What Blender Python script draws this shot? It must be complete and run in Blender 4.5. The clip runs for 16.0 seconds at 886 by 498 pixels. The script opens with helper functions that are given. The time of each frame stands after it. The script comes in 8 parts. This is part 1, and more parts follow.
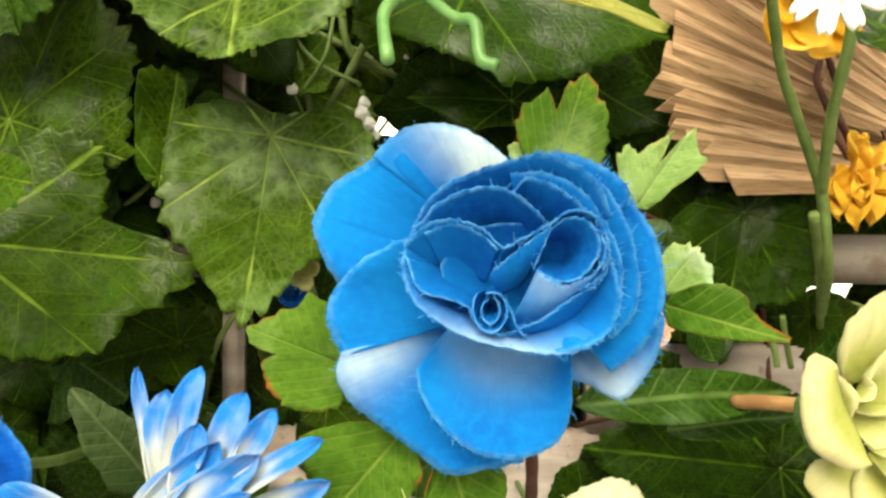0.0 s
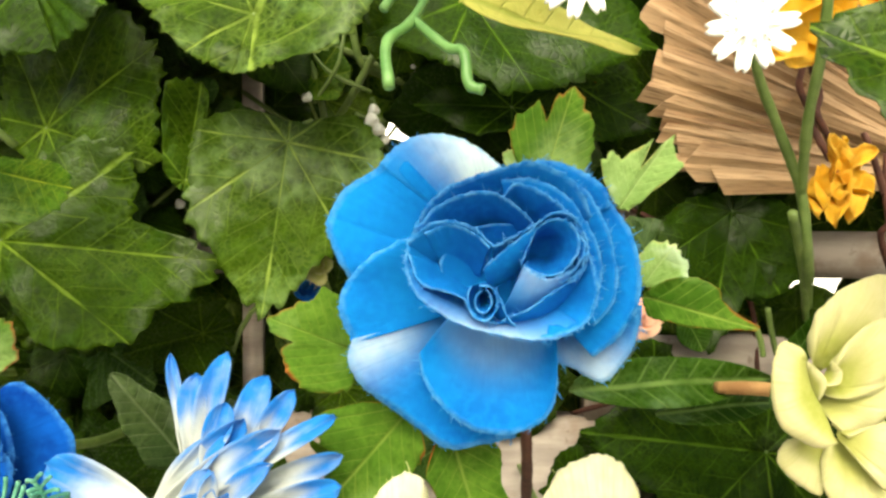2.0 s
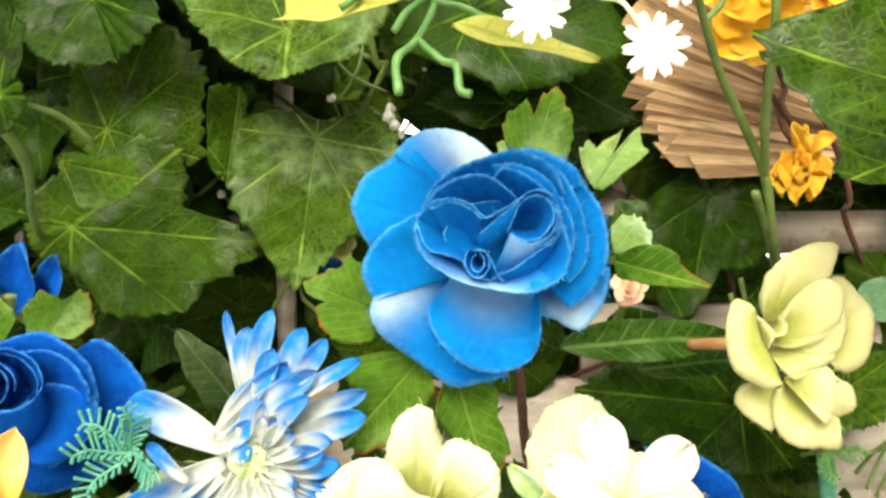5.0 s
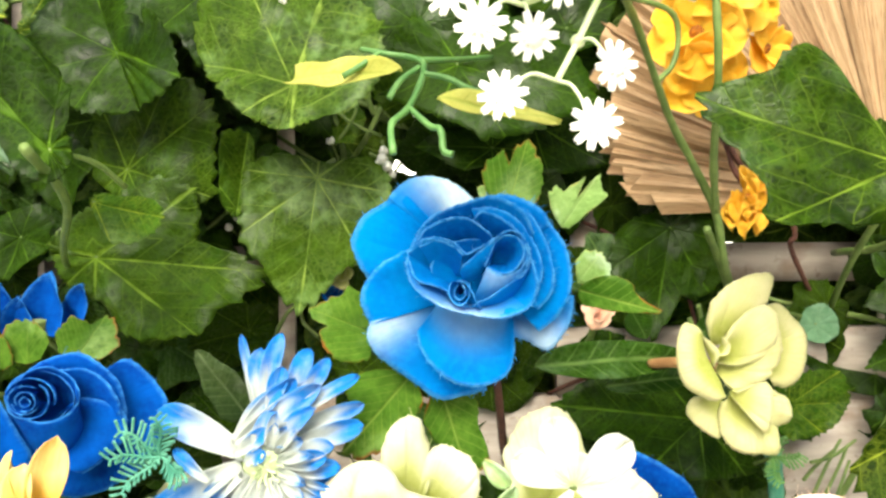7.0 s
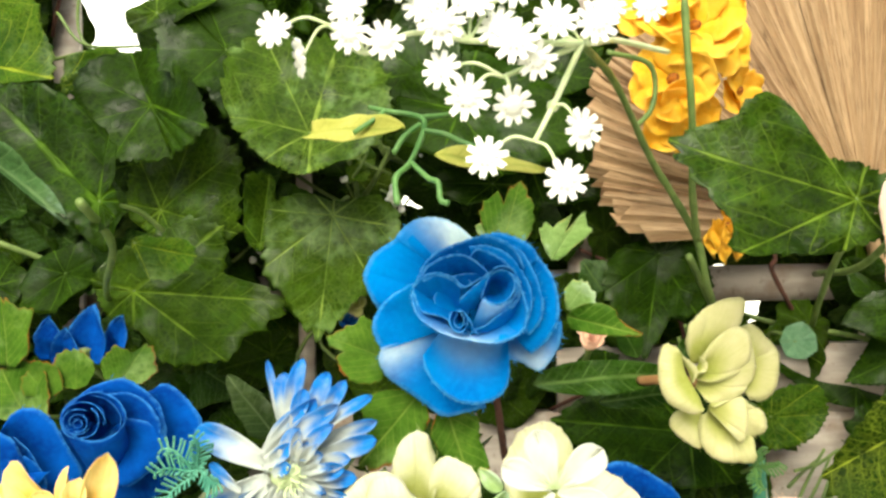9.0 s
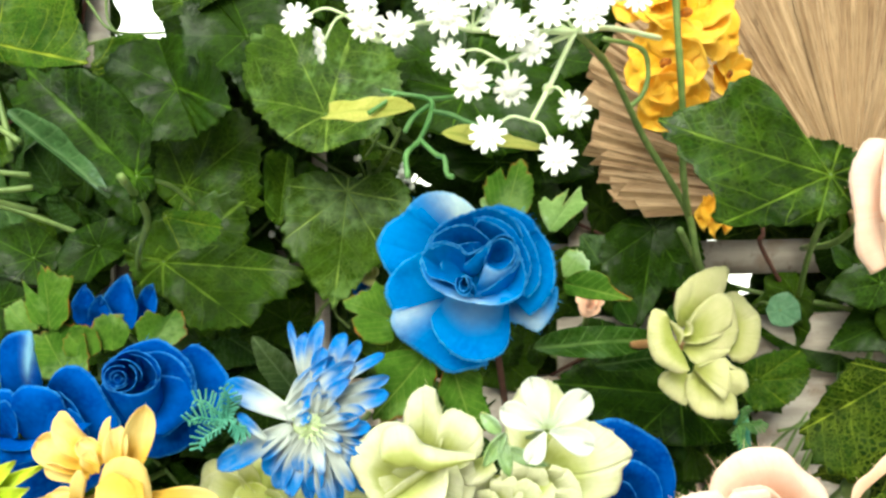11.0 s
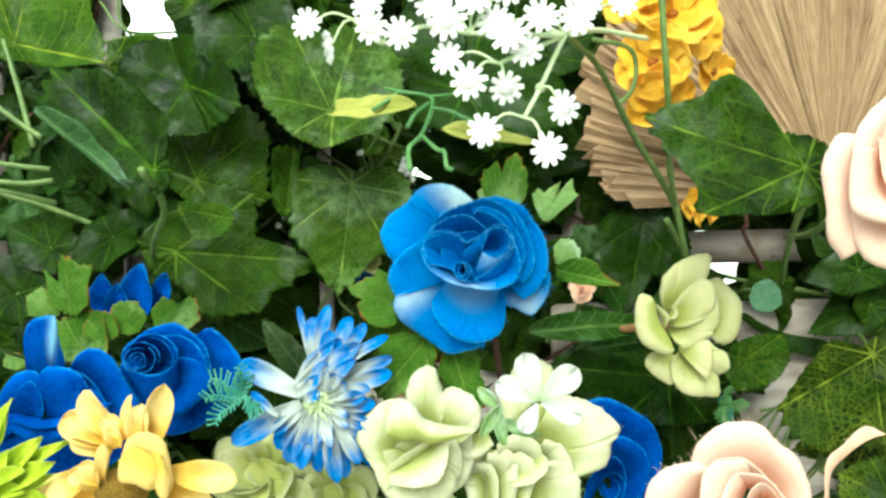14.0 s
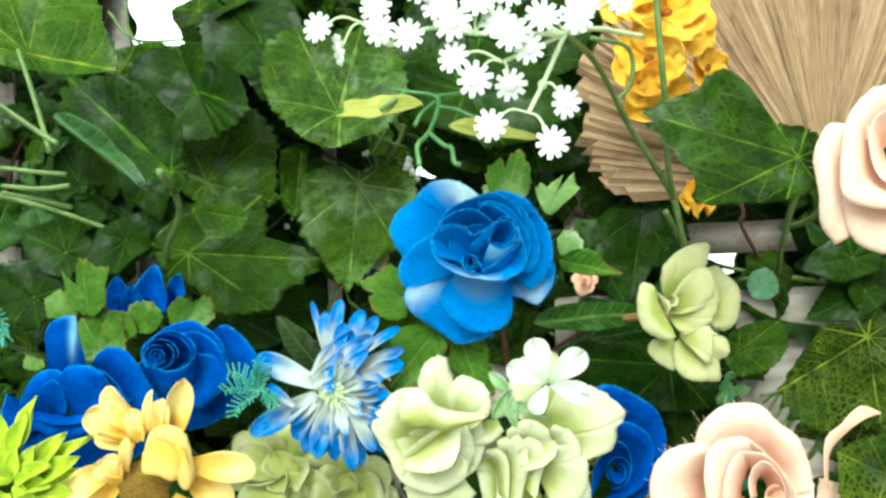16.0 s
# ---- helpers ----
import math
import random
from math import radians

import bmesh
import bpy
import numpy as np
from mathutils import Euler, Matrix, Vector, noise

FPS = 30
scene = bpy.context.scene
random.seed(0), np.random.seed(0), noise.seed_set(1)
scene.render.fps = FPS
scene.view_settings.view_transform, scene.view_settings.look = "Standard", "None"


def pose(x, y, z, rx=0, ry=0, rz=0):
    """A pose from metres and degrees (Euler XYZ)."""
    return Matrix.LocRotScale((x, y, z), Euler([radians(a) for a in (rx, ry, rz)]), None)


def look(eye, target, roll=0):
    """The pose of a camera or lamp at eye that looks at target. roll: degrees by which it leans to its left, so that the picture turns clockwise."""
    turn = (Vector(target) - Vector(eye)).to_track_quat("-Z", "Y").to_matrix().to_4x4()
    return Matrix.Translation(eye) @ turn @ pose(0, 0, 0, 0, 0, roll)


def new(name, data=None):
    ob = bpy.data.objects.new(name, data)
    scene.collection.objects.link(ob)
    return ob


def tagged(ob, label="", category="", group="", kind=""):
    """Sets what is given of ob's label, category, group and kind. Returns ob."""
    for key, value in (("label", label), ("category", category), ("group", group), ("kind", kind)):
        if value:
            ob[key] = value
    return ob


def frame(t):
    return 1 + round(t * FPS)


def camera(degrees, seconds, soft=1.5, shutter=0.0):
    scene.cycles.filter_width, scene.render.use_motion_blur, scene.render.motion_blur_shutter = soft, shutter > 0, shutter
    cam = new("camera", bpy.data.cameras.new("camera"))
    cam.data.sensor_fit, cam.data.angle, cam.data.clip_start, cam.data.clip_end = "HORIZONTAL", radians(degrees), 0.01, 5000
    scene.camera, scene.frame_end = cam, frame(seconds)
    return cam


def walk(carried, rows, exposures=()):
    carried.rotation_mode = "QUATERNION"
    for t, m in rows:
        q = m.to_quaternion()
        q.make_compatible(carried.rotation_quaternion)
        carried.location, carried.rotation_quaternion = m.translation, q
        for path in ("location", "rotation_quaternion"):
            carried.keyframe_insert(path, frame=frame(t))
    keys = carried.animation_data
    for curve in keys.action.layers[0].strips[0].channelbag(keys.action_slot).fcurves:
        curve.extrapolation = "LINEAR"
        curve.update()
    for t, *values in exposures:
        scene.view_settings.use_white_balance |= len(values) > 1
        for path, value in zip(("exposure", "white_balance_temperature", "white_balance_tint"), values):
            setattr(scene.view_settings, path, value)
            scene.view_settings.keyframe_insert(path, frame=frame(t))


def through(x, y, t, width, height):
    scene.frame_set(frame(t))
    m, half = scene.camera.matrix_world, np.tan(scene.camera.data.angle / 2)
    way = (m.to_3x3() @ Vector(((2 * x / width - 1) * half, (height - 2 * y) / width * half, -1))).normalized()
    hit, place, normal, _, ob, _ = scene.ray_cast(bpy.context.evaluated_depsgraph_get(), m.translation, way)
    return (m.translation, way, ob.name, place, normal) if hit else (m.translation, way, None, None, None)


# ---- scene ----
cam = camera(62.2, 16.0, soft=2.7)
PATH = [
    (0, (0.00294, -0.00273, 1.30725), (-0.00339, 0.49702, 1.29284), 0.57),
    (0.5, (0.00287, -0.00517, 1.30601), (-0.00401, 0.49449, 1.28894), 0.83),
    (1, (0.00396, -0.01167, 1.30874), (-0.00626, 0.48800, 1.29347), 0.61),
    (1.5, (0.00520, -0.01562, 1.30790), (-0.00425, 0.48401, 1.29091), 0.88),
    (2, (0.00683, -0.02210, 1.30818), (-0.00894, 0.47737, 1.29139), 0.35),
    (2.5, (0.00866, -0.02895, 1.30956), (-0.01070, 0.47027, 1.28957), 0.10),
    (3, (0.00913, -0.03765, 1.30949), (-0.01530, 0.46127, 1.28738), -0.11),
    (3.5, (0.00951, -0.04442, 1.30797), (-0.01526, 0.45452, 1.28702), -0.09),
    (3.7, (0.00942, -0.04602, 1.30641), (-0.01594, 0.45275, 1.28230), 0.12),
    (5.8, (0.01547, -0.07875, 1.30285), (-0.01679, 0.42010, 1.29262), -0.61),
    (6, (0.01544, -0.08275, 1.30354), (-0.01713, 0.41613, 1.29580), -0.47),
    (6.5, (0.01582, -0.09167, 1.30556), (-0.01546, 0.40727, 1.29712), -0.18),
    (7, (0.01665, -0.10015, 1.30724), (-0.00646, 0.39929, 1.30282), -0.39),
    (7.5, (0.01755, -0.10892, 1.30897), (-0.00900, 0.39036, 1.30521), -0.93),
    (8, (0.01929, -0.11611, 1.31116), (-0.01114, 0.38296, 1.30993), -1.28),
    (8.5, (0.02249, -0.12546, 1.31443), (-0.01018, 0.37345, 1.31922), -1.53),
    (9, (0.02453, -0.13328, 1.31399), (-0.00979, 0.36549, 1.32116), -1.41),
    (9.5, (0.02570, -0.14013, 1.31392), (-0.00913, 0.35865, 1.31596), -1.18),
    (9.7, (0.02509, -0.14273, 1.31284), (-0.01438, 0.35571, 1.31144), -1.28),
    (11.8, (0.02895, -0.16847, 1.30792), (-0.01357, 0.32971, 1.30390), -1.29),
    (12, (0.02894, -0.16967, 1.30792), (-0.01545, 0.32835, 1.30484), -1.13),
    (12.5, (0.02901, -0.17351, 1.30661), (-0.01299, 0.32469, 1.30083), -1.25),
    (13, (0.02862, -0.17592, 1.30629), (-0.01257, 0.32233, 1.29863), -1.18),
    (13.5, (0.02856, -0.17978, 1.30437), (-0.01142, 0.31859, 1.29913), -1.12),
    (14, (0.02864, -0.18232, 1.30552), (-0.01130, 0.31603, 1.29796), -1.39),
    (14.5, (0.02705, -0.18709, 1.30326), (-0.01176, 0.31140, 1.30061), -1.45),
    (15, (0.02778, -0.19175, 1.30303), (-0.01176, 0.30667, 1.29967), -1.74),
    (15.5, (0.02609, -0.19526, 1.30168), (-0.01143, 0.30333, 1.30103), -2.22),
    (16, (0.02451, -0.19522, 1.30062), (-0.01378, 0.30329, 1.29607), -2.56),
]
EXPOSURES = [(0, 0.64, 7550, 2), (3.5, 0.72, 7400, 1), (6, 0.75, 7050, 1), (8.5, 0.92, 6650, 2), (8.9, 0.45, 7000, -1), (9.5, 0.40, 6850, -4), (12, 0.33, 6200, -11), (16, 0.34, 5700, -16)]
walk(cam, [(t, look(eye, target, roll)) for t, eye, target, roll in PATH], EXPOSURES)

# ---- light ----
world = bpy.data.worlds.new("sky")
scene.world = world
world.use_nodes = True
wn = world.node_tree
sky = wn.nodes.new("ShaderNodeTexSky")
sky.sky_type = "NISHITA"
sky.sun_disc = False
sky.sun_elevation = radians(46)
sky.sun_rotation = radians(188)
sky.dust_density, sky.ozone_density = 6.0, 0.4
wn.links.new(sky.outputs[0], wn.nodes["Background"].inputs[0])
wn.nodes["Background"].inputs[1].default_value = 0.15
sun_data = bpy.data.lights.new("sun", "SUN")
sun_data.energy, sun_data.angle, sun_data.color = 3.2, radians(55), (1.0, 0.96, 0.90)
sun = new("sun", sun_data)
sun.matrix_world = look((-0.32, -2.1, 3.8), (0.0, 0.2, 1.3))

# ---- materials ----
TAU = 2 * math.pi


def hue(r, g, b):
    """Linear colour from 0..255 values."""
    return tuple((c / 255 / 12.92 if c <= 10 else ((c / 255 + 0.055) / 1.055) ** 2.4) for c in (r, g, b)) + (1.0,)


class Nodes:
    """A small wrapper to write node trees in short lines."""

    def __init__(self, name, rough=0.6, sheen=0.0, spec=0.4, thin=0.0):
        self.m = bpy.data.materials.new(name)
        self.m.use_nodes = True
        self.t = self.m.node_tree
        self.bsdf = self.t.nodes["Principled BSDF"]
        self.bsdf.inputs["Roughness"].default_value = rough
        self.bsdf.inputs["Specular IOR Level"].default_value = spec
        self.bsdf.inputs["Sheen Weight"].default_value = sheen
        self.thin = thin

    def put(self, socket, value):
        if isinstance(value, bpy.types.NodeSocket):
            self.t.links.new(value, socket)
        else:
            socket.default_value = value

    def math(self, op, a, b=0.0, c=0.0, clamp=False):
        n = self.t.nodes.new("ShaderNodeMath")
        n.operation, n.use_clamp = op, clamp
        for s, v in zip(n.inputs, (a, b, c)):
            self.put(s, v)
        return n.outputs[0]

    def mix(self, fac, a, b, blend="MIX"):
        n = self.t.nodes.new("ShaderNodeMix")
        n.data_type, n.blend_type = "RGBA", blend
        self.put(n.inputs[0], fac), self.put(n.inputs[6], a), self.put(n.inputs[7], b)
        return n.outputs[2]

    def noise(self, scale, detail=3.0, vec=None, rough=0.55):
        n = self.t.nodes.new("ShaderNodeTexNoise")
        n.inputs["Scale"].default_value, n.inputs["Detail"].default_value, n.inputs["Roughness"].default_value = scale, detail, rough
        self.put(n.inputs["Vector"], vec if vec else self.place())
        return n.outputs["Fac"]

    def cells(self, scale, vec=None):
        n = self.t.nodes.new("ShaderNodeTexVoronoi")
        n.feature = "DISTANCE_TO_EDGE"
        n.inputs["Scale"].default_value = scale
        self.put(n.inputs["Vector"], vec if vec else self.place())
        return n.outputs["Distance"]

    def place(self):
        return self.t.nodes.new("ShaderNodeTexCoord").outputs["Object"]

    def uv(self):
        n = self.t.nodes.new("ShaderNodeSeparateXYZ")
        self.t.links.new(self.t.nodes.new("ShaderNodeTexCoord").outputs["UV"], n.inputs[0])
        return n.outputs[0], n.outputs[1]

    def bent(self):
        """The object's place, pushed about a little."""
        n = self.t.nodes.new("ShaderNodeVectorMath")
        n.operation = "MULTIPLY_ADD"
        f = self.t.nodes.new("ShaderNodeTexNoise")
        f.inputs["Scale"].default_value = 130.0
        where = self.place()
        self.put(f.inputs["Vector"], where)
        self.put(n.inputs[0], f.outputs["Color"]), self.put(n.inputs[2], where)
        n.inputs[1].default_value = (0.004, 0.004, 0.004)
        return n.outputs[0]

    def attr(self, name):
        n = self.t.nodes.new("ShaderNodeAttribute")
        n.attribute_name = name
        return n.outputs["Fac"]

    def grey(self, value):
        n = self.t.nodes.new("ShaderNodeCombineColor")
        for s in n.inputs:
            self.put(s, value)
        return n.outputs[0]

    def chance(self):
        return self.t.nodes.new("ShaderNodeObjectInfo").outputs["Random"]

    def step(self, x, lo, hi):
        n = self.t.nodes.new("ShaderNodeMapRange")
        n.interpolation_type = "SMOOTHSTEP"
        self.put(n.inputs[0], x)
        n.inputs[1].default_value, n.inputs[2].default_value = lo, hi
        return n.outputs[0]

    def done(self, color, height=None, strength=0.3, depth=0.001, rough=None, through=1.0):
        self.put(self.bsdf.inputs["Base Color"], color)
        if rough is not None:
            self.put(self.bsdf.inputs["Roughness"], rough)
        if height is not None:
            b = self.t.nodes.new("ShaderNodeBump")
            b.inputs["Strength"].default_value, b.inputs["Distance"].default_value = strength, depth
            self.put(b.inputs["Height"], height)
            self.t.links.new(b.outputs[0], self.bsdf.inputs["Normal"])
        if self.thin:
            tr = self.t.nodes.new("ShaderNodeBsdfTranslucent")
            rich = self.t.nodes.new("ShaderNodeHueSaturation")
            rich.inputs["Saturation"].default_value = through
            self.put(rich.inputs["Color"], color)
            self.t.links.new(rich.outputs[0], tr.inputs[0])
            mx = self.t.nodes.new("ShaderNodeMixShader")
            mx.inputs[0].default_value = self.thin
            self.t.links.new(self.bsdf.outputs[0], mx.inputs[1])
            self.t.links.new(tr.outputs[0], mx.inputs[2])
            self.t.links.new(mx.outputs[0], self.t.nodes["Material Output"].inputs[0])
        return self.m


def weave(n, period):
    """Height of a fine twill: slanting ribs with a weak cross thread, on the sheet's own metres."""
    u, v = n.uv()
    slant = n.math("ADD", n.math("MULTIPLY", u, 0.8), n.math("MULTIPLY", v, 0.6))
    a = n.math("SINE", n.math("MULTIPLY", slant, TAU / period))
    b = n.math("SINE", n.math("MULTIPLY", n.math("SUBTRACT", v, u), TAU / period * 0.9))
    return n.math("ADD", n.math("MULTIPLY", a, 0.75), n.math("MULTIPLY", b, 0.25))


def cloth(name, deep, mid, pale, period=0.00052, thin=0.2, edge=0.3, patchy=45.0, rim=None, sheen=0.04, spec=0.12, weft=0.03, rich=1.3, mottle=1.0):
    """Dyed flower cloth: mottled dye, pale patches (dye attribute), frayed paler rims, a fine weave."""
    n = Nodes(name, rough=0.85, sheen=sheen, spec=spec, thin=thin)
    base = n.mix(n.math("ADD", 0.5 - 0.5 * mottle, n.math("MULTIPLY", n.step(n.noise(patchy, 4.0), 0.35, 0.68), mottle)), deep, mid)
    base = n.mix(n.step(n.noise(420.0, 4.0), 0.35, 0.75), base, n.mix(0.55, base, mid))
    d = n.math("ADD", n.attr("dye"), n.math("MULTIPLY", n.math("SUBTRACT", n.noise(130.0, 3.0), 0.5), n.math("MULTIPLY", n.attr("dye"), 1.2)))
    base = n.mix(n.math("MAXIMUM", n.math("MINIMUM", d, 1.0), 0.0), base, pale)
    base = n.mix(n.math("MULTIPLY", n.math("MULTIPLY", n.attr("rim"), n.step(n.noise(500.0, 3.0), 0.25, 0.7)), edge * 1.5), base, rim or pale)
    mp = n.t.nodes.new("ShaderNodeMapping")
    mp.inputs["Scale"].default_value = (1.0, 0.06, 1.0)
    n.put(mp.inputs["Vector"], n.t.nodes.new("ShaderNodeTexCoord").outputs["UV"])
    streak = n.noise(900.0, 4.0, mp.outputs[0])
    base = n.mix(n.math("MULTIPLY", n.step(streak, 0.5, 0.72), 0.3 * mottle), base, deep)
    wv = weave(n, period)
    shade = n.math("ADD", 1.0 - 2 * weft, n.math("MULTIPLY", n.math("ADD", wv, 1.0), weft))
    base = n.mix(1.0, base, n.grey(shade), "MULTIPLY")
    h = n.math("ADD", n.math("ADD", n.math("MULTIPLY", wv, 10 * weft), n.math("MULTIPLY", streak, 2.5)), n.math("MULTIPLY", n.noise(260.0, 4.0), 2.2))
    return n.done(base, h, 0.6, 0.00025, through=rich)


def foliage(name, dark, mid, vein, bloom, veins=8.0, gloss=0.40, cloud=0.5, side=26.0, pinnate=False, thin=0.28, edge=None, relief=0.0007, net_amount=0.26):
    """A printed cloth leaf: ribs from one point (or along the midrib), a net of small veins, pale cloudy patches that
    paint in sheen.
    """
    n = Nodes(name, rough=gloss, spec=0.12, thin=thin)
    u, v = n.uv()
    r = n.math("SQRT", n.math("ADD", n.math("MULTIPLY", u, u), n.math("MULTIPLY", v, v)))
    wob = n.math("MULTIPLY", n.math("SUBTRACT", n.noise(60.0, 2.0), 0.5), 0.05)
    if pinnate:
        mid_rib = n.math("ABSOLUTE", n.math("ADD", u, n.math("MULTIPLY", wob, 0.3)))
        s = n.math("SUBTRACT", v, n.math("MULTIPLY", n.math("ABSOLUTE", u), 0.9))
        saw = n.math("ABSOLUTE", n.math("SUBTRACT", n.math("FRACT", n.math("MULTIPLY", n.math("ADD", s, wob), 8.0)), 0.5))
        main = n.step(mid_rib, 0.022, 0.004)
        sides = n.math("MULTIPLY", n.step(saw, 0.09, 0.01), 0.6)
    else:
        th = n.math("ADD", n.math("DIVIDE", n.math("ARCTAN2", u, v), TAU / veins), 0.5)
        gap = n.math("MULTIPLY", n.math("ABSOLUTE", n.math("SUBTRACT", n.math("FRACT", th), 0.5)), n.math("MULTIPLY", r, TAU / veins))
        gap = n.math("ABSOLUTE", n.math("ADD", gap, n.math("MULTIPLY", wob, 0.7)))
        main = n.step(gap, 0.010, 0.002)
        s = n.math("SUBTRACT", r, n.math("MULTIPLY", gap, 1.15))
        warp = n.math("MULTIPLY", n.math("SUBTRACT", n.noise(45.0, 3.0), 0.5), 0.08)
        saw = n.math("ABSOLUTE", n.math("SUBTRACT", n.math("FRACT", n.math("MULTIPLY", n.math("ADD", s, warp), 7.0)), 0.5))
        sides = n.math("MULTIPLY", n.step(saw, 0.05, 0.008), 0.42)
    net = n.math("MULTIPLY", n.step(n.cells(560.0, n.bent()), 0.12, 0.01), n.math("MULTIPLY", n.step(n.noise(50.0, 3.0), 0.35, 0.65), net_amount))
    lines = n.math("MAXIMUM", main, n.math("MAXIMUM", sides, net))
    grain = n.noise(48.0, 6.0, rough=0.7)
    base = n.mix(n.step(grain, 0.34, 0.66), dark, mid)
    base = n.mix(n.math("MULTIPLY", n.step(n.noise(300.0, 4.0), 0.44, 0.64), 0.6), base, dark)
    quilt = n.step(n.cells(300.0, n.bent()), 0.26, 0.02)
    base = n.mix(n.math("MULTIPLY", quilt, n.math("ADD", 0.04, n.math("MULTIPLY", n.step(n.noise(38.0, 3.0), 0.4, 0.62), net_amount))), base, n.mix(0.4, mid, vein))
    base = n.mix(n.math("MULTIPLY", n.chance(), 0.35), base, mid)
    # bloom paints the leaves' sheen as pale patches; sepal cloth is itself paler
    base = n.mix(n.math("MULTIPLY", n.math("MULTIPLY", n.step(n.noise(34.0, 4.0), 0.50, 0.64), n.step(n.noise(170.0, 4.0), 0.3, 0.6)), cloud), base, bloom)
    if edge:
        e = n.math("ADD", n.attr("rim"), n.math("MULTIPLY", n.math("SUBTRACT", n.noise(95.0, 4.0), 0.5), 1.7))
        base = n.mix(n.math("MULTIPLY", n.step(e, 0.78, 1.25), 0.85), base, edge)
    base = n.mix(n.math("MULTIPLY", lines, n.math("ADD", 0.26, n.math("MULTIPLY", n.step(n.noise(75.0, 3.0), 0.3, 0.7), 0.5))), base, vein)
    height = n.math("ADD", n.math("MULTIPLY", n.math("MAXIMUM", n.math("MAXIMUM", main, sides), n.math("MULTIPLY", net, 0.4)), -1.0), n.math("ADD", n.math("MULTIPLY", n.noise(420.0, 3.0), 0.35), n.math("MULTIPLY", quilt, -0.35)))
    n.put(n.bsdf.inputs["Specular IOR Level"], n.math("ADD", 0.06, n.math("MULTIPLY", n.step(n.noise(30.0, 3.0), 0.5, 0.66), 0.38)))
    rough = n.math("ADD", gloss - 0.06, n.math("MULTIPLY", grain, 0.28))
    return n.done(base, height, 0.6, relief, rough)


def plain(name, a, b, scale=60.0, rough=0.6, bump=0.2, thin=0.0, depth=0.0004, stretch=None, spec=0.4):
    n = Nodes(name, rough=rough, thin=thin, spec=spec)
    vec = None
    if stretch:
        mp = n.t.nodes.new("ShaderNodeMapping")
        mp.inputs["Scale"].default_value = stretch
        n.put(mp.inputs["Vector"], n.place())
        vec = mp.outputs[0]
    f = n.noise(scale, 5.0, vec)
    base = n.mix(n.step(f, 0.3, 0.7), a, b)
    base = n.mix(n.math("MULTIPLY", n.noise(scale * 7, 3.0, vec), 0.35), base, a)
    return n.done(base, n.math("ADD", f, n.noise(scale * 9, 2.0, vec)), bump, depth)


BLUE = cloth("blue_cloth", hue(0, 96, 194), hue(0, 146, 232), hue(222, 248, 254), edge=0.45, thin=0.16, rim=hue(112, 192, 248), sheen=0.0, spec=0.05, weft=0.08, patchy=24.0, mottle=0.55)
DEEPBLUE = cloth("deep_blue_cloth", hue(0, 58, 148), hue(0, 92, 196), hue(150, 208, 242), edge=0.6, thin=0.2, rim=hue(70, 156, 236), weft=0.05, spec=0.06, sheen=0.0)
PEACH = cloth("peach_cloth", hue(252, 198, 164), hue(253, 210, 182), hue(254, 234, 221), edge=0.4, thin=0.2)
LIME = cloth("pale_green_cloth", hue(174, 184, 84), hue(196, 202, 124), hue(235, 234, 204), edge=0.3, thin=0.22, rich=1.1)
CREAM = cloth("cream_green_cloth", hue(166, 175, 80), hue(188, 192, 110), hue(220, 217, 170), edge=0.3, thin=0.25, rich=1.1)
YELLOW = cloth("yellow_cloth", hue(232, 186, 66), hue(238, 199, 92), hue(247, 225, 150), edge=0.25, thin=0.25)
CHARTREUSE = cloth("chartreuse_cloth", hue(170, 196, 34), hue(196, 214, 66), hue(228, 236, 124), edge=0.3)
ORANGE = cloth("orange_cloth", hue(252, 196, 48), hue(255, 214, 90), hue(255, 230, 136), edge=0.2, thin=0.3)
WHITEBLUE = cloth("blue_tipped_white_cloth", hue(176, 185, 180), hue(197, 204, 200), hue(26, 122, 206), edge=0.0, thin=0.2)
WHITE = cloth("white_cloth", hue(206, 211, 198), hue(216, 220, 210), hue(228, 230, 222), edge=0.2)
WHITEPLASTIC = plain("white_plastic", hue(232, 234, 224), hue(242, 243, 238), 200.0, 0.45, 0.1)
IVY = foliage("ivy_leaf_green", hue(19, 37, 2), hue(49, 77, 5), hue(124, 154, 52), hue(74, 116, 36), cloud=0.25, gloss=0.34)
IVYPALE = foliage("ivy_leaf_sheen", hue(23, 45, 4), hue(60, 89, 12), hue(148, 174, 78), hue(118, 150, 86), cloud=0.55)
# IVY darkened, so that shade among deep leaves sits in their colour
IVYDARK = foliage("ivy_leaf_dark", hue(14, 30, 2), hue(37, 63, 5), hue(90, 126, 34), hue(50, 86, 28), cloud=0.2, gloss=0.34)
IVYBRIGHT = foliage("ivy_leaf_bright", hue(26, 58, 6), hue(60, 98, 20), hue(170, 185, 60), hue(140, 170, 100), cloud=0.4)
GRAPE = foliage("grape_leaf_net", hue(9, 28, 1), hue(34, 60, 4), hue(168, 186, 62), hue(110, 132, 56), cloud=0.15, net_amount=0.45)
SEPAL = foliage("sepal_green", hue(48, 86, 18), hue(86, 124, 40), hue(132, 156, 70), hue(146, 178, 104), cloud=0.5, gloss=0.7, pinnate=True, edge=hue(150, 70, 40), thin=0.25)
SEPALPALE = foliage("sepal_pale", hue(108, 144, 70), hue(152, 184, 112), hue(172, 198, 132), hue(202, 224, 196), cloud=0.85, gloss=0.7, pinnate=True, edge=hue(190, 190, 110), thin=0.25)
BLADE = foliage("narrow_leaf_green", hue(20, 46, 6), hue(50, 86, 16), hue(120, 150, 80), hue(120, 150, 110), cloud=0.3, pinnate=True)
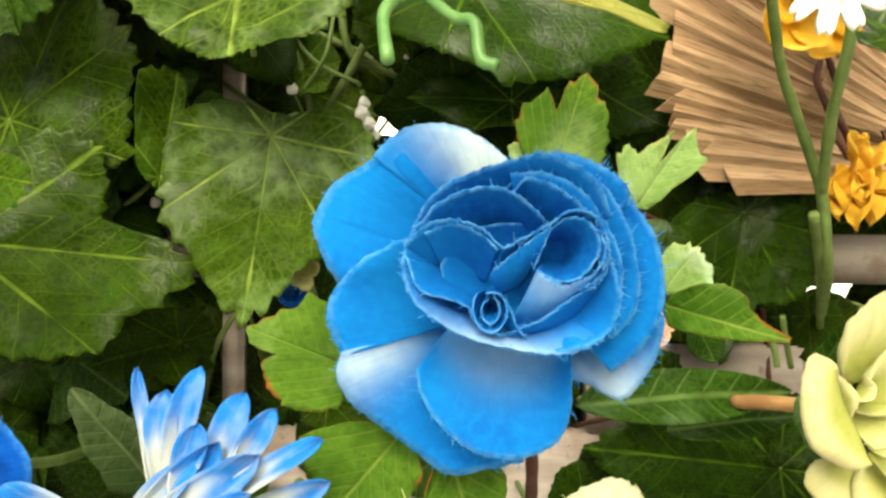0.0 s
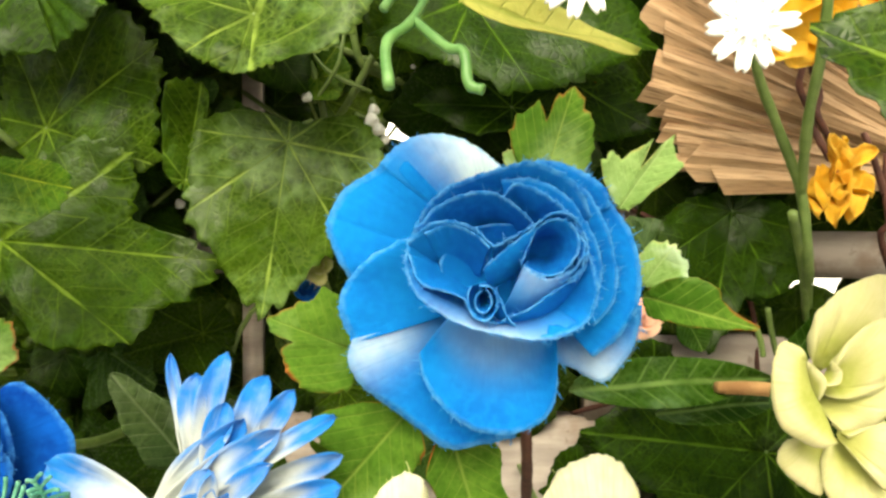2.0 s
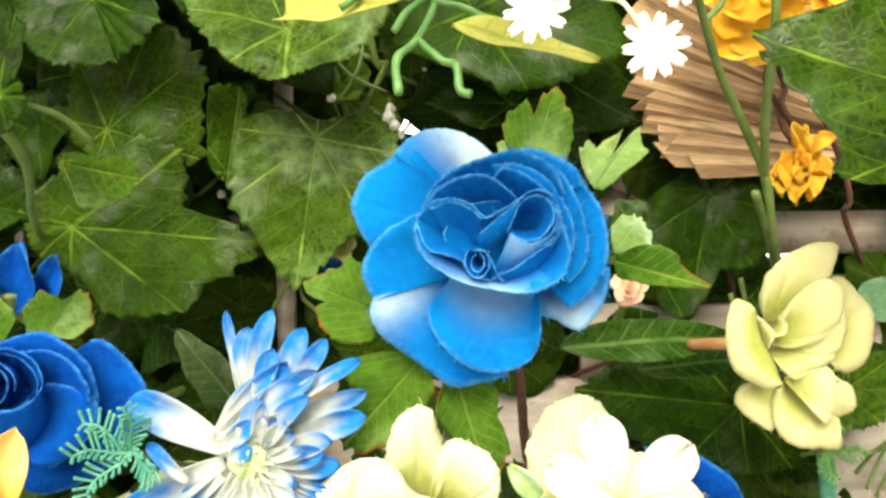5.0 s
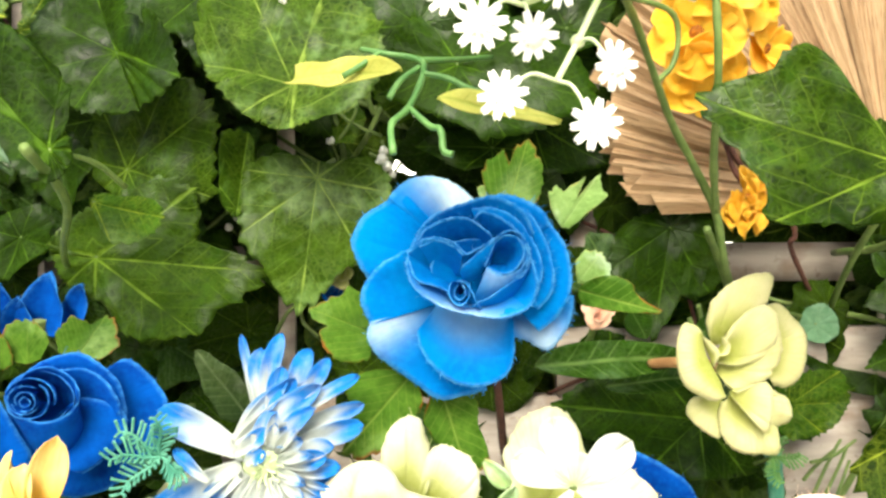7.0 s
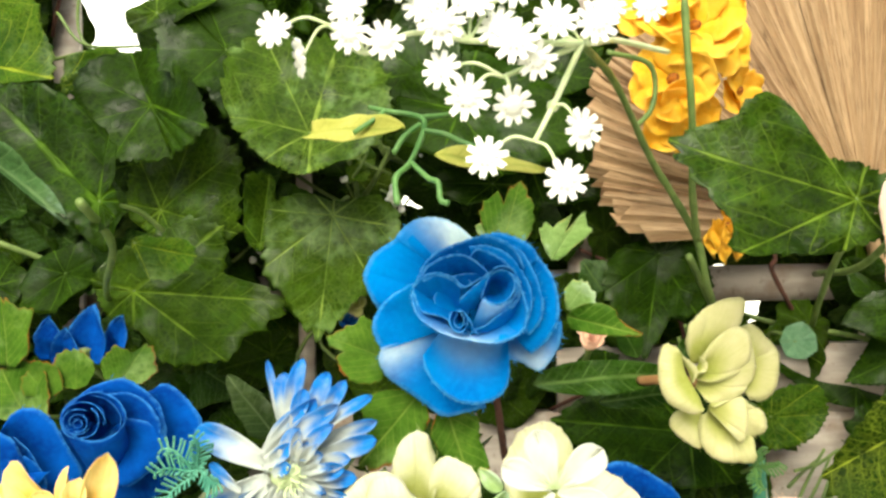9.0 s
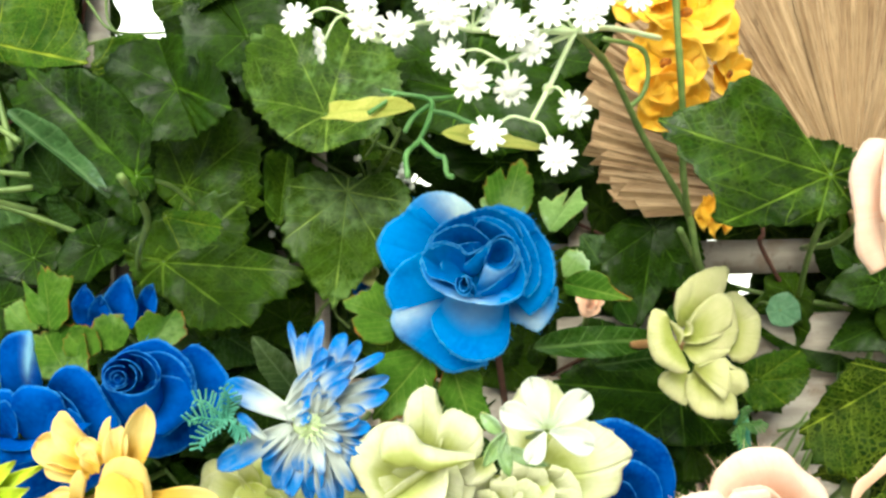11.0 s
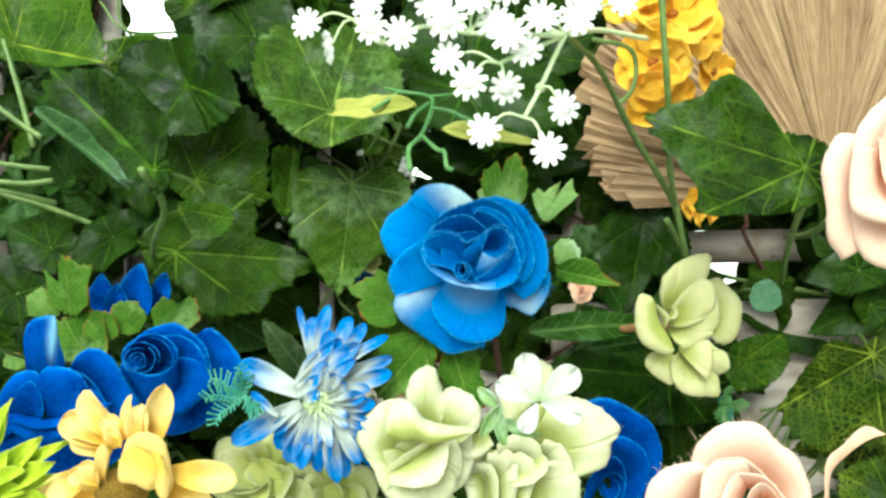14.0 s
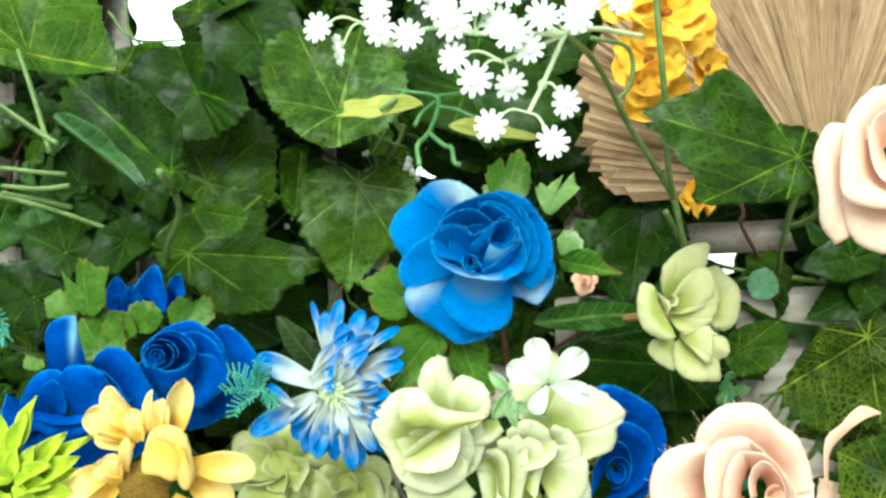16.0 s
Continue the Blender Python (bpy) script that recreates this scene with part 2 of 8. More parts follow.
SAGE = foliage("felt_leaf_green", hue(34, 54, 24), hue(66, 86, 46), hue(110, 126, 90), hue(130, 145, 120), cloud=0.4, gloss=0.8, pinnate=True)
YELLOWLEAF = foliage("yellow_leaf", hue(182, 184, 92), hue(210, 208, 118), hue(160, 172, 80), hue(186, 190, 90), cloud=0.4, gloss=0.6, pinnate=True, thin=0.3)
TEAL = plain("teal_plastic", hue(50, 120, 100), hue(98, 164, 140), 150.0, 0.5, 0.2)
TEALCLOTH = foliage("teal_leaf", hue(84, 128, 92), hue(124, 166, 128), hue(160, 190, 160), hue(170, 200, 176), cloud=0.6, gloss=0.6)
LEAFBACK = foliage("ivy_leaf_underside", hue(36, 66, 28), hue(78, 114, 66), hue(120, 150, 100), hue(150, 180, 160), cloud=0.7, gloss=0.5, pinnate=True)
STEM = plain("green_stem_plastic", hue(86, 110, 52), hue(118, 140, 76), 130.0, 0.45, 0.25)
TENDRIL = plain("soft_green_plastic", hue(72, 118, 58), hue(108, 150, 86), 130.0, 0.4, 0.2)
PALESTEM = plain("pale_green_plastic", hue(196, 214, 160), hue(222, 232, 196), 130.0, 0.4, 0.15)
TWIG = plain("brown_twig", hue(62, 36, 30), hue(98, 62, 50), 180.0, 0.75, 0.5)
WRAP = plain("paper_wrap", hue(150, 110, 70), hue(190, 150, 100), 140.0, 0.8, 0.4)


def palm(name):
    """Dried palm: long fibres along each strip, tan and straw streaks."""
    n = Nodes(name, rough=0.65, spec=0.3, thin=0.1)
    mp = n.t.nodes.new("ShaderNodeMapping")
    mp.inputs["Scale"].default_value = (1.0, 0.03, 1.0)
    n.put(mp.inputs["Vector"], n.t.nodes.new("ShaderNodeTexCoord").outputs["UV"])
    fine, wide = n.noise(2600.0, 3.0, mp.outputs[0]), n.noise(420.0, 3.0, mp.outputs[0])
    base = n.mix(n.step(wide, 0.3, 0.7), hue(138, 108, 78), hue(190, 162, 128))
    base = n.mix(n.math("MULTIPLY", n.step(fine, 0.48, 0.66), 0.75), base, hue(78, 54, 36))
    base = n.mix(n.math("MULTIPLY", n.chance(), 0.35), base, hue(188, 158, 120))
    return n.done(base, n.math("ADD", fine, wide), 0.6, 0.0005)


PALM = palm("dried_palm")
def painted_wood(name):
    """Old white paint on boards: long faint grain, brownish stains and worn specks."""
    n = Nodes(name, rough=0.6, spec=0.3)
    mp = n.t.nodes.new("ShaderNodeMapping")
    mp.inputs["Scale"].default_value = (1.0, 1.0, 5.0)
    n.put(mp.inputs["Vector"], n.place())
    grain = n.noise(30.0, 5.0, mp.outputs[0])
    base = n.mix(n.step(grain, 0.3, 0.7), hue(152, 142, 133), hue(182, 172, 162))
    base = n.mix(n.math("MULTIPLY", n.step(n.noise(42.0, 5.0), 0.54, 0.70), 0.5), base, hue(122, 96, 76))
    base = n.mix(n.math("MULTIPLY", n.step(n.noise(190.0, 4.0), 0.62, 0.72), 0.5), base, hue(104, 84, 70))
    return n.done(base, n.math("ADD", grain, n.noise(300.0, 3.0, mp.outputs[0])), 0.35, 0.0004)


PAINT = painted_wood("white_painted_wood")
SEED = plain("ochre_seed_disc", hue(120, 90, 20), hue(190, 150, 50), 900.0, 0.9, 1.0, depth=0.001)
SPECK = plain("orange_brown_centre", hue(110, 60, 20), hue(210, 130, 20), 500.0, 0.8, 0.6)
GROUND = plain("pale_paving", hue(150, 145, 135), hue(180, 175, 165), 3.0, 0.85, 0.4, depth=0.01)

# ---- building blocks ----


def chunk(P, uv, thick, dye=None, rim=None):
    """A sheet with thickness from a grid of places P (rows, columns, 3): vertices, faces and their values."""
    nv, nu = P.shape[:2]
    du, dv = np.gradient(P, axis=1), np.gradient(P, axis=0)
    n = np.cross(du, dv)
    n /= np.linalg.norm(n, axis=2, keepdims=True) + 1e-12
    co = np.concatenate([P.reshape(-1, 3), (P - n * thick).reshape(-1, 3)])
    i = np.arange(nv * nu).reshape(nv, nu)
    a, b, c, d = i[:-1, :-1].ravel(), i[:-1, 1:].ravel(), i[1:, 1:].ravel(), i[1:, :-1].ravel()
    k = nv * nu
    front = np.stack([a, b, c, d], 1)
    back = np.stack([d, c, b, a], 1) + k
    loop = np.concatenate([i[0, :], i[1:, -1], i[-1, -2::-1], i[-2:0:-1, 0]])
    nxt = np.roll(loop, -1)
    side = np.stack([nxt, loop, loop + k, nxt + k], 1)
    faces = np.concatenate([front, back, side])
    vals = []
    for v in (dye, rim):
        v = np.zeros(k) if v is None else np.broadcast_to(v, (nv, nu)).ravel()
        vals.append(np.concatenate([v, v]))
    uv = np.concatenate([uv.reshape(-1, 2)] * 2)
    return co, faces, uv, vals[0], vals[1]


def join(chunks):
    off, out = 0, [[], [], [], [], []]
    for co, f, uv, d, r in chunks:
        for o, v in zip(out, (co, f + off, uv, d, r)):
            o.append(v)
        off += len(co)
    return [np.concatenate(o) for o in out]


def mesh_of(name, ch, mat):
    co, faces, uv, dye, rim = ch
    me = bpy.data.meshes.new(name)
    me.from_pydata(co.tolist(), [], faces.tolist())
    me.materials.append(mat)
    me.polygons.foreach_set("use_smooth", np.ones(len(me.polygons), bool))
    li = np.empty(len(me.loops), np.int32)
    me.loops.foreach_get("vertex_index", li)
    me.uv_layers.new(name="UVMap").data.foreach_set("uv", uv[li].astype(np.float32).ravel())
    for key, val in (("dye", dye), ("rim", rim)):
        me.attributes.new(key, "FLOAT", "POINT").data.foreach_set("value", np.asarray(val, np.float32))
    me.update()
    return me


def part(name, ch, mat, parent, label=""):
    """One mesh object under a thing or a part; ch is a chunk in the thing's own axes, or a finished mesh."""
    me = ch if isinstance(ch, bpy.types.Mesh) else mesh_of(name, ch, mat)
    ob = new(name, me)
    ob.parent = parent
    return tagged(ob, label) if label else ob


def thing(name, m, label, category, group="", kind=""):
    ob = new(name)
    ob.empty_display_size = 0.01
    ob.matrix_world = m
    return tagged(ob, label, category, group, kind)


def frame_of(origin, facing, up=(0, 0, 1)):
    """Axes whose z points along facing and y roughly along up."""
    z = Vector(facing).normalized()
    x = Vector(up).cross(z).normalized()
    y = z.cross(x)
    return Matrix.Translation(origin) @ Matrix((x, y, z)).transposed().to_4x4()


def inside(m, p):
    return m.inverted() @ Vector(p)


def spline(points, n):
    """Points on a smooth curve through the given ones."""
    p = np.array([tuple(q) for q in points], float)
    p = np.concatenate([[2 * p[0] - p[1]], p, [2 * p[-1] - p[-2]]])
    out = []
    for k in range(1, len(p) - 2):
        t = np.linspace(0, 1, n, endpoint=(k == len(p) - 3))[:, None]
        a, b, c, d = p[k - 1], p[k], p[k + 1], p[k + 2]
        out.append(0.5 * (2 * b + (c - a) * t + (2 * a - 5 * b + 4 * c - d) * t * t + (3 * b - a - 3 * c + d) * t ** 3))
    return np.concatenate(out)


def tube(points, r0, r1=None, sides=8, n=8, knots=0.0):
    """A round stem along points, from radius r0 to r1."""
    r1 = r0 if r1 is None else r1
    c = spline(points, n)
    t = np.gradient(c, axis=0)
    t /= np.linalg.norm(t, axis=1, keepdims=True) + 1e-12
    ref = np.array([0.3, 0.2, 0.93]) if abs(t[0][2]) < 0.9 else np.array([0.9, 0.3, 0.1])
    x = np.cross(t, ref)
    x /= np.linalg.norm(x, axis=1, keepdims=True) + 1e-12
    y = np.cross(t, x)
    s = np.linspace(0, 1, len(c))
    r = r0 + (r1 - r0) * s
    r = r * (1 + knots * np.exp(-((np.mod(s * 4.0, 1.0) - 0.5) / 0.04) ** 2) + 0.06 * np.sin(s * 47.0))
    a = np.linspace(0, TAU, sides, endpoint=False)
    co = c[:, None] + r[:, None, None] * (x[:, None] * np.cos(a)[None, :, None] + y[:, None] * np.sin(a)[None, :, None])
    m = len(c)
    i = np.arange(m * sides).reshape(m, sides)
    j = np.roll(i, -1, axis=1)
    f = np.stack([i[:-1].ravel(), j[:-1].ravel(), j[1:].ravel(), i[1:].ravel()], 1)
    caps = np.array([[m * sides, i[0, k], j[0, k], m * sides] for k in range(0)], int).reshape(0, 4)
    ends = []
    for row in (i[0][::-1], i[-1]):
        for k in range(1, sides - 2, 2):
            ends.append([row[0], row[k], row[k + 1], row[k + 2]])
    f = np.concatenate([f, caps, np.array(ends, int).reshape(-1, 4)])
    co = co.reshape(-1, 3)
    z = np.zeros(len(co))
    return co, f, np.stack([z, z], 1), z, z


def tri_wave(x):
    return 2 * np.abs(np.mod(x, 1.0) - 0.5) * 2 - 1


RNG = np.random.default_rng(7)


def wobble(shape, n, amp):
    """Smooth random waves along the columns."""
    u = np.linspace(0, 1, shape[1])
    w = sum(RNG.normal() / (k ** 0.7) * np.sin(TAU * (k * u * 0.5 + RNG.random())) for k in range(1, n + 1))
    return amp * w[None, :] * np.ones(shape)


def petal(rim_c, rx, ry, a0, a1, zr, base=(0, 0), br=0.1, zb=-1.0, bulge=0.3, hump=0.0, curl=0.0, ends=0.0, p=4.0, spiral=0.0,
          white=None, wave=0.02, nu=30, nv=14, thick=0.0003, rag=0.008, unit=1.0, creases=(), notch=None):
    """A rose petal: a sheet from a small base ring out to a rim that is part of an ellipse, from angle a0 to a1 (degrees).
    ends: how far the petal's two ends reach (1: as far as its middle); hump and curl shape its profile."""
    u, v = np.meshgrid(np.linspace(0, 1, nu), np.linspace(0, 1, nv))
    a = np.radians(a0 + (a1 - a0) * u)
    s = 1 - (1 - ends) * np.abs(2 * u - 1) ** p
    t = v * s
    grow = 1 + spiral * (u - 0.5)
    rag_line = 1 + rag * (RNG.normal(size=(1, nu)) + wobble((1, nu), 9, 1.0) + wobble((1, nu), 3, 1.8)) * v ** 6
    if notch:
        rag_line = rag_line - notch[1] * np.exp(-((u - notch[0]) / notch[2]) ** 2) * v ** 4
    rimx, rimy = rim_c[0] + rx * grow * np.cos(a) * rag_line, rim_c[1] + ry * grow * np.sin(a) * rag_line
    bx, by = base[0] + br * np.cos(a), base[1] + br * np.sin(a)
    g = t + bulge * t * (1 - t)
    x, y = bx + (rimx - bx) * g, by + (rimy - by) * g
    size = max(rx, ry)
    z = zb + (zr - zb) * t + hump * size * 4 * t * (1 - t) - curl * size * t ** 4
    ph = RNG.random(4) * 6
    z = z + wobble((nv, nu), 4, wave * size) * t + 0.22 * wave * size * t * (np.sin(7 * u + 5 * v + ph[0]) * np.sin(4 * v + ph[1]) + 0.5 * np.sin(15 * u - 7 * v + ph[2]))
    for u0, depth in creases:
        z = z - depth * size * np.exp(-((u - u0 - 0.06 * np.sin(3 * v)) / 0.022) ** 2) * np.clip(t * 1.6 - 0.2, 0, 1)
    P = np.stack([x, y, z], 2) * unit
    arc = math.radians(abs(a1 - a0)) * size * unit
    uv = np.stack([(u - 0.5) * arc, v * size * unit], 2)
    dye = np.zeros_like(u)
    if white:
        for u0, w, v0, amt in white:
            dye = np.maximum(dye, amt * np.exp(-((u - u0) / w) ** 2) * (1 / (1 + np.exp(-(v - v0) / 0.06)) if v0 >= 0 else 1 / (1 + np.exp((v + v0) / 0.06))))
    rim = np.clip((v - 0.955) / 0.045, 0, 1) * np.ones_like(u)
    return chunk(P, uv, thick, dye, rim)


def threads(ch, nu, nv, count, length, width=0.00011):
    """Loose threads at a petal's frayed rim."""
    co = ch[0][: nu * nv].reshape(nv, nu, 3)
    out = []
    for _ in range(count):
        k = int(RNG.integers(1, nu - 1))
        q = co[-1, k] + (co[-1, k + 1] - co[-1, k]) * RNG.random()
        way = co[-1, k] - co[-2, k]
        way = way / (np.linalg.norm(way) + 1e-9) + RNG.normal(size=3) * 0.55
        ln = length * (0.3 + RNG.random() ** 2)
        side = RNG.normal(size=3)
        side /= np.linalg.norm(side)
        up = np.cross(side, way)
        up /= np.linalg.norm(up) + 1e-9
        mid = q + way * ln * 0.5 + side * ln * 0.12
        tip = q + way * ln
        pts = [q - way * 0.0004, mid, tip]
        co2, f2, uv2, d2, r2 = tube(pts, width, width * 0.6, sides=4, n=3)
        out.append((co2, f2, uv2, d2, r2 + 1.0))
    return join(out)


def blade(base, tip, width, facing=(0, -1, 0), shape="oval", cup=0.1, bend=0.0, teeth=0, thick=0.0003, nu=9, nv=16, tipdye=None, twist=0.0, wave=0.015, rag=0.0, metric=False, scallop=0.0):
    """A leaf or a narrow petal from base to tip; widths and bends are shares of its length but for width."""
    b, t = np.array(tuple(base), float), np.array(tuple(tip), float)
    y = t - b
    L = np.linalg.norm(y)
    y /= L
    z = np.array(tuple(facing), float)
    z -= y * (z @ y)
    z /= np.linalg.norm(z) + 1e-9
    x = np.cross(y, z)
    u, v = np.meshgrid(np.linspace(-1, 1, nu), np.linspace(0, 1, nv))
    vv = v
    w = {"oval": np.sin(np.pi * np.clip(vv, 0, 1) ** 0.8) ** 0.75,
         "spoon": 0.28 + 0.72 * np.sin(np.pi * np.clip(vv * 0.72 + 0.06, 0, 1) ** 1.6) ** 1.0 * (1 - vv ** 7),
         "heart": (0.20 + 0.80 * np.sin(np.pi * 0.5 * np.clip(vv * 1.25, 0, 1)) ** 1.4) * np.sqrt(np.clip(1 - vv ** 7, 0, 1)),
         "lobed": (0.25 + 0.75 * np.sin(np.pi * vv ** 0.9)) * (1 - vv ** 6) * (1 + 0.16 * np.cos(TAU * vv * 2.4)),
         "broad": np.sqrt(np.clip(np.sin(np.pi * vv ** 0.65), 0, 1)) * (1 - 0.25 * vv),
         "round": np.sqrt(np.clip(1 - (1.75 * vv - 0.75) ** 2, 0, 1)),
         "tongue": (0.34 + 0.66 * np.sin(np.pi * np.clip(vv * 0.74 + 0.03, 0, 1) ** 1.1)) * np.sqrt(np.clip(1 - vv ** 8, 0, 1)),
         "strap": (0.5 + 0.5 * np.sin(np.pi * vv * 0.85 + 0.2)) * (1 - vv ** 8)}[shape]
    w = np.clip(w, 0.02, 2)
    if teeth:
        w = w * (1 + 0.035 * tri_wave(v * teeth) + 0.07 * np.sin(v * 17 + RNG.random() * 6) + rag * RNG.normal(size=(nv, 1)))
    notch = -0.27 * np.exp(-(u / 0.3) ** 2) * v ** 5 if shape == "heart" else 0.06 * np.cos(u * np.pi * 2.2) * v ** 6 if shape == "lobed" else 0.0
    if wave >= 0.05:
        w = w * (1 + 0.06 * np.sin(v * 8 + RNG.random() * 6 + u) + 0.05 * np.sin(v * 15 + u * 2 + RNG.random() * 6))
    if scallop:
        w = w * (1 + scallop * np.abs(np.sin(v * 8.5 + RNG.random() * 3)) - 0.5 * scallop)
        notch = notch + scallop * (np.abs(np.cos(u * 3.6 + RNG.random())) - 0.6) * v ** 4 + 0.03 * scallop * 5 * RNG.normal(size=(1, nu)) * v ** 8
    X = u * w * width / 2
    Y = (v + notch) * L
    Z = cup * width * u * u * w + bend * L * v * v + wave * L * np.sin(TAU * (v * 1.3 + u * 0.4) + RNG.random() * 6)
    if wave >= 0.05:
        Z = Z + 0.35 * wave * L * np.sin(5 * u + 3 * v + RNG.random() * 6) * np.sin(6 * v - 2 * u + RNG.random() * 6) + 0.25 * wave * L * np.sin(9 * u - 4 * v + RNG.random() * 6) * v
    ang = twist * v
    X, Z = X * np.cos(ang) - Z * np.sin(ang), X * np.sin(ang) + Z * np.cos(ang)
    P = b + X[..., None] * x + Y[..., None] * y + Z[..., None] * z
    uv = np.stack([u * w * width / 2, v * L], 2) if metric else np.stack([u * w * width / L / 2, v], 2)
    dye = None if tipdye is None else 1 / (1 + np.exp(-(v - tipdye + 0.06 * np.sin(u * 5)) / 0.07))
    rim = np.clip(np.maximum((np.abs(u) - 0.72) / 0.28 * np.clip(v * 2.2 - 0.6, 0, 1), (v - 0.80) / 0.20), 0, 1)
    return chunk(P, uv, thick, dye, rim)


def lobed_leaf(c, tip, aspect=0.8, facing=(0, -1, 0.1), cup=0.0, fold=0.0, teeth=44, lobes=((0, 1.0), (62, 0.8), (122, 0.62)), k=0.55, ripple=0.04,
               thick=0.0003, nr=9, nt=132, notch=0.3, roll=0.0, soft=0.15):
    """An ivy or vine leaf: ribs leave the point c, the middle lobe ends at tip. roll bends the lower side lip over."""
    b, t = np.array(tuple(c), float), np.array(tuple(tip), float)
    y = t - b
    L = np.linalg.norm(y)
    y /= L
    z = np.array(tuple(facing), float)
    z -= y * (z @ y)
    z /= np.linalg.norm(z) + 1e-9
    x = np.cross(y, z)
    th, q = np.meshgrid(np.linspace(-math.radians(180), math.radians(180), nt), np.linspace(0.001, 1, nr) ** 0.8)
    r = np.zeros_like(th)
    for ang, ln in lobes:
        for sgn in (-1, 1):
            d = np.abs(th - sgn * math.radians(ang))
            e = np.minimum(d, 1.2)
            r = np.maximum(r, np.where(d < 1.2, ln * ((1 - soft) / (np.cos(e) + k * np.sin(e) * 1.5) + soft * np.cos(e) ** 0.8), 0))
    r = np.maximum(r, notch)
    r = r * (1 + (0.026 * tri_wave(th / TAU * teeth) * (1 + 0.6 * np.sin(th * 11 + 2)) + 0.02 * np.sin(th * 5 + RNG.random() * 6)) * q ** 3)
    r = r * q
    X, Y = aspect * r * np.sin(th), r * np.cos(th)
    ph = RNG.random(3) * 6
    Z = cup * r * r + fold * np.abs(X) + ripple * (np.sin(4 * X + 3 * Y + ph[0]) + 0.6 * np.sin(9 * X - 5 * Y + ph[1])) * q + 0.5 * ripple * np.cos(th * 7 + ph[2]) * q ** 2 - 0.022 * np.cos(6 * th) * q
    if roll:
        Z = Z + roll * np.clip(np.sign(roll) * X - 0.25, 0, 1) ** 2 * np.sign(roll) * 2.2
    P = b + L * (X[..., None] * x + Y[..., None] * y + Z[..., None] * z)
    uv = np.stack([X, Y], 2)
    return chunk(P, uv, thick, None, np.clip((q - 0.85) / 0.15, 0, 1))


def box(lo, hi, bevel=0.0008):
    """A board with eased edges, as a chunk."""
    lo, hi = np.array(lo, float), np.array(hi, float)
    bm = bmesh.new()
    bmesh.ops.create_cube(bm, size=1.0)
    for v in bm.verts:
        v.co = Vector((lo + hi) / 2 + np.array(v.co) * (hi - lo))
    bmesh.ops.bevel(bm, geom=list(bm.edges), offset=bevel, segments=2, affect="EDGES")
    bmesh.ops.triangulate(bm, faces=list(bm.faces))
    co = np.array([tuple(v.co) for v in bm.verts])
    f = np.array([[v.index for v in fc.verts] for fc in bm.faces])
    bm.free()
    z = np.zeros(len(co))
    return co, f, co[:, [0, 2]], z, z


def stem_back(ob, m, start, end, r=0.0016, mat=None, sag=0.01, label=""):
    """A stem from a flower's back to the trellis, in the flower's axes."""
    a, b = Vector(start), inside(m, end)
    mid = (a + b) / 2 + m.to_3x3().inverted() @ Vector((0, 0, -sag))
    return part("stem", tube([a, mid, b], r, r * 1.1, n=7), mat or STEM, ob, label)


def resample(points, n):
    """n places at even steps of the parameter on a smooth curve through the points."""
    c = spline(points, 12)
    at = np.linspace(0, len(c) - 1, n)
    return np.stack([np.interp(at, np.arange(len(c)), c[:, q]) for q in range(3)], 1)


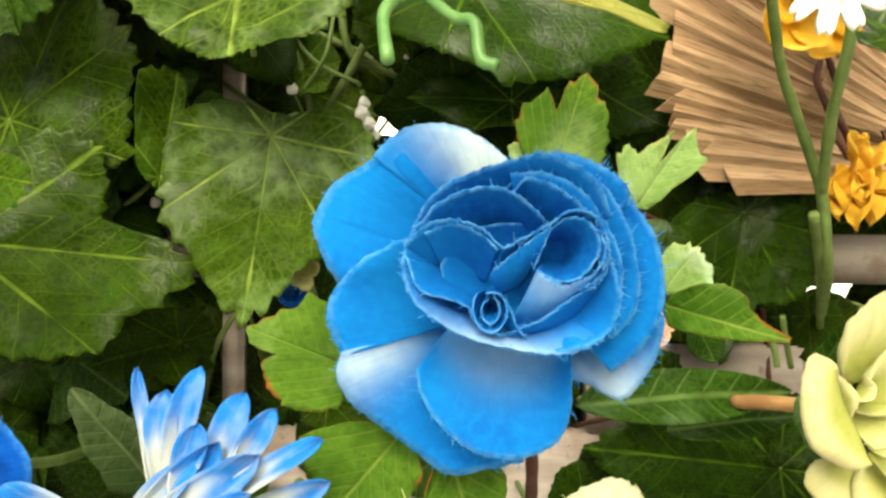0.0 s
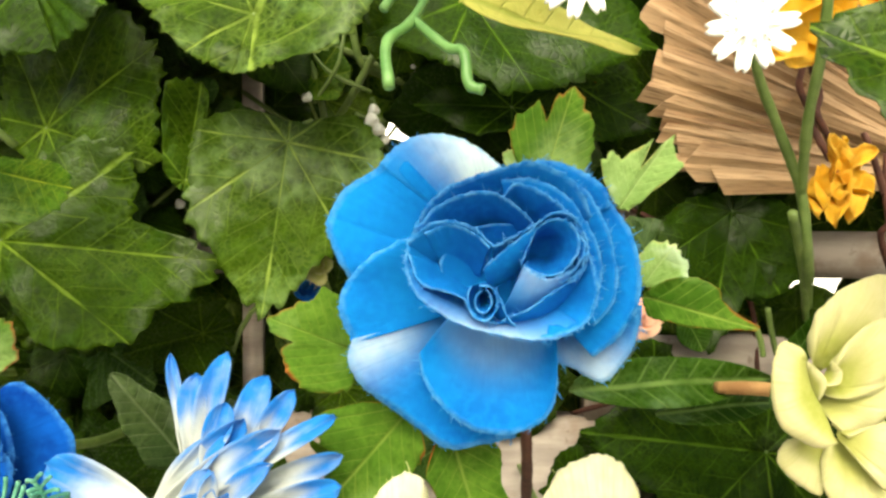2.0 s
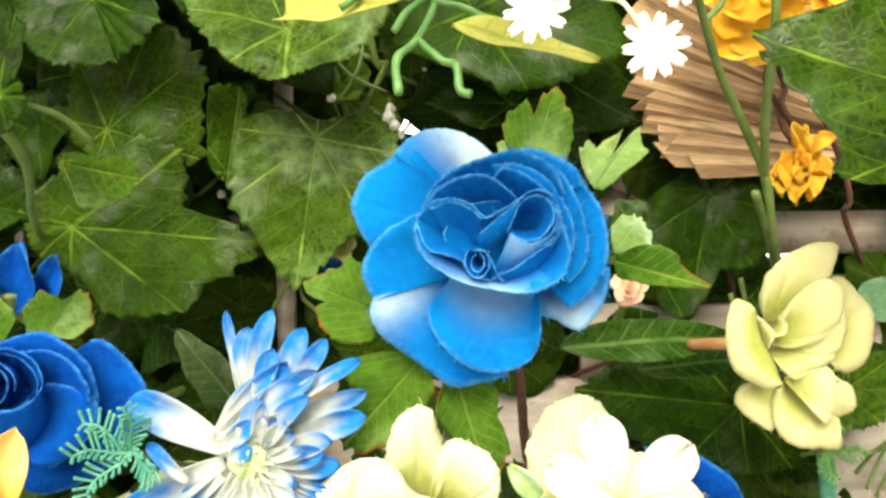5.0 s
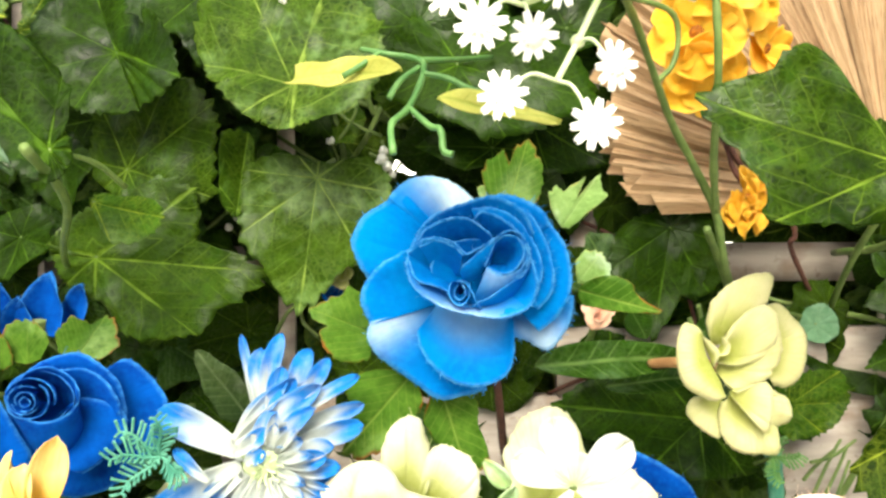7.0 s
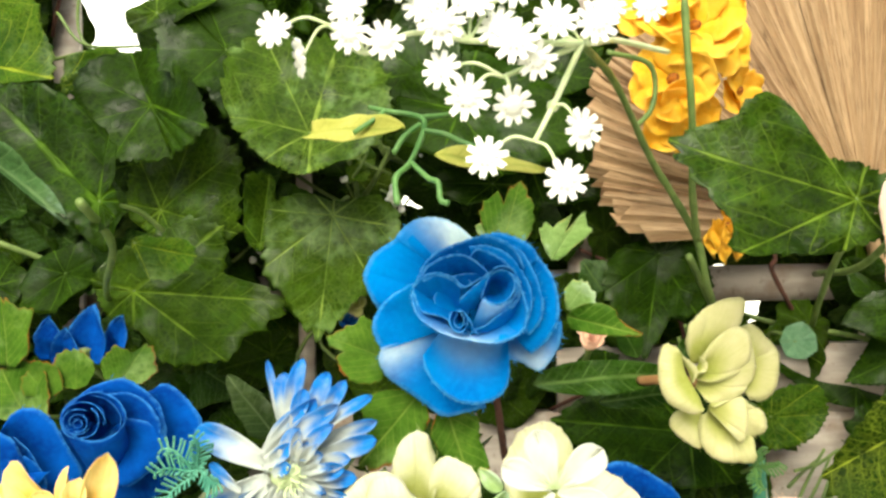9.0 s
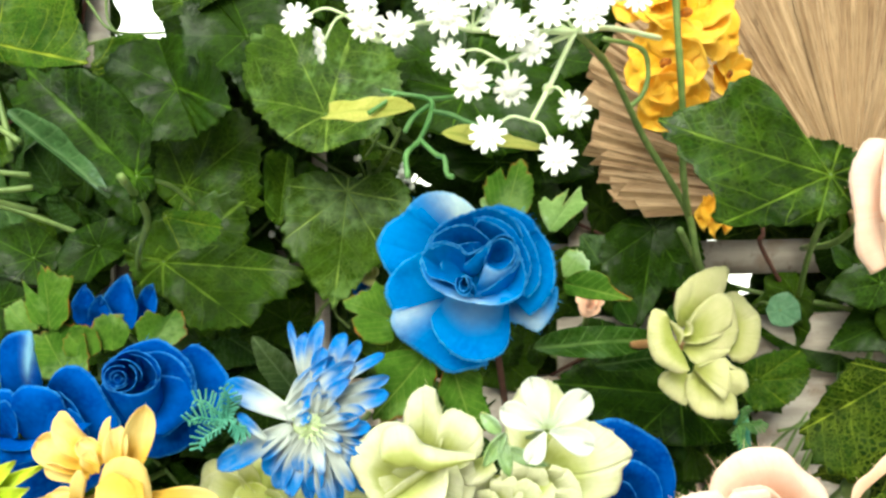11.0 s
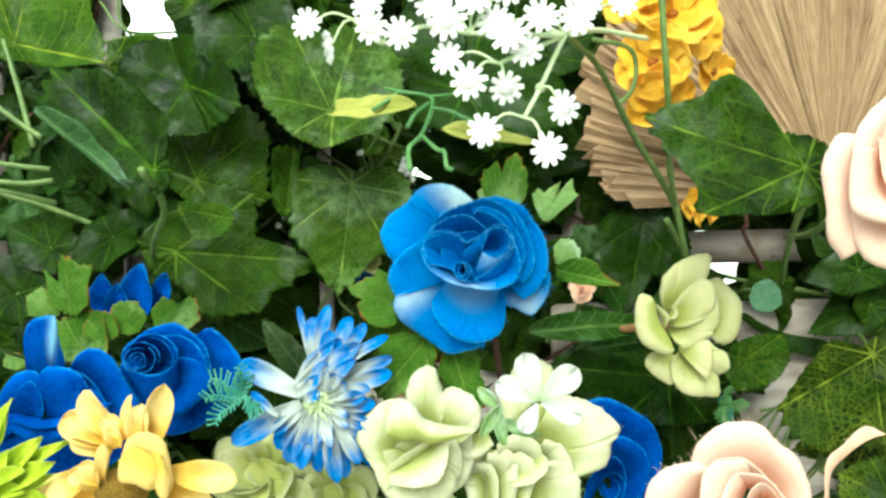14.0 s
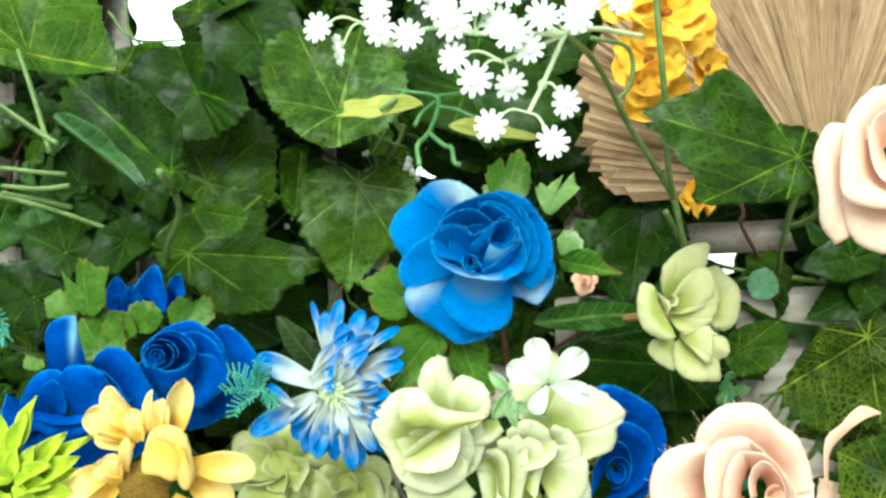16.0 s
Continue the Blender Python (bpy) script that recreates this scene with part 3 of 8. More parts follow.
def sheet_petal(ob, rim, base, mat, bulge=0.12, lip=0.0, fray=0, thread=0.0012, white=None, creases=(), nu=44, nv=16, ruffle=0.02):
    """A cloth petal hung between its base line and its rim (millimetres in the flower's axes, z to the front).
    bulge swells it to the front, lip rolls the last fifth back, white = (place along the rim, spread, where from the base, amount)."""
    top, low = resample(rim, nu), resample(base, nu)
    if mat in (LIME, CREAM):
        ruffle, creases = 0.045, creases + ((0.25 + 0.5 * RNG.random(), 0.05),)
    u, v = np.meshgrid(np.linspace(0, 1, nu), np.linspace(0, 1, nv))
    size = float(np.linalg.norm(top - low, axis=1).mean())
    way = np.stack([np.gradient(top[:, 1]), -np.gradient(top[:, 0]), np.zeros(nu)], 1)
    way /= np.linalg.norm(way, axis=1, keepdims=True) + 1e-9
    P = low[None] + (top - low)[None] * v[..., None]
    ph = RNG.random(4) * 6
    lift = bulge * size * 4 * v * (1 - v) - lip * size * np.clip((v - 0.72) / 0.28, 0, 1) ** 2
    lift = lift + wobble((nv, nu), 5, ruffle * size) * v ** 1.5
    lift = lift + 0.4 * ruffle * size * v * (np.sin(8 * u + 5 * v + ph[0]) * np.sin(4 * v + ph[1]) + 0.6 * np.sin(17 * u - 6 * v + ph[2]))
    for u0, depth in creases:
        lift = lift - depth * size * np.exp(-((u - u0 - 0.05 * np.sin(3 * v)) / 0.02) ** 2) * np.clip(v * 1.6 - 0.2, 0, 1)
    P[..., 2] += lift
    rag = 0.009 if mat in (LIME, CREAM) else 0.0045
    P = P + way[None] * ((RNG.normal(size=(1, nu)) * rag + wobble((1, nu), 9, 1.2 * rag)) * size * v ** 6)[..., None]
    dye = np.zeros_like(u)
    if white is None and mat in (LIME, CREAM, PEACH, YELLOW):
        white = (0.5, 0.9, 0.5, 0.85) if mat in (LIME, CREAM) else (0.5, 0.9, 0.45, 0.6)
    if white:
        u0, w, v0, amt = white
        edge = 1 / (1 + np.exp(-(v - v0) / 0.08)) if v0 >= 0 else 1 / (1 + np.exp((v + v0) / 0.08))
        dye = amt * np.exp(-((u - u0) / w) ** 2) * edge
    arc = float(np.linalg.norm(np.diff(top, axis=0), axis=1).sum())
    uv = np.stack([(u - 0.5) * arc, v * size], 2) * 0.001
    ch = chunk(P * 0.001, uv, 0.0003, dye, np.clip((v - 0.95) / 0.05, 0, 1))
    pt = part("petal", ch, mat, ob)
    if fray:
        tagged(part("frayed_edge", threads(ch, nu, nv, fray, thread), mat, pt), kind="stuff")
    return pt


def curl_petal(ob, c, rx, ry, a0, a1, z, mat):
    """One turn of a rose's rolled heart, in millimetres."""
    ch = petal((c[0], c[1]), rx, ry, a0, a1, z, (c[0], c[1]), 0.35 * rx, z - 1.5 * rx, 0.5, 0.0, 0.04, 0.9, 5.0, -0.18, None, 0.03, nu=44, nv=10, unit=0.001)
    return part("petal", ch, mat, ob)


def finish_flower(ob, m, depth, end):
    """The green cup under a flower and its stem back to the trellis."""
    part("flower_base", tube([(0, 0, -depth * 1.25), (0, 0, -depth * 1.1), (0, 0, -depth * 0.9)], 0.003, 0.007, sides=10, n=4), STEM, ob)
    stem_back(ob, m, (0, 0, -depth * 1.2), end, 0.0018)


def star_sheet(c, tip, facing, nodes, fold=0.06, cup=0.0, ripple=0.03, teeth=44, rag=0.026, thick=0.0003, nr=17, nt=176, puff=0.055):
    """A leaf whose ribs leave the point c; nodes give its lobes and bays as (degrees from the middle lobe, share of its length)."""
    b, t = np.array(tuple(c), float), np.array(tuple(tip), float)
    y = t - b
    L = np.linalg.norm(y)
    y /= L
    z = np.array(tuple(facing), float)
    z -= y * (z @ y)
    z /= np.linalg.norm(z) + 1e-9
    x = np.cross(y, z)
    full = []
    for k, (a, r) in enumerate(nodes):
        a2 = nodes[(k + 1) % len(nodes)][0] + (360 if k == len(nodes) - 1 else 0)
        full.append((a, r))
        if a2 - a > 150:
            full += [(a + 25, 0.10), ((a + a2) / 2, 0.05), (a2 - 25, 0.10)]
    peaks = [full[k][0] for k in range(len(full)) if full[k][1] >= full[k - 1][1] and full[k][1] >= full[(k + 1) % len(full)][1]]
    ang = np.radians([a for a, r in full])
    rad = np.array([r for a, r in full])
    ang, rad = np.concatenate([ang - TAU, ang, ang + TAU]), np.concatenate([rad] * 3)
    order = np.argsort(ang)
    ang, rad = ang[order], rad[order]
    line = np.linspace(-math.pi, math.pi, nt)
    k = np.clip(np.searchsorted(ang, line, side="right") - 1, 0, len(ang) - 2)
    a1, a2, r1, r2 = ang[k], ang[k + 1], rad[k], rad[k + 1]
    chord = r1 * r2 * np.sin(a2 - a1) / (r1 * np.sin(line - a1) + r2 * np.sin(a2 - line) + 1e-9)
    q = (line - a1) / (a2 - a1 + 1e-9)
    R = 0.8 * chord + 0.2 * (r1 + (r2 - r1) * q) * (1 + 0.10 * np.sin(math.pi * q))
    R = R * (1 + rag * tri_wave(line / TAU * teeth + 0.4 * np.sin(line * 5)) * (1 + 0.7 * np.sin(line * 7 + 2)) + 0.5 * rag * RNG.normal(size=nt))
    R[-1] = R[0]
    th, qq = np.meshgrid(line, np.linspace(0.002, 1, nr) ** 0.85)
    r = R[None] * qq
    up = sorted(a for a in peaks if 15 < a < 175)[:3]
    dn = sorted((-a for a in peaks if -175 < a < -15))[:3]
    src = [-180] + [-a for a in dn[::-1]] + [0] + up + [180]
    dst = [-180] + [-45 * (j + 1) for j in range(len(dn))][::-1] + [0] + [45 * (j + 1) for j in range(len(up))] + [180]
    thw = np.radians(np.interp(np.degrees(th), src, dst))
    X, Y = r * np.sin(th), r * np.cos(th)
    ph = RNG.random(3) * 6
    Z = cup * r * r + fold * np.abs(X) + ripple * (np.sin(4 * X + 3 * Y + ph[0]) + 0.6 * np.sin(8 * X - 5 * Y + ph[1])) * qq
    gap = np.abs(np.mod(thw / (TAU / 8) + 0.5, 1.0) - 0.5)
    Z = Z + puff * r * np.sin(np.pi * np.clip(gap * 2, 0, 1) * 0.5) + 0.015 * np.sin(TAU * 5.5 * (r - 0.5 * gap * r)) * np.clip(gap * 5, 0, 1) * qq
    Z = Z + 0.5 * ripple * np.cos(th * 7 + ph[2]) * qq ** 3
    P = b + L * (X[..., None] * x + Y[..., None] * y + Z[..., None] * z)
    uv = np.stack([r * np.sin(thw), r * np.cos(thw)], 2)
    return chunk(P, uv, thick, None, np.clip((qq - 0.82) / 0.18, 0, 1))


# ---- setting ----
ground = new("ground", mesh_of("ground", box((-400, -400, -0.1), (400, 400, 0.0), 0.01), GROUND))
tagged(ground, "pale paved ground under the flower wall", "ground", kind="structure")
# self-lit board added in place of the bright outdoors behind the gaps
glow = bpy.data.materials.new("backdrop_glow")
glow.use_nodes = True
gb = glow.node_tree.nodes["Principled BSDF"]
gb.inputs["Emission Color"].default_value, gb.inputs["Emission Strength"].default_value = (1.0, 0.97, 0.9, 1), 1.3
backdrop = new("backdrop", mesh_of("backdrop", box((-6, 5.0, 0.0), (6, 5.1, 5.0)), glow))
tagged(backdrop, "glowing board standing in for the bright distance behind the white trellis", "backdrop", kind="structure")

LATTICE_Y = 0.318
trellis = thing("trellis", Matrix.Translation((0.0, LATTICE_Y, 1.3)), "white-painted wooden trellis behind the flowers", "trellis", kind="structure")
for x, half in ((-0.46, 0.008), (-0.335, 0.008), (-0.2465, 0.008), (-0.0935, 0.0045), (0.078, 0.008), (0.25, 0.008), (0.42, 0.008)):
    part("upright_slat", box((x - half, 0.0, -1.3), (x + half, 0.008, 0.7)), PAINT, trellis)
for z in (-1.15, -0.75, -0.38, -0.19, -0.005, 0.235, 0.43, 0.60):
    part("cross_slat", box((-0.6, 0.008, z - 0.011), (0.6, 0.016, z + 0.011)), PAINT, trellis)
part("upper_board", box((0.06, -0.018, -0.0779), (0.62, -0.0004, -0.040)), PAINT, trellis, "white-painted board")
part("lower_board", box((-0.14, -0.018, -0.30), (0.62, -0.0004, -0.078)), PAINT, trellis, "white-painted board")

# ---- the large blue rose ----
U = 0.0001177
RM = frame_of((0.0147, 0.1500, 1.2960), (0, -1, 0))
rose = thing("rose", RM, "bright blue cloth rose with frayed petal edges and whitish patches", "rose", "blue roses")


def inner_petal(c, rx, ry, a0, a1, zr, base, br, zb, bulge=0.5, spiral=0.0, curl=0.0, fray=14, ends=0.85, white=None):
    ch = petal(c, rx, ry, a0, a1, zr, base, br, zb, bulge, 0.0, curl, ends, 5.0, spiral, white, 0.02, nu=44, nv=14, unit=U, rag=0.012)
    ob = part("petal", ch, BLUE, rose)
    if fray:
        tagged(part("frayed_edge", threads(ch, 44, 14, fray, 0.0016), BLUE, ob), kind="stuff")


def fold_petal(rim, base, bulge=0.05, white=None, fray=20):
    """A petal of the folded heart: a sheet lofted from its base line to its rim, bulging towards the front."""
    nu, nv = 56, 16
    lines = []
    for pts in (rim, base):
        c = spline(pts, 12)
        at = np.linspace(0, len(c) - 1, nu)
        lines.append(np.stack([np.interp(at, np.arange(len(c)), c[:, q]) for q in range(3)], 1))
    top, low = lines
    u, v = np.meshgrid(np.linspace(0, 1, nu), np.linspace(0, 1, nv))
    way = np.stack([np.gradient(top[:, 1]), -np.gradient(top[:, 0]), np.zeros(nu)], 1)
    way /= np.linalg.norm(way, axis=1, keepdims=True) + 1e-9
    size = float(np.linalg.norm(top - low, axis=1).mean())
    P = low[None] + (top - low)[None] * v[..., None]
    P = P + np.array([0, 0, 1.0]) * (bulge * size * 4 * v * (1 - v))[..., None]
    P = P + np.array([0, 0, 1.0]) * (wobble((nv, nu), 5, 0.022 * size) * v)[..., None]
    P = P + way[None] * ((RNG.normal(size=(1, nu)) * 1.3 + wobble((1, nu), 9, 1.2)) * v ** 5)[..., None]
    dye = np.zeros_like(u)
    if white:
        dye = white[2] * np.exp(-((u - white[0]) / white[1]) ** 2) * v ** 2
    arc = float(np.linalg.norm(np.diff(top, axis=0), axis=1).sum())
    uv = np.stack([(u - 0.5) * arc * U, v * size * U], 2)
    ch = chunk(P * U, uv, 0.0003, dye, np.clip((v - 0.93) / 0.07, 0, 1))
    ob = part("petal", ch, BLUE, rose)
    tagged(part("frayed_edge", threads(ch, nu, nv, fray * 2, 0.0010), BLUE, ob), kind="stuff")


sheet_petal(rose, ((2.6, 25.3, -14.3), (-3.7, 31.7, -17.9), (-11.7, 35.5, -19.1), (-20.4, 35.4, -19.1), (-26.4, 32.2, -17.9), (-30.3, 27.3, -16.7)), ((2.3, 5, -25.7), (-0.5, 7.8, -25.7), (-3.3, 7.1, -25.7)), BLUE, bulge=0.10, lip=0.03, fray=14, white=(0.05, 0.42, 0.25, 1.7))
sheet_petal(rose, ((-26.4, 31.7, -17.9), (-31, 27, -17.9), (-38.3, 23, -17.5), (-43.2, 16.3, -16.7), (-44.4, 10.3, -15.9), (-41.3, 3.7, -15.1), (-37.6, -2.8, -14.3)), ((-1.9, 6.4, -25.7), (-4.7, 3.6, -25.7), (-4.7, -0.5, -25.7)), BLUE, bulge=0.09, lip=0.06, fray=10, creases=((0.10, 0.018), (0.55, 0.01)))
sheet_petal(rose, ((-21.9, 9.4, -7.2), (-31, 5, -10.5), (-37.7, -1.2, -12.8), (-40.2, -8, -14), (-38.9, -14.5, -14.3), (-36.8, -18.5, -14.3)), ((-3.5, 0.9, -22.7), (-4.8, -3.2, -22.7), (-3.5, -8.7, -22.7)), BLUE, bulge=0.09, lip=0.03, fray=10)
sheet_petal(rose, ((-37.1, -17.3, -13.7), (-38.3, -22.4, -14.8), (-34.8, -29.8, -15.5), (-27.5, -35.1, -15.5), (-19.6, -40.9, -15.2), (-11.8, -45.7, -14.5), (-2.6, -43.9, -14.3), (5.2, -42, -14.3)), ((-4.8, -8.7, -23.9), (-2, -12.9, -23.9), (2.1, -14.3, -23.9)), BLUE, bulge=0.08, lip=0.03, fray=46, white=(0.12, 0.15, 0.50, 0.55))
sheet_petal(rose, ((-19.4, -20, -7.2), (-18.1, -26.1, -6.4), (-13.7, -32.8, -5.8), (-5.7, -38.3, -5.5), (3, -39.5, -5.4), (11, -36.4, -5.5), (14.4, -29.7, -5.8), (14.8, -19.9, -6.4), (14.1, -15, -7.2)), ((-11.8, -10.4, -11.3), (-5.3, -12.4, -12.8), (1.3, -13.9, -14.3), (8.9, -13.7, -12.8), (13.8, -12.9, -11.3)), BLUE, bulge=-0.10, lip=0.11, fray=70, white=(0.42, 0.42, -0.42, 0.22))
sheet_petal(rose, ((14.3, -23, -14.3), (19.6, -24.4, -14.7), (26.8, -27.6, -14.6), (32.4, -22.2, -13.5), (35.4, -15.6, -12.7), (36.1, -7.8, -11.9)), ((7.6, -8.7, -23.9), (10.4, -7.4, -23.9), (11.8, -4.6, -23.9)), BLUE, bulge=0.09, lip=0.03, fray=46, white=(0.42, 0.26, 0.58, 0.55))
sheet_petal(rose, ((23.4, -20.2, -8.4), (29.8, -15.2, -8.7), (34.3, -7.6, -9), (35, 1.2, -9.3), (33.2, 10.1, -9.6), (28.8, 16.4, -9.6), (25, 20.9, -9.6)), ((10.1, -5.8, -21.5), (12.1, -0.4, -21.5), (10.1, 5, -21.5)), BLUE, bulge=0.12, lip=0.03, fray=60)
sheet_petal(rose, ((27.2, 17, -8.4), (26, 21.4, -8.7), (21.3, 24.6, -9), (14.8, 27.6, -9.3), (8.5, 27.9, -9.6), (0.9, 25.4, -10.2), (-4.2, 22.9, -10.8)), ((8.7, 5, -21.5), (4.6, 6.4, -21.5), (1.9, 6.4, -21.5)), BLUE, bulge=0.12, lip=0.03, fray=60)
sheet_petal(rose, ((22.9, -12.1, -3.6), (27.3, -7.2, -3.9), (28.6, 0.1, -4.2), (27.1, 7.5, -4.2), (24.9, 13.6, -4.2), (21.3, 19.8, -4.5), (17.7, 22.9, -4.8)), ((11.1, -4.4, -19.1), (13.1, -0.3, -19.1), (9.8, 5, -19.1)), BLUE, bulge=0.14, lip=0.03, fray=60)
sheet_petal(rose, ((20.5, -9.4, -1), (23.6, -2.2, -1.3), (23.8, 5, -1.6), (21.3, 11.7, -1.7), (18.3, 16.5, -1.8), (13.5, 20.8, -2), (7.5, 23.2, -2.3), (0.2, 23, -2.6)), ((10.8, -2.9, -16.7), (11.4, 1.1, -16.7), (8.1, 5, -16.7), (4.1, 6.4, -16.7)), BLUE, bulge=0.14, lip=0.03, fray=60)
inner_petal((10, 5), 130, 100, 0, 360, -40, (10, 0), 4, -95, 0.5, fray=0, ends=1.0)
fold_petal(((-186, 62, -30), (-140, 150, -12), (-50, 198, -4), (60, 226, -4), (142, 190, -6), (180, 120, -14)), ((-90, 0, -150), (0, 70, -150), (100, 30, -150)), -0.02, fray=40)
fold_petal(((0, 150, 18), (30, 186, 26), (80, 166, 30), (124, 132, 28), (152, 90, 18)), ((0, 60, -120), (50, 60, -120), (100, 30, -120)), -0.03, fray=26)
fold_petal(((-180, 74, 8), (-128, 136, 18), (-60, 166, 24), (0, 160, 24), (42, 128, 18), (66, 100, 8)), ((-80, 20, -120), (-20, 60, -120), (50, 40, -120)), -0.03, fray=30)
fold_petal(((60, -124, 30), (160, -92, 42), (188, -30, 44), (174, 40, 42), (146, 100, 34)), ((30, -60, -100), (90, -10, -100), (76, 60, -100)), 0.04, fray=36)
fold_petal(((-184, 62, 18), (-146, 98, 28), (-100, 111, 36), (-56, 98, 40), (-14, 62, 42)), ((-112, -24, -92), (-74, 8, -96), (-34, 0, -70)), -0.05, fray=20)
fold_petal(((-150, 88, 24), (-98, 101, 32), (-52, 84, 36), (-22, 60, 40)), ((-100, -14, -90), (-70, 4, -90), (-38, -4, -64)), -0.04, fray=8)
fold_petal(((-184, 62, 18), (-186, 20, 24), (-164, -32, 28), (-112, -76, 30), (-46, -104, 34), (34, -119, 38), (104, -119, 40), (160, -92, 42)),
           ((-108, 8, -100), (-80, -36, -100), (0, -60, -96), (80, -40, -92)), 0.10, white=(0.62, 0.22, 0.55), fray=50)
fold_petal(((-180, 44, 20), (-160, -10, 22), (-112, -28, 18), (-76, -42, 12), (-52, -78, 22), (-8, -92, 24)), ((-106, 12, -80), (-70, -24, -76), (-30, -52, -60)), 0.08, fray=20)
fold_petal(((-4, -92, 14), (48, -64, 38), (102, -26, 48), (150, 8, 52), (166, 62, 50)), ((26, -104, -44), (110, -86, -44), (170, -20, -44), (172, 36, -44)), 0.06, fray=24)
fold_petal(((44, 24, 42), (84, 0, 52), (130, 13, 58), (160, 58, 58), (142, 108, 58)), ((0, -84, -24), (60, -88, -34), (120, -50, -34), (150, 20, -30)), 0.10, white=(0.15, 0.3, 0.35), fray=26)
fold_petal(((-14, 62, 44), (26, 84, 50), (66, 104, 58), (106, 128, 60), (146, 112, 60), (164, 60, 60), (146, 10, 56), (112, -6, 52)),
           ((-20, -14, -50), (20, 16, -70), (70, 80, -80), (112, 62, -80), (100, 14, -70)), -0.04, fray=40)
fold_petal(((44, 26, 40), (82, 4, 50), (126, 18, 56), (150, 60, 58), (136, 102, 58), (100, 116, 58), (68, 98, 56), (50, 62, 52), (40, 24, 40)),
           ((66, 34, -50), (100, 34, -60), (104, 66, -60), (72, 72, -60), (58, 40, -50)), 0.02, fray=30)
fold_petal(((-34, 18, 34), (0, 48, 46), (36, 78, 54), (66, 100, 60)), ((-20, -26, -14), (8, -14, -12), (30, 4, -4), (46, 30, 10)), 0.10, fray=10)
fold_petal(((-8, -26, 38), (4, -52, 38), (16, -78, 32), (32, -96, 24)), ((-30, -60, -40), (-16, -84, -40), (6, -98, -30)), 0.05, fray=8)
inner_petal((-32, -45), 30, 38, 140, 480, 44, (-20, -30), 18, -70, 0.4, -0.35, ends=0.9, fray=12)
inner_petal((-34, -46), 17, 23, 100, 430, 40, (-25, -36), 12, -60, 0.4, 0.25, ends=0.95, fray=6)
part("flower_base", tube([(0, 0, -0.034), (0, 0, -0.029), (0, 0, -0.0255)], 0.003, 0.008, sides=12), STEM, rose)
part("stem", tube([inside(RM, q) for q in ((0.0195, 0.1840, 1.2668), (0.0239, 0.1900, 1.2530), (0.0257, 0.2000, 1.2373), (0.0282, 0.2300, 1.2135), (0.0353, 0.3180, 1.1690))], 0.0016, 0.0019, n=8, knots=0.2), TWIG, rose, "thin brown wire stem")


def sepal_leaf(v, c, tip, mat, facing, nodes, fold=0.1):
    """A small ragged green leaf under a flower."""
    ob, m = v
    turn = m.to_3x3().inverted()
    ch = star_sheet(inside(m, c), inside(m, tip), turn @ Vector(facing), nodes, fold, 0.12, 0.04, 26, 0.03, nr=9, nt=120, puff=0.02)
    return part("sepal", ch, mat, ob)


sepal_leaf((rose, RM), (0.0293, 0.186, 1.3227), (0.0362, 0.1906, 1.3455), SEPAL, (0, -1, 0.2), ((-113, 0.27), (-72, 0.49), (-56, 0.67), (-39, 0.77), (-21, 0.83), (-16, 0.60), (-9, 0.91), (4, 1.06), (12, 0.88), (31, 0.72), (68, 0.47), (102, 0.31)))
sepal_leaf((rose, RM), (0.0206, 0.186, 1.3234), (0.0176, 0.187, 1.3285), SEPALPALE, (0, -1, 0.2), ((-34, 0.54), (-5, 1.06), (29, 1.01), (75, 0.67)))
sepal_leaf((rose, RM), (0.0499, 0.184, 1.3138), (0.0636, 0.1878, 1.3326), SEPALPALE, (0, -1, 0.2), ((-70, 0.37), (-60, 0.55), (-45, 0.63), (-33, 0.55), (-23, 0.66), (-10, 0.83), (-8, 0.46), (0, 1.03), (12, 0.84), (24, 0.83), (29, 0.43), (64, 0.14)))
sepal_leaf((rose, RM), (0.0551, 0.178, 1.2923), (0.0629, 0.18, 1.3022), SEPALPALE, (0, -1, 0.2), ((-49, 0.57), (-27, 0.94), (0, 1.02), (15, 0.96), (30, 1.00), (45, 0.82), (63, 0.31)))
sepal_leaf((rose, RM), (0.0557, 0.176, 1.2889), (0.0851, 0.1763, 1.28), SEPAL, (0.1, -1, 0.3), ((-58, 0.20), (-39, 0.44), (-24, 0.59), (-9, 0.66), (-5, 0.82), (0, 1.00), (5, 0.78), (14, 0.52), (38, 0.26), (77, 0.16)), fold=0.25)
sepal_leaf((rose, RM), (-0.0254, 0.178, 1.2739), (-0.0471, 0.1764, 1.282), SEPAL, (0.15, -1, 0.2), ((-119, 0.43), (-92, 0.56), (-63, 0.68), (-43, 0.73), (-21, 0.78), (-13, 0.62), (-9, 0.87), (0, 1.00), (11, 0.86), (32, 0.72), (49, 0.75), (62, 0.62)))
sepal_leaf((rose, RM), (-0.0092, 0.176, 1.2567), (-0.0331, 0.1765, 1.2281), SEPAL, (-0.2, -1, 0.15), ((-76, 0.30), (-41, 0.49), (-22, 0.78), (-11, 0.92), (0, 1.01), (9, 0.71), (23, 0.59), (35, 0.66), (50, 0.59), (62, 0.33)), fold=0.2)
sepal_leaf((rose, RM), (0.0021, 0.178, 1.2533), (0.0124, 0.1746, 1.22), SEPAL, (0.15, -1, 0.15), ((-90, 0.19), (-55, 0.39), (-25, 0.60), (-18, 0.90), (0, 1.00), (17, 0.67), (43, 0.42)), fold=0.2)

# ---- other roses ----


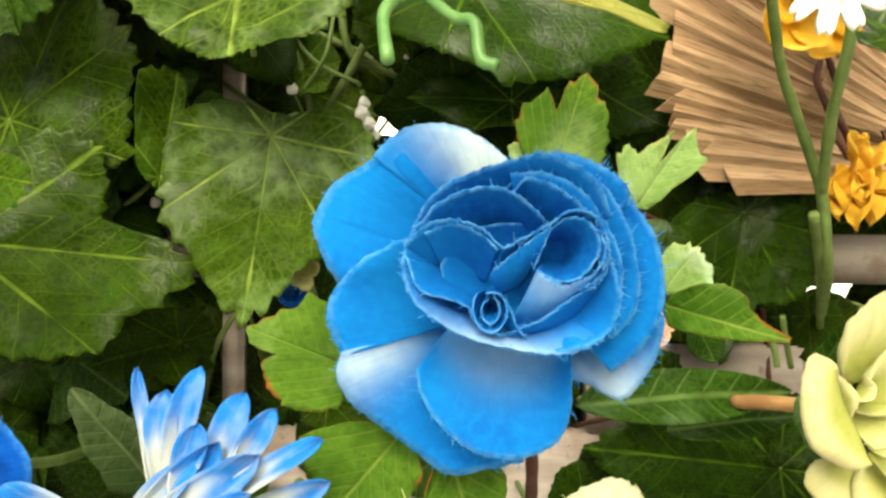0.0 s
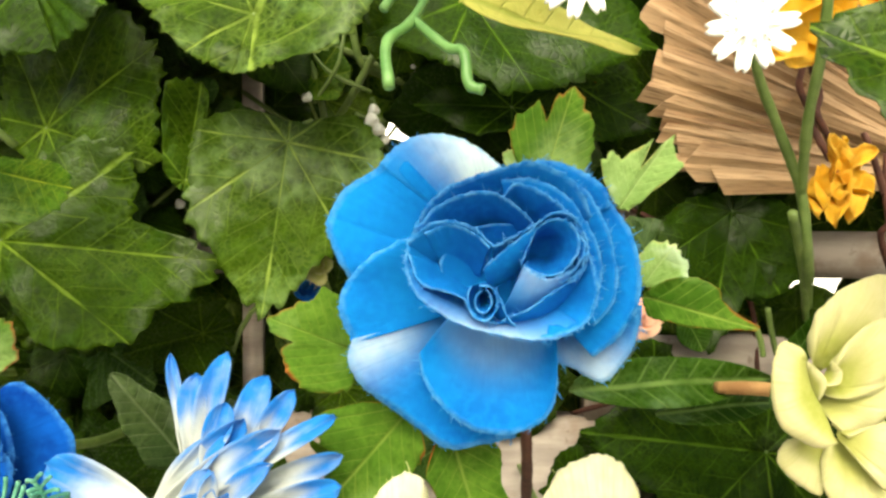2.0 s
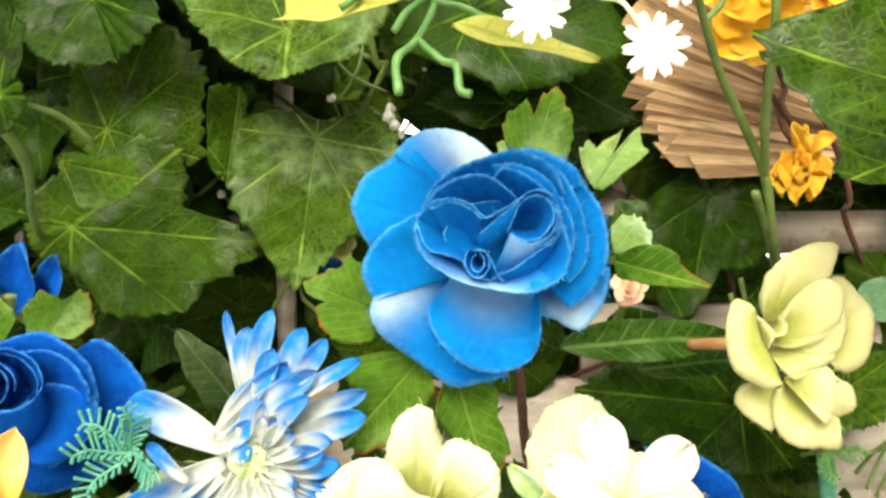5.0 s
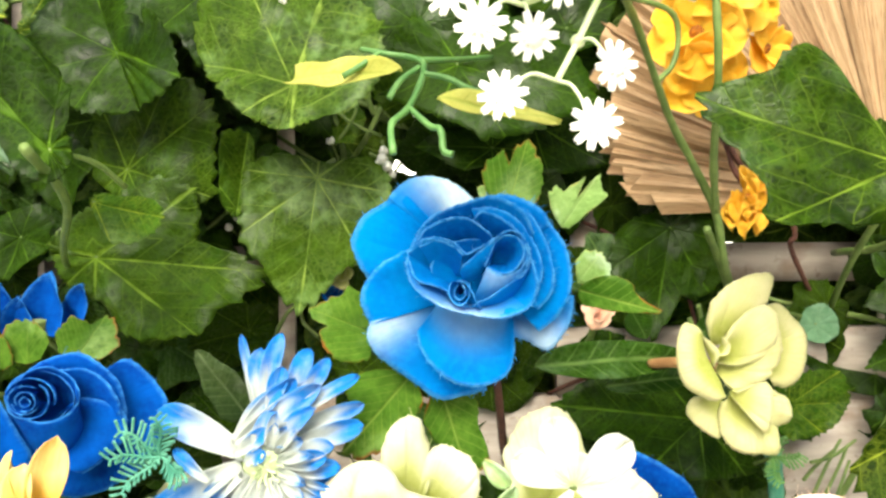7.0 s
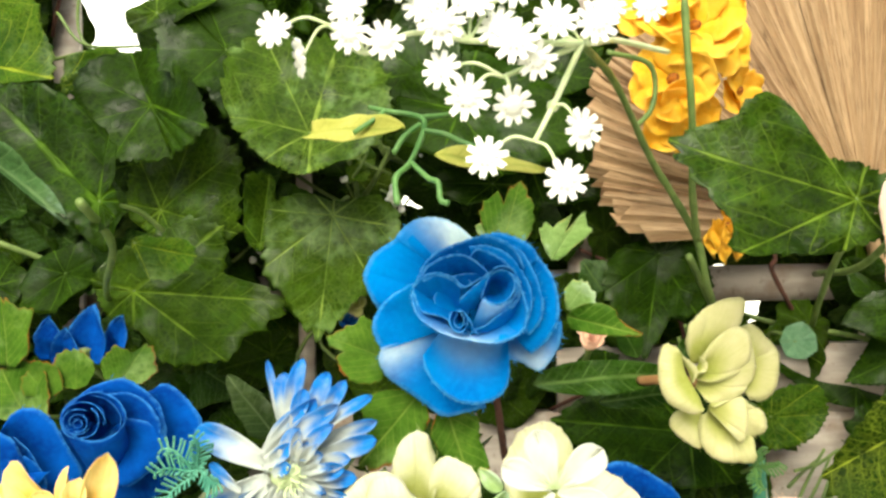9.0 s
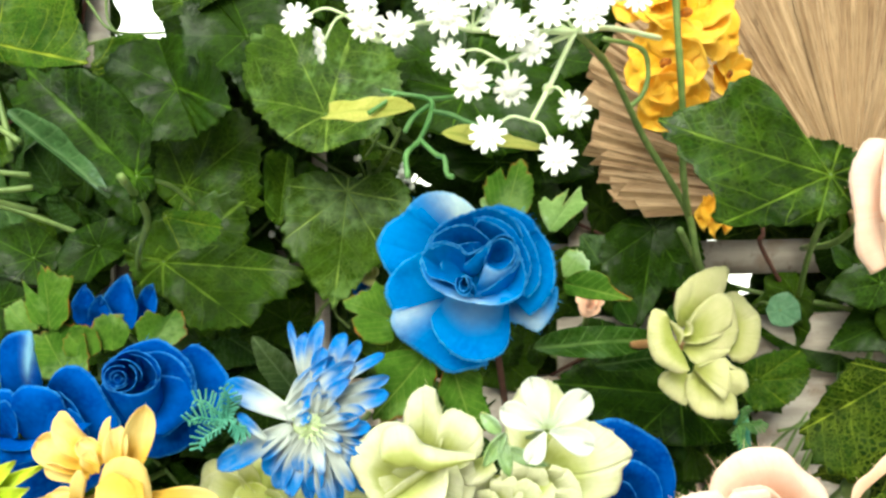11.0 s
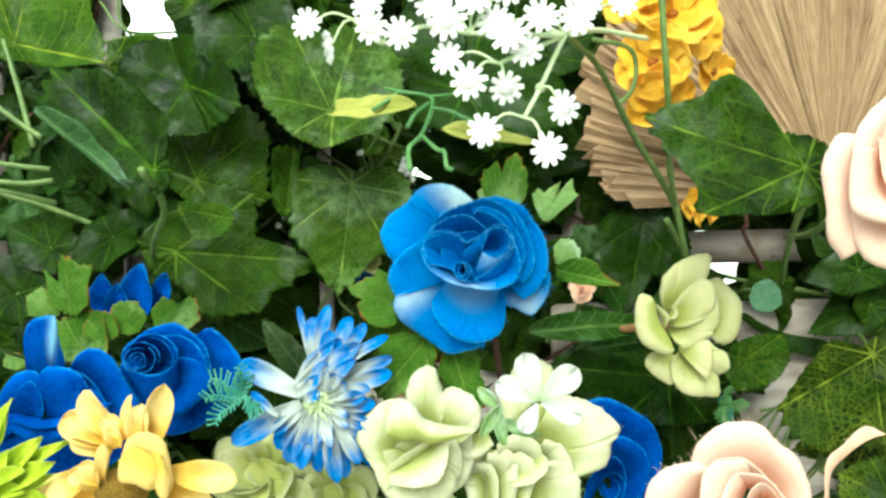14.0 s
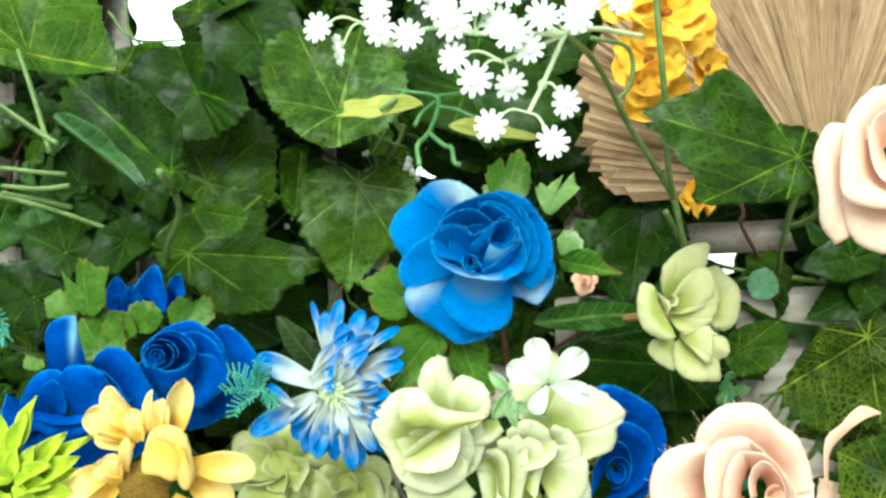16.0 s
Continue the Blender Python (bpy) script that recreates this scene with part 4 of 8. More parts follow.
def cloth_rose(origin, facing, R, mat, label, spin=0.0, stem_to=None, group="", outer=5, mid=4, inner=3, flat=1.0, tight=1.0, up=(0, 0, 1), name="rose", fray=8, category="rose", stemmat=None, lean=(0, 0), loose=1.0, thread=0.0014):
    m = frame_of(origin, facing, up)
    ob = thing(name, m, label, category, group)
    layers = [(outer, 1.0, -0.45 * flat, 60, 0.2, 0.18, 0.16, 0.35), (mid, 0.84, -0.18 * flat, 58, 0.3, 0.10, 0.16, 0.45), (inner, 0.62 * tight, 0.08, 66, 0.45, 0.02, 0.12, 0.6), (3, 0.45 * tight, 0.19, 78, 0.55, 0.0, 0.08, 0.7)]
    for k, (n, rr, zr, half, ends, hump, curl, bulge) in enumerate(layers):
        for i in range(n):
            az = spin + 360 * i / n + 37 * k + RNG.normal() * 10
            q = rr * (1 + RNG.normal() * 0.06)
            off = (0.08 + 0.035 * k) * loose
            sh = max(0.0, 1 - k / 2.6)
            ch = petal((RNG.normal() * off + lean[0] * sh, RNG.normal() * off + lean[1] * sh), q, q * (1 + RNG.normal() * 0.08), az - half, az + half, zr + RNG.normal() * 0.04, (0, 0), 0.09, -0.62, bulge, hump, curl, ends, 3.0, 0.16,
                       [(0.5, 0.5, -0.45, 0.3)], 0.045, nu=30, nv=13, unit=R)
            pt = part("petal", ch, mat, ob)
            if fray and k < 3:
                tagged(part("frayed_edge", threads(ch, 30, 13, fray, thread), mat, pt), kind="stuff")
    part("petal", petal((0.02, 0.02), 0.20 * tight, 0.19 * tight, spin, spin + 760, 0.26, (0, 0), 0.07, -0.4, 0.5, 0, 0, 0.95, 6, 1.25, None, 0.02, nu=70, nv=8, unit=R), mat, ob)
    part("petal", petal((0, 0), 0.55, 0.55, 0, 360, -0.2, (0, 0), 0.02, -0.42, 0.4, 0, 0, 1.0, 4, 0, None, 0.02, nu=30, nv=8, unit=R), mat, ob)
    part("flower_base", tube([(0, 0, -0.8 * R), (0, 0, -0.74 * R), (0, 0, -0.66 * R)], 0.09 * R, 0.18 * R, sides=10, n=4), stemmat or STEM, ob)
    end = stem_to or (origin[0] * 0.9, 0.32, origin[2] - 0.03)
    stem_back(ob, m, (0, 0, -0.78 * R), end, 0.0018, stemmat)
    return ob, m


MB = frame_of((-0.1422, 0.17, 1.243), (0.063, -0.998, 0.017), (0.002, 0.017, 1))
rose_b = thing("rose", MB, "deep blue cloth rose with a tight spiral centre", "rose", "blue roses")
sheet_petal(rose_b, ((11, 14.8, -12.6), (20.9, 19.2, -12.6), (29.6, 12.6, -12.6), (36.2, 2.8, -12.6), (35.8, -8.2, -12.6), (29.6, -20.2, -12.6), (16.5, -30.7, -12.6), (0.1, -36, -12.6), (-10.9, -31.2, -12.6)), ((-2.9, 1.9, -23), (1.7, -4.9, -23), (-0.6, -14, -23), (-7.4, -18.6, -23)), DEEPBLUE, bulge=0.10, lip=0.04, fray=12)
sheet_petal(rose_b, ((-17.5, -33.4, -12.6), (-26.2, -20.2, -12.6), (-28.4, -7.1, -12.6), (-24, 3.9, -12.6)), ((-11.9, -18.6, -23), (-16.5, -14, -23), (-16.5, -7.2, -23)), DEEPBLUE, bulge=0.10)
sheet_petal(rose_b, ((-19.3, 4.2, -0), (-16.8, 11.4, -0.8), (-10.3, 18.2, -1.6), (-1.2, 22.3, -2.4), (6.8, 23, -3.1), (13.9, 18.7, -3.9), (20, 12.2, -4.4), (23.1, 3.2, -4.8), (23.5, -5.4, -5.2)), ((-17.6, -3.6, -16.7), (-13.1, 0.8, -16.7), (-4.2, 0.8, -16.7), (2.4, -4.7, -16.7)), DEEPBLUE, bulge=0.12, lip=0.06, fray=16)
sheet_petal(rose_b, ((8, 6.3, -0), (16.7, 4.8, -0), (24.1, 0, -0), (24.5, -8.9, -0.5), (17.3, -17, -1), (8.1, -22.8, -0.5), (0.4, -18.4, 0)), ((-10.9, -6.5, -14.7), (-5.4, -6.5, -14.7), (-3.2, -10.9, -14.7), (-8.7, -15.3, -14.7)), DEEPBLUE, bulge=0.14, lip=0.07, fray=14)
sheet_petal(rose_b, ((-1.2, 17, 1.7), (8.8, 17.7, 0.8), (16.7, 13.6, -0), (22, 6.3, -0), (23.4, 0, -0)), ((-12, 1.3, -14.7), (-5.4, 1.3, -14.7), (1.2, -3.1, -14.7)), DEEPBLUE, bulge=0.06, lip=0.03, fray=10)
sheet_petal(rose_b, ((-15.2, 7.5, 6.3), (-9.8, 1, 6.8), (-1.4, -1.1, 7.1), (6.7, 1.5, 7.1), (11.6, 7.5, 6.6), (10.8, 11.9, 5.9)), ((-13.2, -7, -1), (-8.9, -15.4, -2.9), (-3.3, -18, -4.4), (3.8, -12.8, -5), (7.9, -5.2, -4.4), (6.8, 3.6, -3.1)), DEEPBLUE, bulge=0.10, fray=10)
sheet_petal(rose_b, ((11.2, 7.4, 5.9), (9, 13.5, 5.4), (4.2, 17.5, 5), (-2.4, 19.2, 5.2), (-9.5, 16.6, 5.4), (-13.8, 11.5, 5.9), (-15.2, 6.5, 6.3)), ((-2.2, 1, -10.5), (-4.3, 4.3, -10.5), (-8.7, 6.4, -10.5), (-13, 6.4, -10.5), (-16.3, 4.3, -10.5), (-17.4, 1, -10.5)), DEEPBLUE, bulge=-0.05, lip=0.01, fray=10)
curl_petal(rose_b, (-5.9, 6.3), 12.6, 10.5, -30, 330, 2.5, DEEPBLUE)
curl_petal(rose_b, (-7.3, 7.5), 9.2, 7.5, -20, 230, 7.1, DEEPBLUE)
curl_petal(rose_b, (-7.5, 7.1), 8.4, 7.1, 190, 420, 7.5, DEEPBLUE)
curl_petal(rose_b, (-8.4, 6.7), 6.3, 5.4, 60, 330, 8.0, DEEPBLUE)
curl_petal(rose_b, (-8, 6.7), 4.2, 3.8, 250, 560, 8.4, DEEPBLUE)
curl_petal(rose_b, (-8, 6.3), 2.1, 1.9, 80, 420, 8.0, DEEPBLUE)
finish_flower(rose_b, MB, 0.0230, (-0.132, 0.318, 1.222))
MC = frame_of((-0.1954, 0.172, 1.2311), (0.081, -0.997, 0.014), (0.019, 0.015, 1))
rose_c = thing("rose", MC, "deep blue cloth rose with loosely folded petals", "rose", "blue roses")
sheet_petal(rose_c, ((-18.6, 13.7, -2.8), (-20.5, 28, -2.1), (-17.2, 36, -1.4), (-8.9, 39.5, -0.7), (-2.3, 39, -0), (-1.6, 28.1, -1.4), (0.8, 13.7, -2.8)), ((-17.6, 0.7, -11.3), (-13.2, 0.1, -11.3), (-7.4, 0.7, -11.3)), DEEPBLUE, bulge=0.12, white=(0.72, 0.10, 0.55, 1.3))
sheet_petal(rose_c, ((4.9, 13.2, 2.8), (9.3, 20.9, 1.6), (17.2, 22.7, 0.4), (25.6, 16.3, -0.8), (32.5, 3.9, -2), (37.7, -6.9, -3.2), (33.4, -19.5, -4.4), (22.9, -24.1, -5.7)), ((-1.6, -2.8, -14.1), (4.3, -4.3, -14.1), (10.2, -11.6, -14.1), (11.6, -17.5, -14.1)), DEEPBLUE, bulge=0.11, lip=0.07, fray=8)
sheet_petal(rose_c, ((12, 11.5, 4.2), (19.5, 3.3, 2.4), (24.5, -9.7, 0.9), (22.6, -17, -0)), ((2.8, 1.2, -8.5), (7.1, -7.5, -8.5), (10, -16.2, -8.5)), DEEPBLUE, bulge=0.06)
sheet_petal(rose_c, ((-8.8, 10.5, 8.5), (-2.1, 15.1, 9.2), (8.1, 14, 9.2), (14.6, 9.3, 7.8), (17.1, -0.2, 6.1), (18.4, -8.9, 4.2)), ((-7.1, -11.3, -0), (0.5, -13.3, 0.9), (7.5, -13.3, 0.9), (14.1, -11.9, 0)), DEEPBLUE, bulge=0.10, lip=0.07, fray=8)
sheet_petal(rose_c, ((-32.2, -5, 2.8), (-26.9, 5.1, 4.5), (-20.5, 11.2, 5.9), (-10.3, 12.5, 6.8), (-5.8, 4, 5.9), (-6.2, -7.5, 4.2)), ((-25.1, -13.7, -4.2), (-19.4, -13.7, -4.2), (-13.7, -13.7, -4.2)), DEEPBLUE, bulge=0.14, lip=0.06, fray=8)
sheet_petal(rose_c, ((-27.6, -8.6, 5.7), (-19.7, -17.9, 7.4), (-8, -22.1, 8.5), (7.2, -18.2, 8.5), (21.3, -9.9, 6.2), (26.7, -3.6, 2.8)), ((-22.4, -9.3, 2.8), (-10, -11.3, 2.4), (3.8, -11.4, 1.9), (17.6, -3.9, 1.4)), DEEPBLUE, bulge=0.07, lip=0.07, fray=8)
sheet_petal(rose_c, ((-43.8, -19.7, -11.3), (-35.1, -40.1, -11.3), (-14.7, -48.9, -11.3), (8.6, -46, -11.3), (30.5, -31.4, -11.3), (37.8, -16.8, -11.3)), ((-28.3, -21.8, -19.8), (-13.4, -24.8, -19.8), (4.5, -21.8, -19.8)), DEEPBLUE, bulge=0.09, lip=0.04)
sheet_petal(rose_c, ((-43.2, -1.1, -5.7), (-46, -12.6, -5.7), (-40.3, -27, -5.7)), ((-30.9, -8.7, -14.1), (-30.9, -14.6, -14.1), (-28, -20.4, -14.1)), DEEPBLUE, bulge=0.09)
sheet_petal(rose_c, ((-18.6, 4.1, 6.8), (-11.3, 8.1, 7.5), (-6.5, 1.5, 7.7), (-5.6, -9.6, 7.4)), ((-19.8, -9.9, 0), (-15.6, -10.7, 0), (-11.9, -11.9, -0)), DEEPBLUE, bulge=0.06, lip=0.02)
sheet_petal(rose_c, ((0.2, 9.1, 6.8), (6.9, 10.4, 7.9), (12, 4.4, 8.1), (13.3, -8.2, 7.4)), ((-3.5, -9.6, 1.4), (0.7, -10.4, 1.4), (5.8, -11, 1.4)), DEEPBLUE, bulge=0.10, lip=0.03)
sheet_petal(rose_c, ((16.9, 3.9, 5.7), (22.1, -0.6, 3.8), (25.2, -10.3, 1.9), (19.8, -19.2, -0)), ((8.5, -11.2, -5.7), (11.4, -14, -5.7), (12.8, -16.9, -5.7)), DEEPBLUE, bulge=0.08, lip=0.05)
sheet_petal(rose_c, ((-20.4, -11.6, 8.5), (-6, -15.2, 9.6), (10.4, -12.5, 9.2), (23.8, -5.7, 7.4)), ((-21, -9.3, 2.8), (-8.3, -12.1, 2.8), (5.7, -10.1, 2.8), (15.5, -2.8, 2.8)), DEEPBLUE, bulge=0.10)
finish_flower(rose_c, MC, 0.0212, (-0.19, 0.318, 1.21))
sepal_leaf((rose_c, MC), (-0.2103, 0.205, 1.2721), (-0.2146, 0.2105, 1.2998), SEPAL, (0, -1, 0.2), ((-80, 0.31), (-30, 0.79), (-24, 0.99), (-22, 0.52), (-6, 0.97), (6, 0.99), (22, 0.84), (42, 0.95), (48, 0.63), (91, 0.39), (140, 0.25)))
sepal_leaf((rose_c, MC), (-0.1969, 0.2, 1.2434), (-0.2173, 0.2134, 1.2666), SEPAL, (-0.2, -1, 0.4), ((-49, 0.55), (-22, 0.84), (-11, 1.00), (8, 0.90), (36, 0.84), (58, 0.68), (83, 0.50), (130, 0.48)))
sepal_leaf((rose_c, MC), (-0.2283, 0.215, 1.2666), (-0.2397, 0.2175, 1.2792), SEPAL, (0, -1, 0.2), ((-48, 0.68), (-8, 1.01), (24, 0.98), (72, 0.64), (131, 0.39)))
sepal_leaf((rose_c, MC), (-0.2493, 0.215, 1.2364), (-0.2503, 0.2169, 1.2457), SEPAL, (0, -1, 0.2), ((-70, 0.74), (-28, 1.10), (20, 1.02), (83, 0.71)))
sepal_leaf((rose_b, MB), (-0.1753, 0.205, 1.2572), (-0.1789, 0.2109, 1.2744), SEPAL, (-0.2, -1, 0.3), ((-71, 0.56), (-45, 0.86), (-21, 1.03), (1, 1.02), (31, 0.86), (61, 0.68), (92, 0.38)))
sepal_leaf((rose_b, MB), (-0.1543, 0.207, 1.2601), (-0.1453, 0.2134, 1.2755), SEPAL, (0.2, -1, 0.3), ((-117, 0.42), (-79, 0.70), (-44, 0.88), (-11, 0.70), (0, 1.08), (19, 1.04), (48, 0.86), (73, 0.51)))
sepal_leaf((rose_b, MB), (-0.1876, 0.203, 1.2539), (-0.1974, 0.2048, 1.263), SEPAL, (0, -1, 0.2), ((-44, 0.82), (-9, 1.21), (27, 1.29), (65, 1.02), (117, 0.55)))
hm = Matrix.Translation((-0.1910, 0.2380, 1.2677))
hidden_rose = thing("rose", hm, "deep blue cloth rose half hidden behind green leaves", "rose", "blue roses")
for b, t, w in (((-0.2079, 0.2400, 1.2667), (-0.2093, 0.2360, 1.2886), 58), ((-0.1890, 0.2380, 1.2652), (-0.1841, 0.2340, 1.2945), 78), ((-0.1773, 0.2420, 1.2654), (-0.1714, 0.2380, 1.2883), 52), ((-0.1970, 0.2340, 1.2642), (-0.1968, 0.2300, 1.2829), 54)):
    part("petal", blade(inside(hm, b), inside(hm, t), w * 0.0003, (0.1, -1, 0.3), "broad", 0.25, -0.1, nu=13, nv=16, wave=0.06, metric=True), DEEPBLUE, hidden_rose)
part("flower_base", tube([(0, 0.004, -0.006), (0, 0.003, 0.0), (0, 0.001, 0.006)], 0.003, 0.007, sides=10, n=4), STEM, hidden_rose)
part("stem", tube([(0, 0.004, -0.004), (0.003, 0.03, -0.02), (0.004, 0.081, -0.03)], 0.0016, 0.0016, n=7), STEM, hidden_rose)
MD = frame_of((0.0853, 0.205, 1.1829), (0.078, -0.997, 0.005), (0.033, 0.007, 0.999))
rose_d = thing("rose", MD, "deep blue cloth rose behind pale green blooms", "rose", "blue roses")
sheet_petal(rose_d, ((-13.9, 33.6, -6.1), (-3.2, 35.1, -6.1), (10.7, 29, -6.1), (21.4, 21.3, -6.1), (26.6, 7.5, -6.1), (25.4, -7.9, -6.1), (19.9, -21.8, -6.1), (4.5, -31, -6.1)), ((2.5, -0.6, -24.2), (8.9, -3.8, -24.2), (10.5, -13.5, -24.2), (4.1, -19.9, -24.2)), DEEPBLUE, bulge=0.12, lip=0.07, fray=8)
sheet_petal(rose_d, ((-9.1, 15.1, 0), (3, 16.7, 0), (15.1, 9.1, 0), (18.2, -3, 0), (13.6, -16.7, 0), (3, -24.2, -0), (-9.1, -25.7, -0)), ((1.1, -5.3, -18.2), (5.9, -10.1, -18.2), (1.1, -16.4, -18.2)), DEEPBLUE, bulge=0.14, lip=0.07, fray=8)
sheet_petal(rose_d, ((-16.7, -24.2, -0), (-15.5, -8.5, 1.9), (-9.3, 2.6, 3.9), (-2.7, 7.4, 5), (2.6, 3.1, 5.6), (4, -7.3, 5.6), (0.5, -16.1, 4.3), (-6.7, -18.6, 3)), ((-3.4, -6.7, -12.1), (1.3, -9.8, -12.1), (1.3, -14.5, -12.1), (-3.4, -16, -12.1)), DEEPBLUE, bulge=0.03, lip=0.03)
curl_petal(rose_d, (-3.6, -7.9), 6.7, 7.9, -40, 230, 6.7, DEEPBLUE)
curl_petal(rose_d, (-3.6, -8.5), 4.2, 5.5, 150, 430, 7.3, DEEPBLUE)
finish_flower(rose_d, MD, 0.0242, (0.075, 0.318, 1.15))
MP = frame_of((0.1343, 0.155, 1.1842), (0.078, -0.997, 0.005), (0.033, 0.007, 0.999))
peach_a = thing("rose", MP, "pale peach cloth rose with a frayed rim", "rose", "peach roses")
sheet_petal(peach_a, ((-21.3, 13.7, -5.2), (-18.8, 22.9, -4.6), (-11.1, 31.5, -3.9), (-1.1, 34.2, -3.9), (10.1, 32.6, -3.9), (17.2, 25.5, -4.6), (28.1, 16.9, -5.2), (33.5, 5.5, -5.9), (35.7, -7.5, -6.5)), ((-1.7, -5, -23.5), (6.7, 0.6, -23.5), (15.1, 0.6, -23.5), (20.7, -6.4, -23.5), (19.3, -14.8, -23.5)), PEACH, bulge=0.15, lip=0.08, fray=46, thread=0.0022)
sheet_petal(peach_a, ((-19.4, 16.7, 0), (-31.1, 14.3, -1), (-39.9, 7.7, -2.1), (-43.1, -3.1, -3.1), (-40.7, -17.3, -4.2), (-29.7, -29.6, -5.2)), ((-4, 1.4, -20.9), (-9.6, -6.9, -20.9), (-6.8, -18, -20.9)), PEACH, bulge=0.16, lip=0.08, fray=30, thread=0.0022)
sheet_petal(peach_a, ((35, -4.4, -5.2), (34.5, -19, -5.2), (24.7, -32.3, -5.2), (7.4, -37.6, -5.2)), ((19.6, -9.7, -20.9), (19.6, -18, -20.9), (11.2, -22.2, -20.9)), PEACH, bulge=0.15, lip=0.07)
sheet_petal(peach_a, ((10.8, -37, -3.9), (-9, -37.8, -3.9), (-30.2, -28.3, -3.9)), ((14, -20.8, -20.9), (5.7, -23.6, -20.9), (-4, -18, -20.9)), PEACH, bulge=0.15, lip=0.07)
sheet_petal(peach_a, ((-15.5, 18.4, 3.9), (-7.8, 20.3, 3.4), (-0.7, 19.9, 3), (8, 13.3, 2.6), (16.2, 4.5, 1.7), (22.6, -5.5, 0.9), (23.5, -18.3, 0)), ((0.5, -0.5, -18.3), (7.4, 3.6, -18.3), (14.3, -0.5, -18.3), (18.4, -8.8, -18.3), (17.1, -17.1, -18.3)), PEACH, bulge=0.14, lip=0.05, fray=16)
sheet_petal(peach_a, ((-21.6, -8.3, 9.4), (-23, 7.3, 10.5), (-20.5, 17.1, 10.5), (-13.5, 19.9, 9.4), (-2.7, 20.5, 7.8)), ((-5.3, -17.7, -5.2), (-3.2, -8.8, -6.5), (0.5, -2.6, -7.8), (3.7, 1, -9.2), (6.4, 5.2, -10.5)), PEACH, bulge=0.12, lip=0.04, fray=10)
sheet_petal(peach_a, ((-5.3, 14.5, 6.8), (0.1, 14.2, 7.4), (6.5, 12.8, 7.8), (12.7, 6.4, 7.8), (17.8, -2.9, 6.8), (19, -13.7, 5.2)), ((2.6, -1.6, -13.1), (6.7, 1.1, -13.1), (10.7, -0.2, -13.1), (14.8, -7, -13.1), (14.8, -13.8, -13.1)), PEACH, bulge=0.07, lip=0.04, fray=8)
sheet_petal(peach_a, ((-13.3, -12.3, 8.9), (-14, -2, 9.4), (-11.2, 8, 8.9), (-5.5, 14.2, 7.3)), ((1.5, -16.9, -10.5), (2.1, -8.8, -10.5), (3.7, -2.9, -10.5), (5.6, 1.9, -10.5)), PEACH, bulge=0.09, lip=0.03)
sheet_petal(peach_a, ((-2, -5.6, 9.9), (-2.6, 3.9, 10.2), (-1.2, 9, 10.5), (4, 11, 10.2), (9.2, 7.1, 9.9), (13.6, -0.8, 9.2), (13.4, -10, 8.4)), ((8.5, -10.6, -7.8), (8, -5.3, -7.8), (9.3, -2.1, -7.8), (12.5, -1, -7.8), (14.4, -3.9, -7.8), (16, -10.6, -7.8)), PEACH, bulge=0.04, lip=0.01)
sheet_petal(peach_a, ((-21.1, -6.4, 7.8), (-15.6, -21.5, 8.4), (-1.1, -26.4, 8.9), (15.7, -18.9, 8.4), (19.8, -6.4, 7.8)), ((-4.2, -12.5, -13.1), (-0.1, -17.9, -13.1), (8, -20.6, -13.1), (16.2, -15.2, -13.1)), PEACH, bulge=0.12, lip=0.06, fray=8)
sheet_petal(peach_a, ((-13.7, -8.1, 9.9), (-6.6, -17, 9.9), (4.9, -17, 9.9), (13.7, -8.1, 9.9)), ((1.5, -11.5, -10.5), (6.9, -14.2, -10.5), (13.7, -12.9, -10.5)), PEACH, bulge=0.09, lip=0.03)
curl_petal(peach_a, (9.2, -5.8), 4.4, 5.8, 60, 400, 9.4, PEACH)
finish_flower(peach_a, MP, 0.0248, (0.14, 0.318, 1.15))
MQ = frame_of((0.2001, 0.15, 1.3313), (0.078, -0.997, 0.005), (0.033, 0.007, 0.999))
peach_b = thing("rose", MQ, "pale peach cloth rose beside the dried palm fan", "rose", "peach roses")
sheet_petal(peach_b, ((-15.1, 14.3, -2.5), (-23.9, 14.6, -1.3), (-29.9, 6.8, -0), (-31.7, -2.5, -0), (-30.1, -16.5, -0), (-28, -30.4, -1.3), (-20.7, -40.5, -2.5)), ((1.3, 8.7, -17.7), (-4, -2, -17.7), (-4, -12.7, -17.7), (1.3, -23.4, -17.7)), PEACH, bulge=0.17, lip=0.10, fray=16)
sheet_petal(peach_b, ((-20.4, 1, 2.5), (-18.2, 13.6, 2.3), (-12.5, 23.2, 2), (-3.9, 30.4, 1), (6.3, 31.1, 0), (19, 24.1, 0), (24.1, 16.5, -0)), ((4, 3.3, -17.7), (9.3, 7.3, -17.7), (17.3, 7.3, -17.7)), PEACH, bulge=0.16, lip=0.08, fray=12)
sheet_petal(peach_b, ((-23.5, 7.1, 9.1), (-25.3, -4.8, 9.9), (-24.8, -17.1, 10.6), (-19.4, -22.5, 10.6), (-4.7, -25.5, 10.6), (12.5, -22.5, 9.9), (20.4, -14.6, 9.1)), ((0.9, 6.4, -10.1), (0.9, -2.8, -10.1), (7.4, -8, -10.1), (15.2, -5.4, -10.1)), PEACH, bulge=0.16, lip=0.07, fray=6)
sheet_petal(peach_b, ((-20.2, -19.6, 1.3), (-17, -34.2, 1.9), (-7.8, -43.2, 2.5), (7.7, -43.3, 1.9), (23.2, -34.2, 1.3)), ((4, -10, -17.7), (10.7, -12.7, -17.7), (20, -10, -17.7)), PEACH, bulge=0.14, lip=0.08, fray=6)
